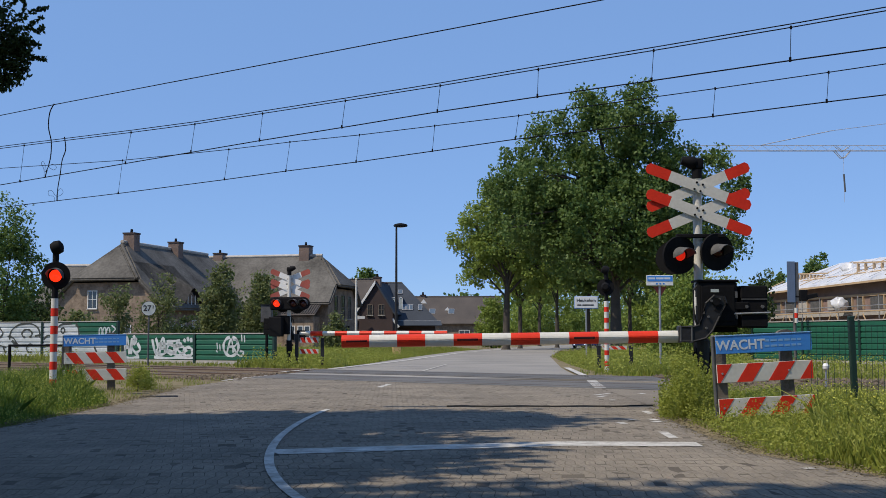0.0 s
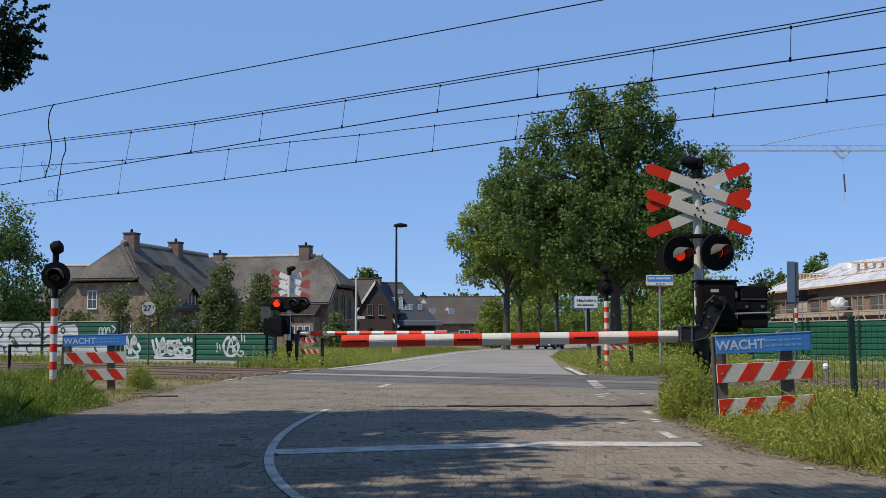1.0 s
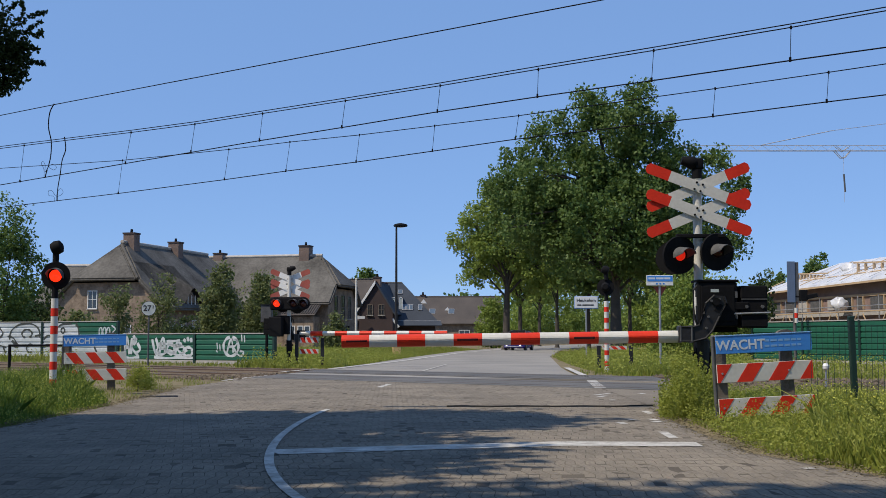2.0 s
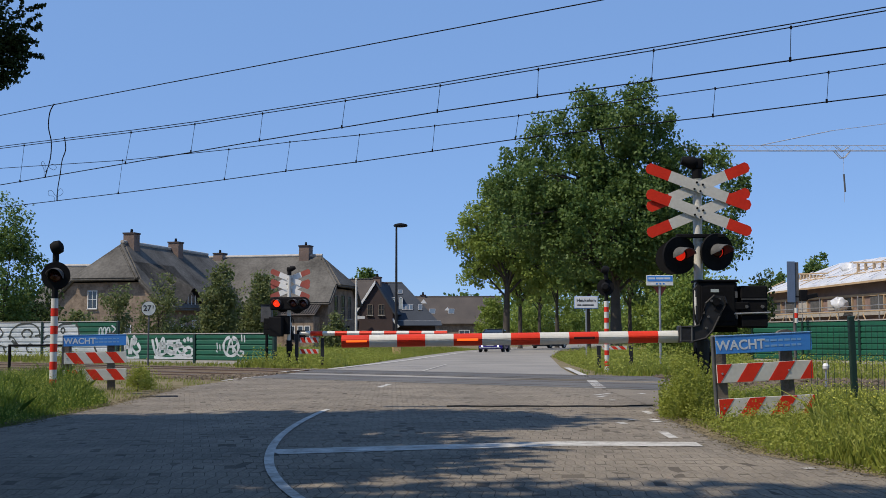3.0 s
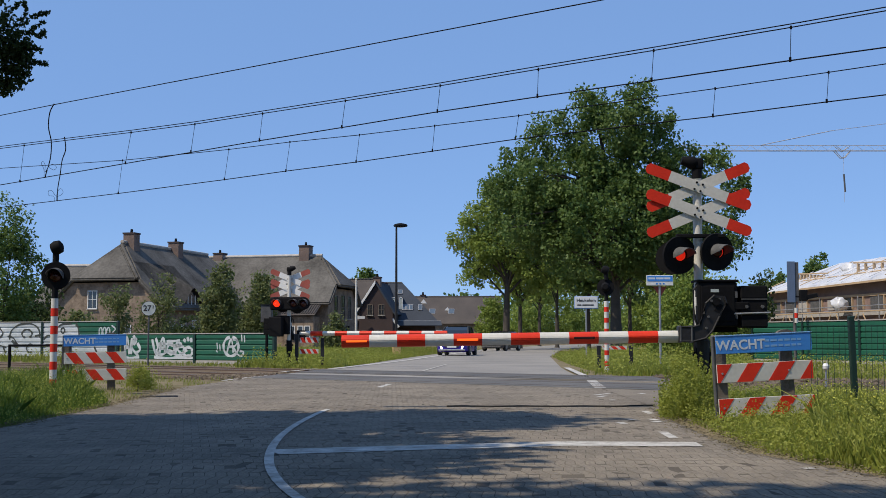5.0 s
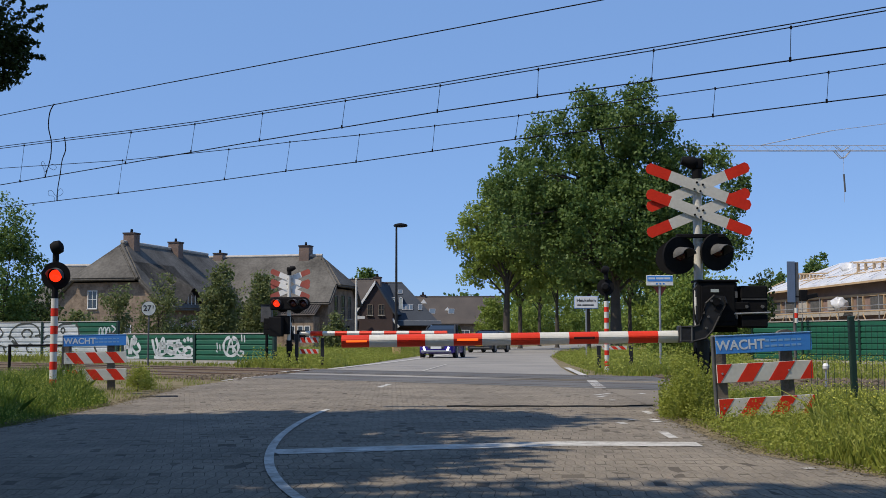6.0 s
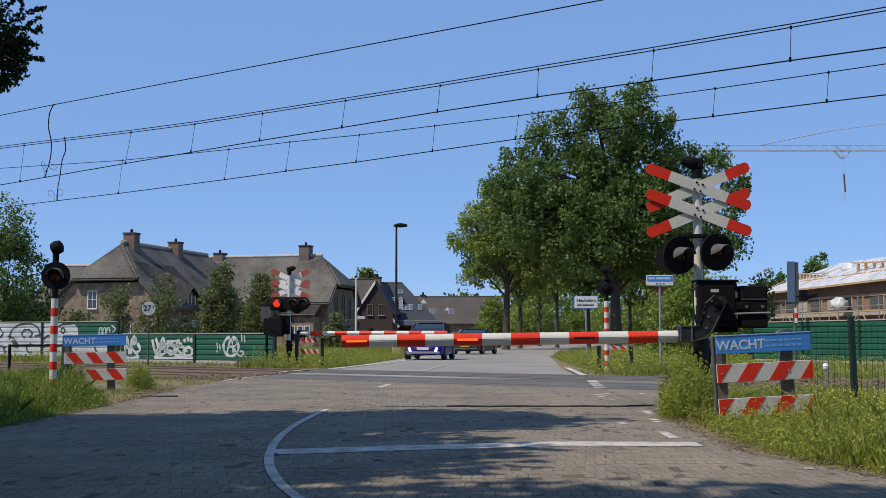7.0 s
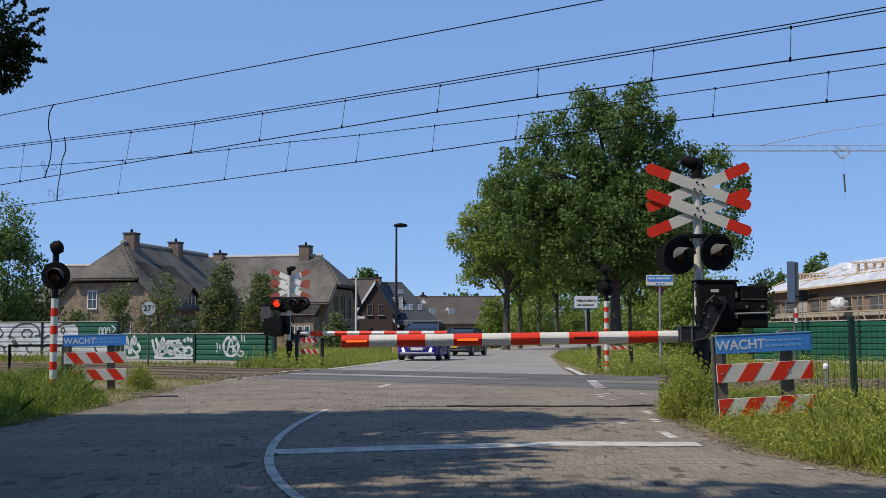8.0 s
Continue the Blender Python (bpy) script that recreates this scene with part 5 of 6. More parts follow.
    part("scaffold_deck", B((L / 2, -1.1, 3.1), (L, 0.7, 0.08)), "timber", t, "timber scaffold deck")
    bag = bmesh.new()
    bmesh.ops.create_icosphere(bag, subdivisions=3, radius=0.8)
    for v in bag.verts:
        v.co = Vector((v.co.x * 1.1, v.co.y * 0.7, v.co.z * 0.72)) * (1 + 0.35 * noise.noise(v.co * 1.9)) + Vector((15.2, -1.1, 3.75))
    part("foil_heap", bag, "foil", t, "crumpled heap of white foil", smooth=True)
    bag = bmesh.new()
    bmesh.ops.create_icosphere(bag, subdivisions=3, radius=0.8)
    for v in bag.verts:
        v.co = Vector((v.co.x * 1.3, v.co.y * 0.6, v.co.z * 0.6)) * (1 + 0.35 * noise.noise(v.co * 1.7)) + Vector((10.4, 2.4, 7.0))
    part("foil_heap", bag, "foil", t, "crumpled heap of white foil", smooth=True)
    for k in range(14):
        part("bracing", B((1.0 + k * 2.1, -1.38, 2.1), (0.09, 0.06, 2.0), Euler((0, radians(38 * (-1) ** k), 0)).to_matrix()), "timber", t, "diagonal timber brace")
    for k in range(4):
        s = part("brick_stack", B((3.4 + k * 0.9 + (k > 1) * 1.2, -3.2, 1.9), (0.16, 0.5, 1.0), Euler((0, radians(30 * (-1) ** k), 0)).to_matrix()), "timber", t, "leaning timber props")


building_site()


def board_behind(at):
    t = thing("info_board", at, "tall grey-blue board on a banded post", "sign")
    part("board", B((-0.04, 0, 3.06), (0.3, 0.03, 1.56), bevel=0.008), "board_blue", t, "grey-blue metal board seen at an angle")
    part("board_side", B((0.19, 0.04, 3.06), (0.13, 0.05, 1.5)), "hood", t)
    part("post", R((0.08, 0.05, 0), (0.08, 0.05, 2.4), 0.06), "hood", t, smooth=True)
    dv = bmesh.new()
    box(dv, (0.42, 0.02, 2.55), (0.3, 0.16, 0.42), bevel=0.03)
    box(dv, (0.75, 0.0, 2.52), (0.4, 0.12, 0.16), Euler((0, radians(-12), 0)).to_matrix(), 0.02)
    box(dv, (0.2, 0.04, 2.5), (0.3, 0.06, 0.06))
    part("device", dv, "black", t, "black loudspeaker on a bracket")
    for i in range(3):
        part("post_band", R((0.12, -0.03, 1.5 + i * 0.19), (0.12, -0.03, 1.69 + i * 0.19), 0.065), "red" if i == 1 else "white", t, smooth=True)


board_behind(pose(13.27, 45.0, -0.03))


def crane():
    t = thing("tower_crane", pose(113.25, 260, -0.03), "distant pale tower crane with a horizontal jib and hook", "crane")
    zj, n = 42.53, 34
    bm = bmesh.new()
    xs = [-62 + i * 2.6 for i in range(n)]
    for a, b in zip(xs, xs[1:]):
        for (ya, za, yb, zb) in ((-0.6, 0, -0.6, 0), (0.6, 0, 0.6, 0), (0, 1.2, 0, 1.2)):
            rod(bm, (a, ya, zj + za), (b, yb, zj + zb), 0.06, seg=4, caps=False)
        rod(bm, (a, -0.6, zj), ((a + b) / 2, 0, zj + 1.2), 0.035, seg=4, caps=False)
        rod(bm, ((a + b) / 2, 0, zj + 1.2), (b, -0.6, zj), 0.035, seg=4, caps=False)
    part("jib", bm, "crane", t, "lattice jib")
    bm = bmesh.new()
    for x in (-0.8, 0.8):
        for y in (-0.8, 0.8):
            rod(bm, (x, y, 0), (x, y, zj + 8), 0.12, seg=4)
    for i in range(24):
        z = i * 2.0
        rod(bm, (-0.8, -0.8, z), (0.8, -0.8, z + 2), 0.06, seg=4)
    part("tower", bm, "crane", t, "lattice tower")
    part("tie_bar", R((-43, 0, zj + 1.2), (-27, 0, zj + 4.5), 0.09, seg=5), "crane", t)
    part("tie_bar", R((-27, 0, zj + 4.5), (0, 0, zj + 8), 0.06, seg=5), "crane", t)
    bm = bmesh.new()
    for a, b in (((-26.6, zj), (-25.2, zj - 1.6)), ((-23.0, zj), (-24.4, zj - 1.6)), ((-25.2, zj - 1.6), (-24.4, zj - 1.6)), ((-26.2, zj + 0.9), (-24.8, zj - 0.2)), ((-23.4, zj + 0.9), (-24.8, zj - 0.2))):
        for y in (-0.5, 0.5):
            rod(bm, (a[0], y, a[1]), (b[0], y, b[1]), 0.08, seg=5)
    part("trolley", bm, "crane", t, "open trolley frame")
    part("hook_block", R((-24.6, 0, zj - 5.2), (-24.4, 0, zj - 9.2), 0.2, seg=6), "hood", t, "dark hanging hook block")
    part("hook_rope", R((-24.6, 0, zj - 0.4), (-24.6, 0, zj - 11.5), 0.03, seg=4), "crane", t)


crane()


# ---------------------------------------------------------------- trees and plants
def leaves(rng, centres, radii, per, size):
    """Small folded leaf sprays round clump centres, as quads."""
    n = len(centres) * per
    c = np.repeat(np.asarray(centres), per, axis=0) + np.clip(rng.normal(size=(n, 3)), -1.5, 1.5) * np.repeat(np.asarray(radii), per)[:, None] * 0.5
    a = rng.normal(size=(n, 3))
    a /= np.linalg.norm(a, axis=1)[:, None]
    b = np.cross(a, rng.normal(size=(n, 3)))
    b /= np.linalg.norm(b, axis=1)[:, None]
    s = size * rng.uniform(0.6, 1.3, n)[:, None]
    v = np.stack([c - a * s, c - b * s * 0.62 + a * s * 0.1, c + a * s, c + b * s * 0.62 + a * s * 0.1], axis=1).reshape(-1, 3)
    f = np.arange(4 * n).reshape(-1, 4)
    return v, f


def tree(name, at, label, trunk_h, trunk_r, crowns, clumps, per, leaf, clump_r, material, seed, branch_to=14, category="tree", group="trees"):
    """crowns: ellipsoids (x, y, z, rx, ry, rz). The crown is clumps of leaves on limbs."""
    rng = np.random.default_rng(seed)
    t = thing(name, at, label, category, group)
    cs, rs = [], []
    vol = np.array([c[3] * c[4] * c[5] for c in crowns]) ** 0.8
    for c, k in zip(crowns, np.maximum(3, (clumps * vol / vol.sum()).astype(int))):
        d = rng.normal(size=(k, 3))
        d /= np.linalg.norm(d, axis=1)[:, None]
        r = rng.uniform(0.2, 1.0, k) ** 0.42 * rng.uniform(0.84, 1.16, k)
        cs.append(np.array(c[:3]) + d * r[:, None] * np.array(c[3:]))
        rs.append(clump_r * rng.uniform(0.45, 1.5, k))
    cs, rs = np.concatenate(cs), np.concatenate(rs)
    v, f = leaves(rng, cs, rs, per, leaf)
    crown = new("crown", raw_mesh("crown", v, f, material))
    crown.parent = t
    bm = bmesh.new()
    mid = np.average(np.array([c[:3] for c in crowns]), axis=0, weights=vol)
    k0 = Vector((mid[0] * 0.3, mid[1] * 0.3, trunk_h))
    k1 = Vector((mid[0] * 0.8, mid[1] * 0.8, mid[2]))
    tube(bm, [(0, 0, -0.1), (0.02, 0, 0.25), (k0.x * 0.5, k0.y * 0.5, trunk_h * 0.5), k0, k0.lerp(k1, 0.6), k1], [trunk_r * 1.5, trunk_r, trunk_r * 0.9, trunk_r * 0.75, trunk_r * 0.5, trunk_r * 0.3], 10)
    trunk = part("trunk", bm, "bark", t, smooth=True)
    order = rng.permutation(len(cs))[:branch_to]
    for i in order:
        bm = bmesh.new()
        e = Vector(cs[i])
        s = k0.lerp(k1, float(rng.uniform(0.0, 0.9)))
        m = s.lerp(e, 0.5) + Vector((0, 0, 0.12 * (e - s).length))
        tube(bm, [s, m, e], [trunk_r * 0.32, trunk_r * 0.2, trunk_r * 0.05], 5)
        part("limb", bm, "bark", t, smooth=True)
    return t


def big_trees():
    """Two large oaks beside the far road, and the avenue behind them."""
    tree("oak_tree", pose(11.38, 78.0, -0.03), "tall broad oak with a dense dark green crown", 3.6, 0.42,
         [(-0.60, 0.0, 13.68, 3.16, 2.85, 2.98), (-3.57, 0.0, 11.08, 3.53, 3.18, 2.98), (2.01, 0.0, 12.01, 3.16, 2.85, 3.16), (4.61, 2.2, 10.15, 2.60, 2.34, 2.79), (-5.43, 0.0, 8.85, 2.98, 2.68, 2.23), (-0.60, 0.0, 8.29, 5.58, 5.02, 3.35), (-1.64, 0.0, 16.17, 1.41, 1.27, 1.26), (1.45, -2.2, 16.29, 1.34, 1.21, 1.26), (3.20, 0.0, 15.17, 1.12, 1.00, 1.12), (-4.31, 0.0, 14.69, 1.49, 1.34, 1.26), (-6.17, 2.2, 13.12, 1.26, 1.14, 1.12), (6.47, 0.0, 12.38, 1.26, 1.14, 1.04), (7.96, 0.0, 10.60, 0.97, 0.87, 1.12), (7.22, 0.0, 8.29, 1.49, 1.34, 2.23), (-7.29, 0.0, 10.89, 1.34, 1.21, 1.26), (3.12, 0.0, 6.80, 4.09, 3.68, 1.86)],
         1250, 78, 0.125, 0.68, "leaf_oak", 4, 70)
    tree("oak_tree", pose(5.29, 100.0, -0.03), "spreading oak with a lighter green crown beside the road", 4.2, 0.33,
         [(-0.76, 0.0, 8.48, 2.96, 2.66, 2.10), (-1.96, 0.0, 10.63, 1.91, 1.72, 2.00), (1.38, 0.0, 11.10, 3.34, 3.00, 3.34), (-3.48, 0.0, 9.05, 1.14, 1.03, 0.76), (2.81, 0.0, 7.05, 2.38, 2.15, 1.91), (-2.15, 0.0, 6.00, 1.53, 1.37, 0.76), (-0.29, 0.0, 13.34, 1.72, 1.55, 1.72), (-4.43, 0.0, 9.24, 0.67, 0.60, 0.43), (-2.91, 0.0, 7.05, 0.95, 0.86, 0.67)],
         430, 66, 0.135, 0.62, "leaf_light", 5, 40)
    for i, (x, y, h, w, m) in enumerate(((7.26, 112, 13, 3.6, "leaf_light"), (11.89, 124, 14, 4.0, "leaf_light"), (12.21, 100, 12, 3.6, "leaf_oak"), (12.16, 150, 14, 4.0, "leaf_light"), (17.94, 95, 11, 4.5, "leaf_light"), (18.88, 120, 13, 5.0, "leaf_oak"))):
        tree("avenue_tree", pose(x, y, -0.03), "slim roadside tree with a shaded green crown", h * 0.3, 0.22,
             [(0, 0, h * 0.68, w, w, h * 0.3), (0.6, 0.3, h * 0.5, w * 0.6, w * 0.6, h * 0.12)], 74, 40, 0.26, 1.0, m, 20 + i, 16)


big_trees()


def shrub(name, x, y, top, w, material, seed, label, low=0.0, clumps=60, leaf=0.14, cr=0.5, cat="shrub"):
    """A bushy plant at (x, y): its height, and its half width w."""
    h = top - low
    tree(name, pose(x, y, -0.03), label, max(0.1, h * 0.2), max(0.05, h * 0.012) if y > 30 else 0.008,
         [(0, 0, low + h * 0.42, w, w, h * 0.42), (w * 0.15, 0, low + h * 0.7, w * 0.62, w * 0.6, h * 0.3), (-w * 0.2, 0, low + h * 0.25, w * 0.9, w * 0.8, h * 0.24)], clumps, 48, leaf * 0.76, cr, material, seed, 12, cat, "garden shrubs and trees")


def planting():
    S = shrub
    S("birch_tree", -14.09, 75, 5.71, 1.18, "leaf_birch", 31, "slender grey-green garden tree with a dense crown", 0.6, 150, 0.13, 0.5, "tree")
    S("birch_tree", -11.98, 78, 5.35, 1.12, "leaf_birch", 32, "slender grey-green garden tree with a dense crown", 0.6, 130, 0.13, 0.5, "tree")
    S("young_tree", -19.33, 70, 4.56, 1.10, "leaf_birch", 33, "young bushy garden tree with thin foliage", 0.6, 62, 0.11, 0.45, "tree")
    S("young_tree", -17.24, 72, 5.00, 1.34, "leaf_birch", 34, "young bushy garden tree with thin foliage", 0.5, 66, 0.11, 0.45, "tree")
    S("tall_tree", -22.20, 60, 8.03, 1.75, "leaf_oak", 35, "tall grey-green tree behind the graffiti fence", 0.8, 230, 0.115, 0.5, "tree")
    S("garden_bush", -22.79, 66, 4.03, 1.89, "leaf_dark", 36, "dark green garden bush", 0.0, 80, 0.16, 0.6)
    S("garden_bush", -24.76, 80, 2.99, 1.72, "leaf_birch", 37, "low green hedge bush by the house", 0.0, 50, 0.16, 0.6)
    S("garden_bush", -14.23, 82, 3.04, 1.76, "leaf_dark", 38, "dark green garden bush", 0.0, 50, 0.16, 0.6)
    S("garden_bush", -17.75, 82, 2.45, 1.96, "leaf_dark", 39, "dark green garden bush", 0.0, 50, 0.16, 0.6)
    S("clipped_hedge", -9.25, 100, 3.00, 0.95, "leaf_birch", 40, "clipped light green hedge", 0.0, 60, 0.16, 0.6)
    S("garden_bush", 4.84, 118, 5.30, 1.41, "leaf_light", 41, "bright green rounded bush beside the road", 0.0, 190, 0.15, 0.5)
    S("distant_tree", -12.3, 190, 12.0, 2.6, "leaf_oak", 42, "distant tree behind the roofs", 2.0, 190, 0.4, 1.2, "tree")
    S("garden_bush", 9.13, 46, 3.50, 1.10, "leaf_light", 43, "tall green bush behind the crossing mast", 0.0, 240, 0.09, 0.4)
    S("garden_bush", 11.71, 50, 3.45, 1.31, "leaf_light", 44, "tall green bush behind the crossing mast", 0.0, 240, 0.09, 0.4)
    S("garden_bush", 10.3, 52, 3.35, 0.99, "leaf_light", 45, "tall green bush by the road", 0.0, 90, 0.14, 0.5)
    S("garden_bush", 16.14, 62, 4.43, 1.03, "leaf_dark", 46, "dark green bush beside the building site", 0.0, 70, 0.16, 0.5)
    S("distant_tree", 59.98, 190, 14.35, 3.62, "leaf_oak", 47, "distant tree behind the building site", 1.0, 190, 0.4, 1.2, "tree")
    S("distant_tree", 53.09, 190, 11.45, 2.72, "leaf_oak", 48, "distant tree behind the building site", 1.0, 150, 0.4, 1.2, "tree")
    for i, (x, y, top, w) in enumerate(((15.48, 215, 9.15, 4.61), (21.61, 220, 10.92, 5.25), (28.00, 225, 10.61, 5.90), (30.40, 205, 10.72, 5.38), (22.69, 130, 6.18, 2.79), (25.52, 120, 7.20, 3.15))):
        S("roadside_bush", x, y, top, w, "leaf_light", 80 + i, "shaded green undergrowth beside the road", 0.0, 170, 0.26, 1.1)
    for x, y, top, w, sd in ((-5.18, 20.2, 0.47, 0.21, 91), (-5.18, 20.8, 0.31, 0.15, 92), (2.87, 14, 0.59, 0.19, 93), (2.59, 13.2, 0.38, 0.16, 94), (2.89, 13.4, 0.47, 0.15, 95)):
        S("tall_weed", x, y, top, w, "weed", sd, "tall leafy green weed in the verge", 0.0, 46, 0.02, 0.12, "weed")
    # far treeline, uncountable
    rng = np.random.default_rng(70)
    cs = np.stack([rng.uniform(-170, 190, 2000), rng.uniform(230, 270, 2000), rng.uniform(0, 1, 2000) ** 0.8], axis=1)
    cs[:, 2] *= 6.5 + 2.5 * np.sin(cs[:, 0] * 0.13) + 1.5 * np.sin(cs[:, 0] * 0.41)
    v, f = leaves(rng, cs, np.full(2000, 2.6), 30, 0.5)
    tagged(new("far_woods", raw_mesh("far_woods", v, f, "leaf_oak")), "distant green line of woods behind the houses", "woods", kind="stuff")


planting()


def shade_trees():
    """Roadside trees on the camera's side, whose shade falls over the road; one limb hangs into view."""
    tree("roadside_oak", pose(-7.6, 9.6, -0.03), "roadside oak whose crown shades the road", 4.5, 0.4, [(0.8, 0.0, 9.0, 2.2, 1.3, 2.0), (-0.6, 0.2, 7.4, 1.8, 1.2, 1.5)], 230, 44, 0.16, 0.7, "leaf_oak", 51, 30)
    tree("roadside_oak", pose(-7.4, 6.7, -0.03), "roadside oak whose crown shades the road", 3.4, 0.35, [(0.7, 0.1, 7.0, 1.9, 2.2, 1.8), (-0.6, 0.4, 5.6, 1.8, 2.0, 1.4)], 330, 46, 0.17, 0.8, "leaf_oak", 52, 30)
    t = tree("roadside_oak", pose(-7.0, 1.8, -0.03), "roadside oak with a limb hanging over the road", 4.5, 0.4, [(1.2, 0.0, 10.0, 3.0, 1.4, 2.2), (-1.0, 0.0, 8.5, 2.2, 1.6, 1.6)], 260, 44, 0.17, 0.8, "leaf_oak", 53, 30)
    # unseen crown, added to darken the near left of the road
    tree("roadside_oak", pose(-10.4, 4.2, -0.03), "unseen oak added to shade the near road", 4.5, 0.4, [(0.9, 0.3, 8.0, 2.8, 3.2, 2.2), (-0.8, -0.6, 6.4, 2.4, 2.6, 1.6)], 420, 46, 0.17, 0.85, "leaf_oak", 54, 30)
    # unseen crowns added over and behind the camera, to block sky light
    for x, y, z, r, sd in ((0.5, -3.0, 10.5, 4.2, 56), (-7.5, -7.0, 9.0, 4.5, 57), (8.5, -4.0, 9.5, 4.5, 58), (-1.0, -12.0, 10.0, 5.0, 59), (-11.5, 1.0, 8.0, 3.2, 60), (12.5, 3.0, 9.0, 3.6, 61)):
        tx = x if abs(x) > 5 else math.copysign(6.2, x)
        tree("unseen_canopy_oak", pose(tx, y, -0.03), "unseen oak crown added to block sky light", 4.5, 0.4, [(x - tx, 0, z, r, r, 2.8)], 170, 40, 0.24, 1.1, "leaf_oak", sd, 14)
    # the hanging limb
    e = Vector((-3.41, 9.20, 3.21)) - Vector((-7.0, 1.8, -0.03))
    bm = bmesh.new()
    tube(bm, [(0.2, 0.1, 4.6), (1.2, 2.6, 5.4), (2.4, 5.2, 4.8), e + Vector((-0.5, 0, 0.3)), e], [0.14, 0.1, 0.06, 0.025, 0.01], 6)
    limb = part("hanging_limb", bm, "bark", t, "long limb, leaves coloured dark as if backlit", smooth=True)
    rng = np.random.default_rng(55)
    cs, rs, twigs = [], [], bmesh.new()
    for dx, dz, r, k in ((0.02, 0.0, 0.13, 3), (0.08, -0.1, 0.11, 3), (0.03, -0.2, 0.13, 3), (-0.03, -0.1, 0.16, 4), (0.0, -0.29, 0.1, 2), (-0.12, -0.16, 0.2, 4), (-0.12, 0.06, 0.2, 3), (-0.05, 0.14, 0.1, 1), (-0.2, 0.24, 0.2, 3), (0.1, -0.02, 0.06, 1), (-0.06, -0.35, 0.08, 2)):
        for _ in range(k):
            cs.append(e + Vector((dx, 0.0, dz)))
            rs.append(r)
    # thin side twigs with leaves along them
    for path in (((0.03, 0.1), (0.12, 0.1), (0.2, 0.07), (0.24, 0.1)), ((0.1, 0.1), (0.17, 0.14), (0.23, 0.19)), ((0.0, 0.12), (0.06, 0.2), (0.09, 0.27), (0.07, 0.33)), ((0.05, 0.14), (0.13, 0.22), (0.2, 0.24), (0.26, 0.26)), ((0.1, -0.04), (0.17, -0.03), (0.22, -0.05)), ((0.1, -0.12), (0.17, -0.15), (0.23, -0.15), (0.26, -0.16)), ((0.05, -0.24), (0.1, -0.25), (0.13, -0.24)), ((-0.1, 0.2), (-0.02, 0.29), (0.03, 0.33))):
        pts = smoothed([e + Vector((x, 0.02, z)) for x, z in path], 4)
        tube(twigs, pts, 0.003, 4)
        for p in pts[1:]:
            cs.append(p)
            rs.append(0.022)
    part("twigs", twigs, "bark", limb, "thin leafy side twigs")
    big = sum(1 for r in rs if r > 0.03)
    v0, f0 = leaves(rng, [tuple(c) for c in cs[:big]], rs[:big], 95, 0.02)
    v1, f1 = leaves(rng, [tuple(c) for c in cs[big:]], rs[big:], 5, 0.02)
    v, f = np.concatenate([v0, v1]), np.concatenate([f0, f1 + len(v0)])
    # darker leaf colour than the crown's stands in for backlit shade
    lv = new("leaves", raw_mesh("leaves", v, f, "leaf_dark"))
    lv.parent = limb
    return limb


LIMB = shade_trees()


# ---------------------------------------------------------------- verges
def blades(name, label, n, area, hmin, hmax, width, seed, material="grass", z0=-0.03, lean=0.35, bias=None):
    """Grass blades as bent slivers. area(rng, n) gives x, y and a height factor."""
    rng = np.random.default_rng(seed)
    x, y, k = area(rng, n)
    n = len(x)
    h = rng.uniform(hmin, hmax, n) * k
    a = rng.uniform(0, math.tau, n)
    dx, dy = np.cos(a), np.sin(a)
    w = width * rng.uniform(0.6, 1.4, n)
    lx, ly = rng.normal(size=n) * lean * h, rng.normal(size=n) * lean * h
    base = np.stack([x, y, np.full(n, z0)], axis=1)
    side = np.stack([dx * w, dy * w, np.zeros(n)], axis=1)
    midp = base + np.stack([lx * 0.35, ly * 0.35, h * 0.6], axis=1)
    tip = base + np.stack([lx, ly, h], axis=1)
    v = np.stack([base - side, base + side, midp + side * 0.8, tip, midp - side * 0.8], axis=1).reshape(-1, 3)
    f = np.arange(5 * n).reshape(-1, 5)
    tagged(new(name, raw_mesh(name, v, f, material)), label, "grass", kind="stuff")


def edge_arr(ef, y):
    ys = np.linspace(-12, 220, 900)
    return np.interp(y, ys, [ef(q) for q in ys])


def off_tracks(x, y):
    o = x * NRM.x + y * NRM.y
    return (o < TRACK[0] - 2.0) | (o > TRACK[1] + 2.0)


def right_near(rng, n):
    y = rng.uniform(6.2, 20.5, n)
    x = edge_arr(path_edge, y) + 0.2 + 4.8 * rng.uniform(0, 1, n) ** 1.2
    keep = off_tracks(x, y)
    x, y = x[keep], y[keep]
    k = np.clip((x - edge_arr(path_edge, y)) / 0.7, 0.12, 1.0) * (0.65 + 0.35 * np.sin(x * 2.1 + y) * np.sin(y * 1.7))
    r = x / y
    k = np.where((r > 0.19) & (r < 0.228) & (y > 12.7) & (y < 15.5), k * 1.35 + 0.15, k)
    k = np.where((r > 0.235) & (y > 12.9), k * 0.5, k)
    k = np.where((r < 0.312) & (y > 7.5) & (y < 12.9), k * 0.34, k * 0.85)
    return x, y, np.clip(k, 0.1, 1.4)


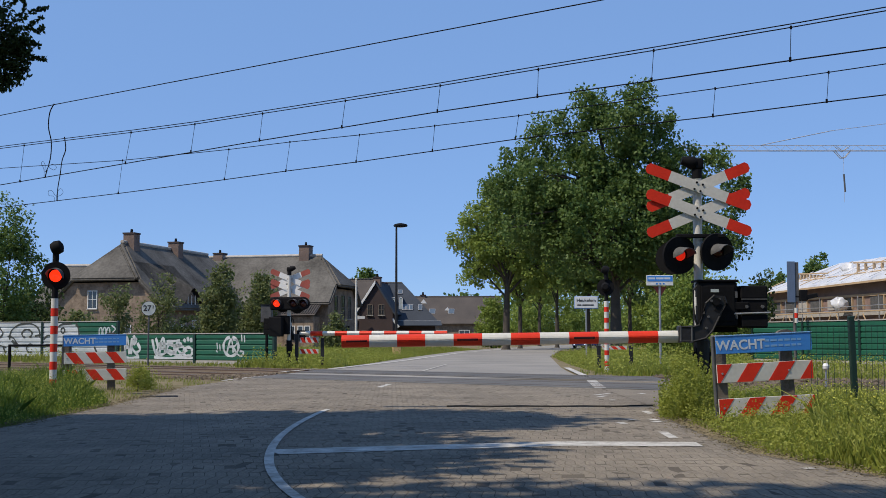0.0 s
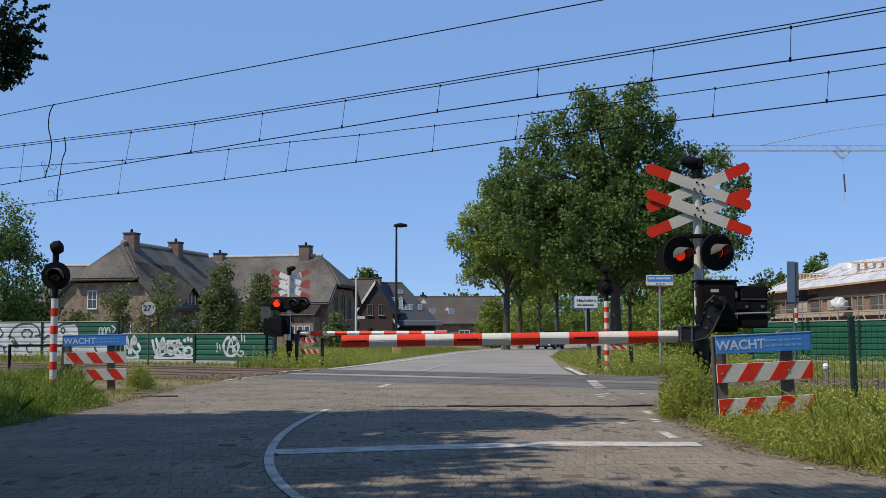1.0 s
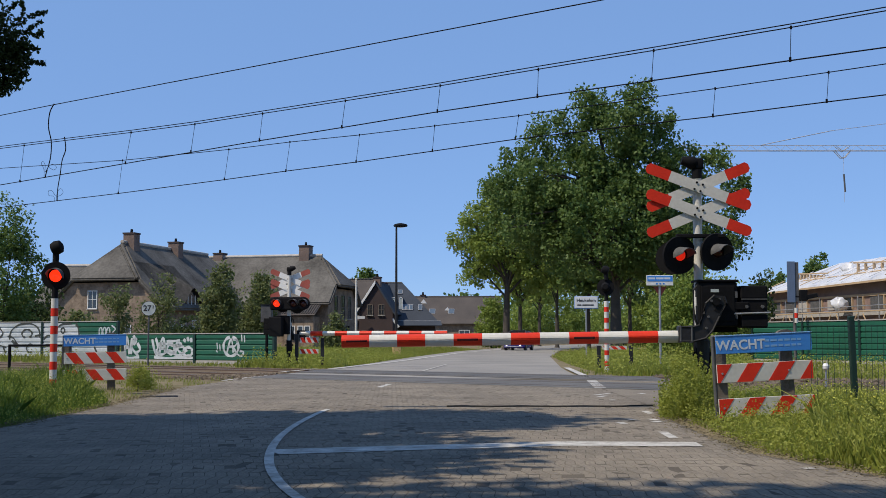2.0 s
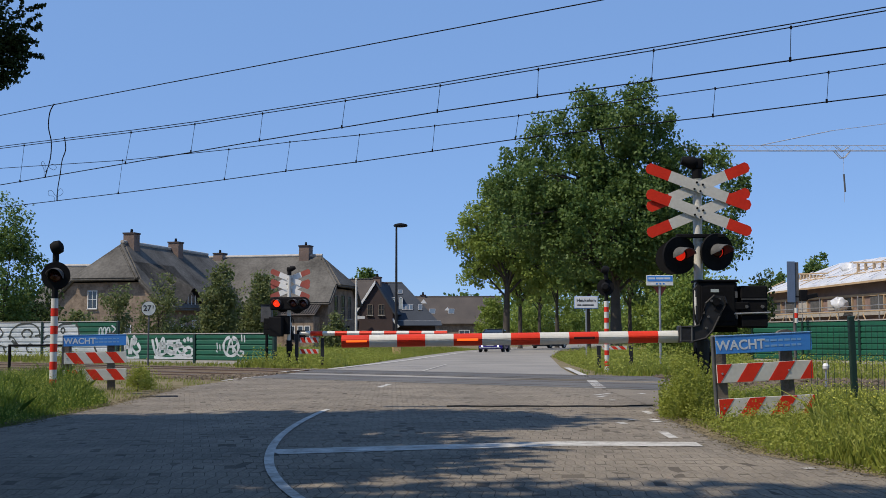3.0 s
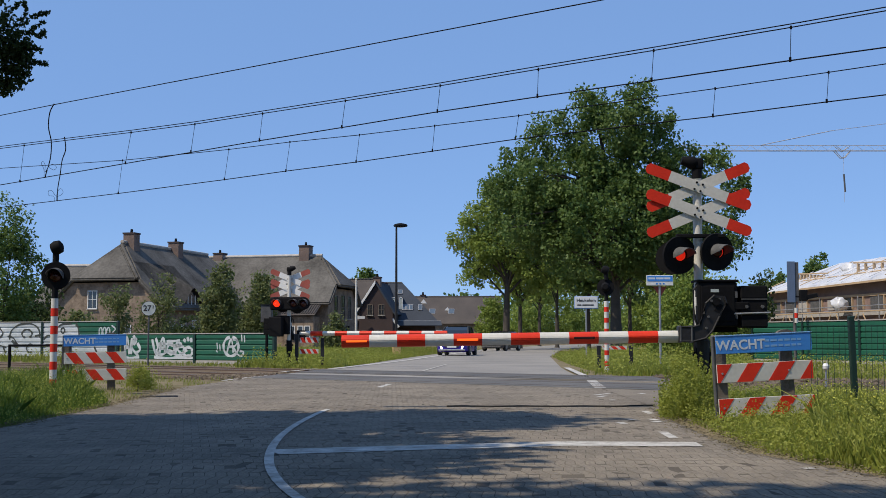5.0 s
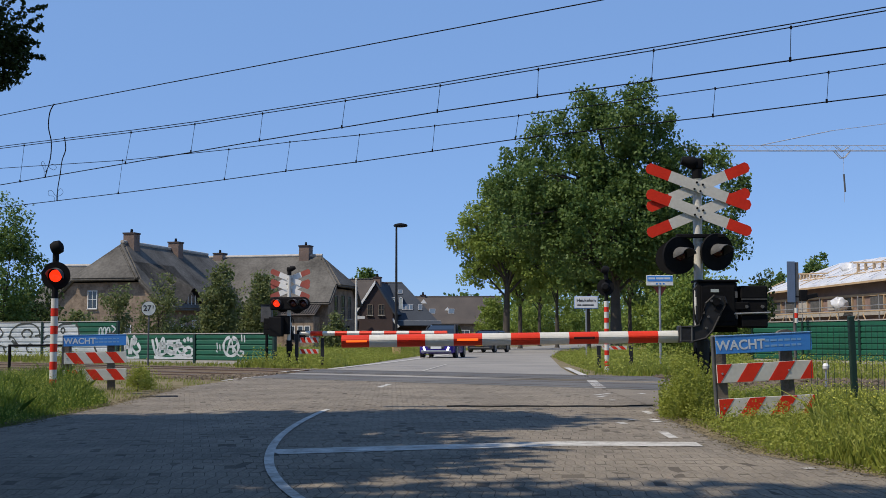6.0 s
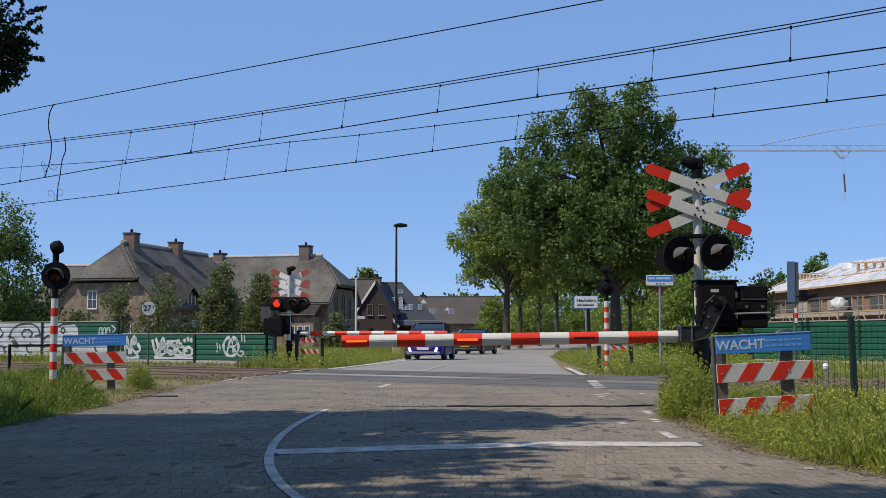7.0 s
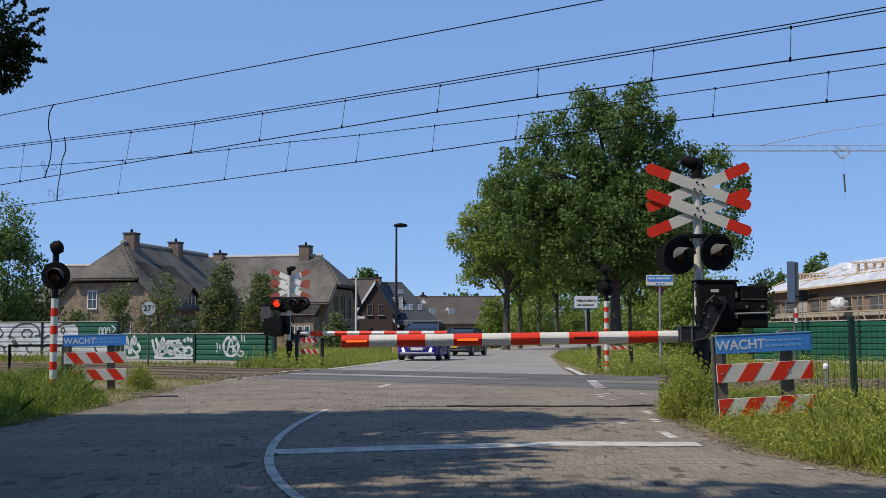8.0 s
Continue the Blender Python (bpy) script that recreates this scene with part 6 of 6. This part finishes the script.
def left_near(rng, n):
    y = rng.uniform(10.5, 22, n)
    x = edge_arr(left_edge, y) - 0.05 - 7.0 * rng.uniform(0, 1, n) ** 1.1
    keep = off_tracks(x, y) & (x < edge_arr(left_edge, y) - np.clip((y - 15.5) * 0.32, 0, 9))
    x, y = x[keep], y[keep]
    k = np.clip((edge_arr(left_edge, y) - x) / 0.8, 0.12, 1.0) * (0.65 + 0.35 * np.sin(x * 1.9 + y) * np.sin(y * 1.3))
    return x, y, np.clip(k, 0.1, 1)


def right_far(rng, n):
    y = 27 + 60 * rng.uniform(0, 1, n) ** 1.5
    x = edge_arr(right_edge, y) + np.interp(y, [27, 40, 50, 60], [1.0, 0.45, 0.25, 0.1]) + 11 * rng.uniform(0, 1, n)
    keep = off_tracks(x, y)
    keep &= (x < 0.25 * y) | (rng.uniform(0, 1, n) < 0.35)
    k = np.clip((x - edge_arr(right_edge, y)) / 2, 0.25, 1) * np.where(x < 0.25 * y, 1.0, 0.4)
    return x[keep], y[keep], k[keep]


def left_far(rng, n):
    y = 36 + 70 * rng.uniform(0, 1, n) ** 1.5
    x = edge_arr(left_edge, y) - 0.1 - 22 * rng.uniform(0, 1, n) ** 1.2
    keep = off_tracks(x, y) & ((x > edge_arr(left_edge, y) - 3.5) | (y > 48))
    return x[keep], y[keep], np.clip((edge_arr(left_edge, y[keep]) - x[keep]) / 3, 0.25, 1)


def beside_tracks(rng, n):
    s = rng.uniform(-25, 45, n)
    o = TRACK[1] + rng.uniform(1.9, 4.6, n)
    x, y = NRM.x * o + U.x * s, NRM.y * o + U.y * s
    keep = (x < edge_arr(left_edge, y) - 0.3) | (x > edge_arr(right_edge, y) + 0.3)
    return x[keep], y[keep], np.full(keep.sum(), 1.0)


blades("verge_grass", "tall green roadside grass", 42000, right_near, 0.18, 0.52, 0.006, 61)
blades("verge_weeds", "broad leaved roadside weeds among the grass", 9000, right_near, 0.12, 0.5, 0.017, 62, "weed")
blades("verge_grass", "tall green roadside grass", 52000, left_near, 0.2, 0.56, 0.007, 63, "lush_grass")
blades("verge_weeds", "broad leaved roadside weeds among the grass", 5000, left_near, 0.12, 0.42, 0.018, 64, "weed")
blades("far_verge_grass", "rough green verge beyond the crossing", 40000, right_far, 0.08, 0.3, 0.018, 65)
blades("far_verge_grass", "rough green verge beyond the crossing", 60000, left_far, 0.12, 0.34, 0.02, 66)
blades("track_grass", "dry grass tufts beside the ballast", 6000, beside_tracks, 0.05, 0.15, 0.012, 67)


def weed_clumps():
    """Leafy weeds among the grass of both verges."""
    for area, n, seed in ((right_near, 2600, 71), (left_near, 1100, 72)):
        rng = np.random.default_rng(seed)
        x, y, k = area(rng, n)
        c = np.stack([x, y, rng.uniform(0.0, 0.42, len(x)) * k], axis=1)
        v, f = leaves(rng, c, 0.16 * np.ones(len(x)), 50, 0.0125)
        v[:, 2] = np.maximum(v[:, 2], -0.02)
        tagged(new("leafy_weeds", raw_mesh("leafy_weeds", v, f, "weed")), "small leaved green weeds in the verge", "weeds", kind="stuff")


weed_clumps()


def weed_stand():
    """Tall leafy weeds round the mast's foot and the warning barrier: bare stems with small leaves all along them."""
    rng = np.random.default_rng(73)
    n = 230
    y = rng.uniform(12.7, 15.0, n)
    r = 0.207 + np.clip(rng.normal(size=n) * 0.0125, -0.022, 0.026)
    x = r * y
    h = rng.uniform(0.28, 0.74, n) * np.clip(1.15 - np.abs(r - 0.206) / 0.035, 0.3, 1.0)
    lx, ly = rng.normal(size=n) * 0.05, rng.normal(size=n) * 0.05
    k = np.tile(np.linspace(0.08, 1.0, 11), n)
    i = np.repeat(np.arange(n), 11)
    c = np.stack([x[i] + lx[i] * k, y[i] + ly[i] * k, h[i] * k - 0.03], axis=1)
    v, f = leaves(rng, c, (0.06 - 0.042 * k), 14, 0.012)
    v[:, 2] = np.maximum(v[:, 2], -0.02)
    tagged(new("tall_weeds", raw_mesh("tall_weeds", v, f, "weed")), "stand of tall leafy yellow-green weeds at the mast foot", "weeds", kind="stuff")


weed_stand()


def edge_litter():
    """Crumbs of soil, sand and dry stalks spread along the road's grassy edges."""
    rng = np.random.default_rng(78)
    n = 5200
    right = rng.uniform(0, 1, n) < 0.6
    y = np.where(right, rng.uniform(6.2, 19.5, n), rng.uniform(10.5, 21, n))
    off = rng.normal(size=n) * 0.11
    x = np.where(right, edge_arr(path_edge, y) + 0.05 + off, edge_arr(left_edge, y) - 0.05 - off)
    c = np.stack([x, y, np.full(n, 0.006)], axis=1)
    v, f = leaves(rng, c, np.full(n, 0.03), 3, 0.011)
    v[:, 2] = 0.006 + np.abs(v[:, 2] - 0.006) * 0.35
    tagged(new("edge_litter", raw_mesh("edge_litter", v, f, "soil")), "crumbs of soil and dry stalks along the road edge", "litter", kind="stuff")


edge_litter()


def far_weeds():
    """Leafy weeds on the verges beyond the tracks."""
    for area, n, seed in ((right_far, 1500, 74), (left_far, 2600, 75)):
        rng = np.random.default_rng(seed)
        x, y, k = area(rng, n)
        near = y < 62
        x, y, k = x[near], y[near], k[near]
        c = np.stack([x, y, rng.uniform(0.0, 0.45, len(x)) * k], axis=1)
        v, f = leaves(rng, c, 0.3 * np.ones(len(x)), 40, 0.03)
        v[:, 2] = np.maximum(v[:, 2], -0.02)
        tagged(new("leafy_weeds", raw_mesh("leafy_weeds", v, f, "weed")), "small leaved green weeds beyond the tracks", "weeds", kind="stuff")


far_weeds()


def flower_specks():
    """Yellow-green flower heads on the sunny verge."""
    rng = np.random.default_rng(68)
    n = 2300
    y = rng.uniform(7.6, 12.4, n)
    x = edge_arr(right_edge, y) + 0.9 + 3.6 * rng.uniform(0, 1, n) ** 0.8
    keep = x > 0.3 * y
    c = np.stack([x, y, rng.uniform(0.15, 0.42, n)], axis=1)[keep]
    v, f = leaves(rng, c, np.full(len(c), 0.06), 3, 0.0085)
    tagged(new("yellow_flowers", raw_mesh("yellow_flowers", v, f, "flower")), "small yellow wild flowers in the verge", "flowers", kind="stuff")


flower_specks()


def dirt_strip(rng, n):
    """The bare strip between the left verge and the ballast, with thin tufts."""
    y = rng.uniform(16, 27, n)
    x = edge_arr(left_edge, y) - 0.1 - 8 * rng.uniform(0, 1, n)
    keep = off_tracks(x, y) & (np.sin(x * 3.1) * np.sin(y * 2.3 + x) > 0.05)
    return x[keep], y[keep], np.full(keep.sum(), 1.0)


blades("dry_tufts", "thin dry grass tufts on bare soil", 9000, dirt_strip, 0.03, 0.11, 0.005, 69)


# ---------------------------------------------------------------- cars
def car(at, label, paint, L, W, Hh, lit, tall):
    """A car that faces -y, on its wheels; loft of a lower body and a glazed cabin."""
    t = thing("car", at, label, "car", "approaching cars")
    w = W / 2

    def loft(stations, mt, name, lab="", caps=True):
        bm = bmesh.new()
        rings = []
        for y, hw, z0, z1, r in stations:
            ring = []
            for sx, cz, in ((1, 0), (1, 1), (-1, 1), (-1, 0)):
                cx, zz = sx * (hw - r), (z0 + r) if cz == 0 else (z1 - r)
                a0 = {(1, 0): -90, (1, 1): 0, (-1, 1): 90, (-1, 0): 180}[(sx, cz)]
                for k in range(4):
                    a = radians(a0 + k * 30)
                    ring.append(bm.verts.new((cx + r * math.cos(a), y, zz + r * math.sin(a))))
            rings.append(ring)
        for a, b in zip(rings, rings[1:]):
            m = len(a)
            for k in range(m):
                bm.faces.new((a[k], a[(k + 1) % m], b[(k + 1) % m], b[k]))
        bm.faces.new(rings[0])
        bm.faces.new(rings[-1][::-1])
        bmesh.ops.recalc_face_normals(bm, faces=bm.faces)
        return part(name, bm, mt, t, lab, smooth=False)

    hb = 0.62 * Hh if tall else 0.60 * Hh
    loft([(-L / 2, w * 0.80, 0.24, hb * 0.62, 0.08), (-L / 2 + 0.12, w * 0.93, 0.2, hb * 0.76, 0.1), (-L / 2 + 0.5, w * 0.99, 0.18, hb * 0.88, 0.12), (-L / 2 + 1.0, w, 0.18, hb * 0.97, 0.12), (0, w, 0.18, hb, 0.1), (L / 2 - 0.6, w, 0.2, hb, 0.1), (L / 2 - 0.1, w * 0.95, 0.24, hb * 0.95, 0.1), (L / 2, w * 0.85, 0.3, hb * 0.8, 0.08)], paint, "body")
    f = -L / 2 + (0.75 if tall else 1.05)
    cab = [(f, w * 0.88, hb - 0.12, hb + 0.02, 0.05), (f + 0.45, w * 0.83, hb - 0.1, hb + (Hh - hb) * 0.62, 0.08), (f + 0.85, w * 0.78, hb - 0.1, Hh - 0.05, 0.12), (f + 1.3, w * 0.77, hb - 0.1, Hh, 0.12), (L / 2 - 0.7, w * 0.77, hb - 0.1, Hh - 0.02, 0.12), (L / 2 - 0.25, w * 0.78, hb - 0.1, Hh - 0.25, 0.1), (L / 2 - 0.08, w * 0.8, hb - 0.1, hb + 0.05, 0.05)]
    loft(cab, "car_glass", "windows", "dark tinted car windows")
    bm = bmesh.new()
    box(bm, (0, (f + 0.95 + L / 2 - 0.6) / 2, Hh + 0.005), (W * 0.66, L / 2 - 0.6 - f - 0.95, 0.03), bevel=0.012)
    trim_paint = "plastic" if tall else paint
    part("roof", bm, trim_paint, t)
    for s in (-1, 1):
        b = bmesh.new()
        tube(b, [(s * w * 0.9, f + 0.02, hb), (s * w * 0.8, f + 0.5, hb + (Hh - hb) * 0.68), (s * w * 0.72, f + 0.92, Hh - 0.02)], 0.035, 6)
        part("pillar", b, trim_paint, t, smooth=True)
        b = bmesh.new()
        tube(b, [(s * w * 0.84, 0.15, hb), (s * w * 0.75, 0.15, Hh - 0.04)], 0.04, 6)
        part("pillar", b, trim_paint, t, smooth=True)
        hl = B((s * w * 0.70, -L / 2 + 0.09, hb * 0.64), (0.30, 0.12, 0.14), Euler((0.2, s * -0.2, s * 0.35)).to_matrix(), 0.04)
        part("headlight", hl, "headlamp_off", t, "clear headlight")
        if lit:
            part("fog_light", B((s * w * 0.66, -L / 2 - 0.005, 0.42), (0.1, 0.05, 0.2), Euler((0, s * 0.35, 0)).to_matrix(), 0.025), "headlamp", t, "bright daytime running light")
        m = part("mirror", B((s * (w + 0.1), f + 0.25, hb + 0.08), (0.2, 0.12, 0.15), bevel=0.04), paint, t)
        part("mirror_arm", B((s * (w - 0.02), f + 0.25, hb + 0.03), (0.1, 0.06, 0.04)), "plastic", m)
    part("grille", B((0, -L / 2 - 0.005, hb * 0.5), (W * 0.46, 0.06, 0.1), bevel=0.02), "plastic", t, "dark radiator grille")
    part("bumper", B((0, -L / 2 + 0.03, 0.3), (W * 0.84, 0.14, 0.1), bevel=0.03), "silver" if lit else "plastic", t, "bumper strip")
    part("plate", B((0, -L / 2 - 0.04, 0.47), (0.5, 0.02, 0.11)), "sign_white" if lit else "plate_yellow", t, "plain plate")
    part("tow_badge", B((0, -L / 2 + 0.02, hb * 0.62), (0.1, 0.05, 0.07), bevel=0.02), "silver", t)
    wheels = []
    for s in (-1, 1):
        for y in (-L / 2 + 0.78, L / 2 - 0.75):
            arch = lathe(bmesh.new(), [(0.37, -0.02), (0.37, 0.02)], 24, pose(s * (w - 0.005), y, 0.34, 0, 90, 0))
            part("wheel_arch", arch, "plastic", t, "dark wheel arch")
            bm = lathe(bmesh.new(), [(0.2, -0.09), (0.29, -0.1), (0.315, -0.07), (0.315, 0.07), (0.29, 0.1), (0.2, 0.09)], 24, pose(0, 0, 0, 0, 90, 0))
            wh = part("wheel", bm, "rubber", t, "black rubber tyre on its rim", pose(s * (w - 0.07), y, 0.315), smooth=False)
            rim = lathe(bmesh.new(), [(0.05, -0.096), (0.2, -0.104), (0.21, 0.0), (0.2, 0.104), (0.05, 0.096)], 20, pose(0, 0, 0, 0, 90, 0))
            for k in range(5):
                a = k * math.tau / 5
                box(rim, (s * 0.108, 0.11 * math.cos(a), 0.11 * math.sin(a)), (0.02, 0.05, 0.05))
            part("rim", rim, "silver", wh, "grey alloy rim")
            wheels.append((wh, pose(s * (w - 0.07), y, 0.315)))
    return t, wheels


BLUE, BLUE_WHEELS = car(pose(-1, 60, 0), "small dark blue hatchback with bright running lights", "car_blue", 3.7, 1.68, 1.56, True, True)
GREY, GREY_WHEELS = car(pose(3, 80, 0), "dark grey estate car with a yellow plate", "car_grey", 4.4, 1.76, 1.46, False, False)


def insect():
    """A small dark fly that crosses the view."""
    t = thing("flying_insect", pose(*(-0.80, 1.60, 0.19)), "small dark flying insect in mid air", "insect")
    b = bmesh.new()
    bmesh.ops.create_uvsphere(b, u_segments=10, v_segments=6, radius=0.0025, matrix=Matrix.Diagonal((1.8, 1, 1, 1)))
    part("abdomen", b, "black", t)
    for s in (-1, 1):
        part("wing", prism(bmesh.new(), [(0, 0, 0.002), (-0.004, s * 0.006, 0.003), (0.001, s * 0.007, 0.003), (0.002, s * 0.002, 0.002)], (0, 0, 0.0003)), "hood", t, "thin grey wing")
    return t


FLY = insect()


# ---------------------------------------------------------------- brick paving
def paving():
    """Zigzag columns of slanted bricks over the near road; the nearest are objects, the others one mesh."""
    bl, bw, g, c, slant, h = 0.205, 0.07, 0.0017, 0.0015, 0.03, 0.02
    rng = np.random.default_rng(90)

    def brick(sign):
        x, y = bw / 2 - g, bl / 2 - g
        v = [(-x, -y, -h), (x, -y, -h), (x, y, -h), (-x, y, -h), (-x + c, -y + c, 0), (x - c, -y + c, 0), (x - c, y - c, 0), (-x + c, y - c, 0)]
        v = np.array([(px + sign * slant * py / bl, py, pz) for px, py, pz in v])
        return v, np.array([(4, 5, 6, 7), (0, 1, 5, 4), (1, 2, 6, 5), (2, 3, 7, 6), (3, 0, 4, 7)])

    kinds = [brick(1), brick(-1)]
    shared = [raw_mesh("brick", v, f, "paver_obj") for v, f in kinds]
    V, Fc, singles, total = [], [], 0, 0
    ang = radians(2.5)
    ca, sa = math.cos(ang), math.sin(ang)
    for row in range(-55, 65):
        for col in range(-110, 110):
            cx, cy = col * bw, row * bl
            x, y = ca * cx - sa * cy, sa * cx + ca * cy + 14.0
            if not 4.6 < y < 26:
                continue
            if not left_edge(y) + 0.03 < x < right_edge(y) - 0.03 or NRM.x * x + NRM.y * y > TRACK[0] - 1.33:
                continue
            if abs(x) > y * 0.45 + 0.5:
                continue
            t = ang + rng.normal() * 0.01
            z = rng.normal() * 0.0007
            rx, ry = rng.normal() * 0.004, rng.normal() * 0.004
            bv, bf = kinds[row % 2]
            if y < 7.35 and abs(x) < 1.7 and singles < 300:
                ob = bpy.data.objects.new("brick", shared[row % 2])
                scene.collection.objects.link(ob)
                ob.parent = PAVE
                ob.matrix_basis = Matrix.LocRotScale((x, y, z), Euler((rx, ry, t)), None)
                singles += 1
            else:
                k, q = math.cos(t), math.sin(t)
                V.append(np.stack([x + k * bv[:, 0] - q * bv[:, 1], y + q * bv[:, 0] + k * bv[:, 1], z + bv[:, 2] + rx * bv[:, 1] + ry * bv[:, 0]], axis=1))
                Fc.append(bf + 8 * total)
                total += 1
    ob = new("brick_field", raw_mesh("brick_field", np.concatenate(V), np.concatenate(Fc), "paver"))
    ob.parent = PAVE
    ob["kind"] = "stuff"


paving()


# ---------------------------------------------------------------- what moves
PERIOD = 2 / 3


def phase_right(t):
    return ((t - 0.01) % PERIOD) < 0.24


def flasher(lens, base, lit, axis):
    """Imitates switching: turns a lens half round, glowing half outwards, whenever its lamp goes on or off."""
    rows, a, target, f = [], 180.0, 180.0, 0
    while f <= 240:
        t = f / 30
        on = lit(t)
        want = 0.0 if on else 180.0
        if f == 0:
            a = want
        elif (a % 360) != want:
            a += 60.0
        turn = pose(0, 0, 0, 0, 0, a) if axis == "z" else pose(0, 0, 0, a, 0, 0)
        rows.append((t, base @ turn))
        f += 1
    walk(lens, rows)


def drive(body, wheels, rows, radius=0.315):
    """Keys a car along (seconds, x, y, heading); the wheels roll with it."""
    ts = [r[0] for r in rows]
    path = np.array(rows)
    fs = np.arange(0, 241) / 30
    s = np.interp(fs, ts, np.concatenate([[0], np.cumsum(np.hypot(np.diff(path[:, 1]), np.diff(path[:, 2])))]))
    walk(body, [(t, pose(x, y, 0.0, 0, 0, h)) for t, x, y, h in rows])
    for wh, base in wheels:
        walk(wh, [(float(t), base @ pose(0, 0, 0, math.degrees(q / radius), 0, 0)) for t, q in zip(fs, s)])


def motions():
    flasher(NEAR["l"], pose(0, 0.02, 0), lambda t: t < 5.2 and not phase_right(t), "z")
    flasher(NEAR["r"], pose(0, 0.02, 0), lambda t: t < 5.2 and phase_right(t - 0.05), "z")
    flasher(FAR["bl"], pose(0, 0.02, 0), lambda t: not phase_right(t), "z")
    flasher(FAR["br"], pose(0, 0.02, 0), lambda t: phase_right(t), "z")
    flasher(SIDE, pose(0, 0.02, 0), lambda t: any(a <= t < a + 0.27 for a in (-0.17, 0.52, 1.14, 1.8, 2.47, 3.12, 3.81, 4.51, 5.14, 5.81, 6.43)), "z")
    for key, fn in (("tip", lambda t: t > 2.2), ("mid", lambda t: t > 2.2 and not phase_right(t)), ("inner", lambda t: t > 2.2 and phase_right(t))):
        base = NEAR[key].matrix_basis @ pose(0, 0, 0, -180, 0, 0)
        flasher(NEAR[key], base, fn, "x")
    walk(FLY, [(0.0, pose(*(-1.19, 1.60, -0.56))), (6.0, pose(*(-0.72, 1.60, 0.26))), (6.2, pose(*(-0.45, 1.60, 0.75))), (6.3, pose(*(-0.32, 1.60, 1.01))), (6.4, pose(*(-0.17, 1.60, 1.27))), (6.5, pose(*(-0.03, 1.60, 1.54))), (6.8, pose(*(0.42, 1.60, 2.40))), (8.0, pose(*(2.02, 1.60, 5.04)))])
    walk(LIMB, [(t, pose(0.012 * math.sin(1.7 * t), 0, 0.02 * math.sin(2.3 * t + 0.5), 0.12 * math.sin(2.1 * t), 0.1 * math.sin(1.3 * t + 1), 0)) for t in [0.4 * i for i in range(21)]])
    drive(BLUE, BLUE_WHEELS, [(0.0, 14.0, 116.0, -28), (1.0, 9.5, 105.5, -24), (2.0, 6.0, 94.0, -17), (2.8, 3.9, 83.5, -12), (3.4, 2.85, 78.5, -11), (4.0, 1.85, 73.5, -10), (4.6, 1.18, 68.2, -10), (5.2, 0.6, 62.5, -10), (5.8, 0.15, 58.0, -10), (6.3, -0.2, 54.5, -10), (6.9, -0.5, 51.5, -9), (7.5, -0.72, 50.0, -9), (8.0, -0.76, 49.6, -9)])
    drive(GREY, GREY_WHEELS, [(0.0, 36.0, 158.0, -45), (1.0, 29.0, 146.0, -42), (2.0, 20.5, 132.0, -40), (2.8, 12.0, 119.5, -35), (3.4, 8.2, 110.5, -30), (4.0, 6.3, 102.5, -26), (4.6, 5.1, 95.0, -24), (5.2, 4.1, 87.0, -22), (5.8, 3.3, 81.0, -20), (6.3, 2.7, 76.5, -18), (6.9, 2.0, 71.0, -17), (7.5, 1.35, 66.5, -15), (8.0, 1.08, 64.0, -15)])


motions()
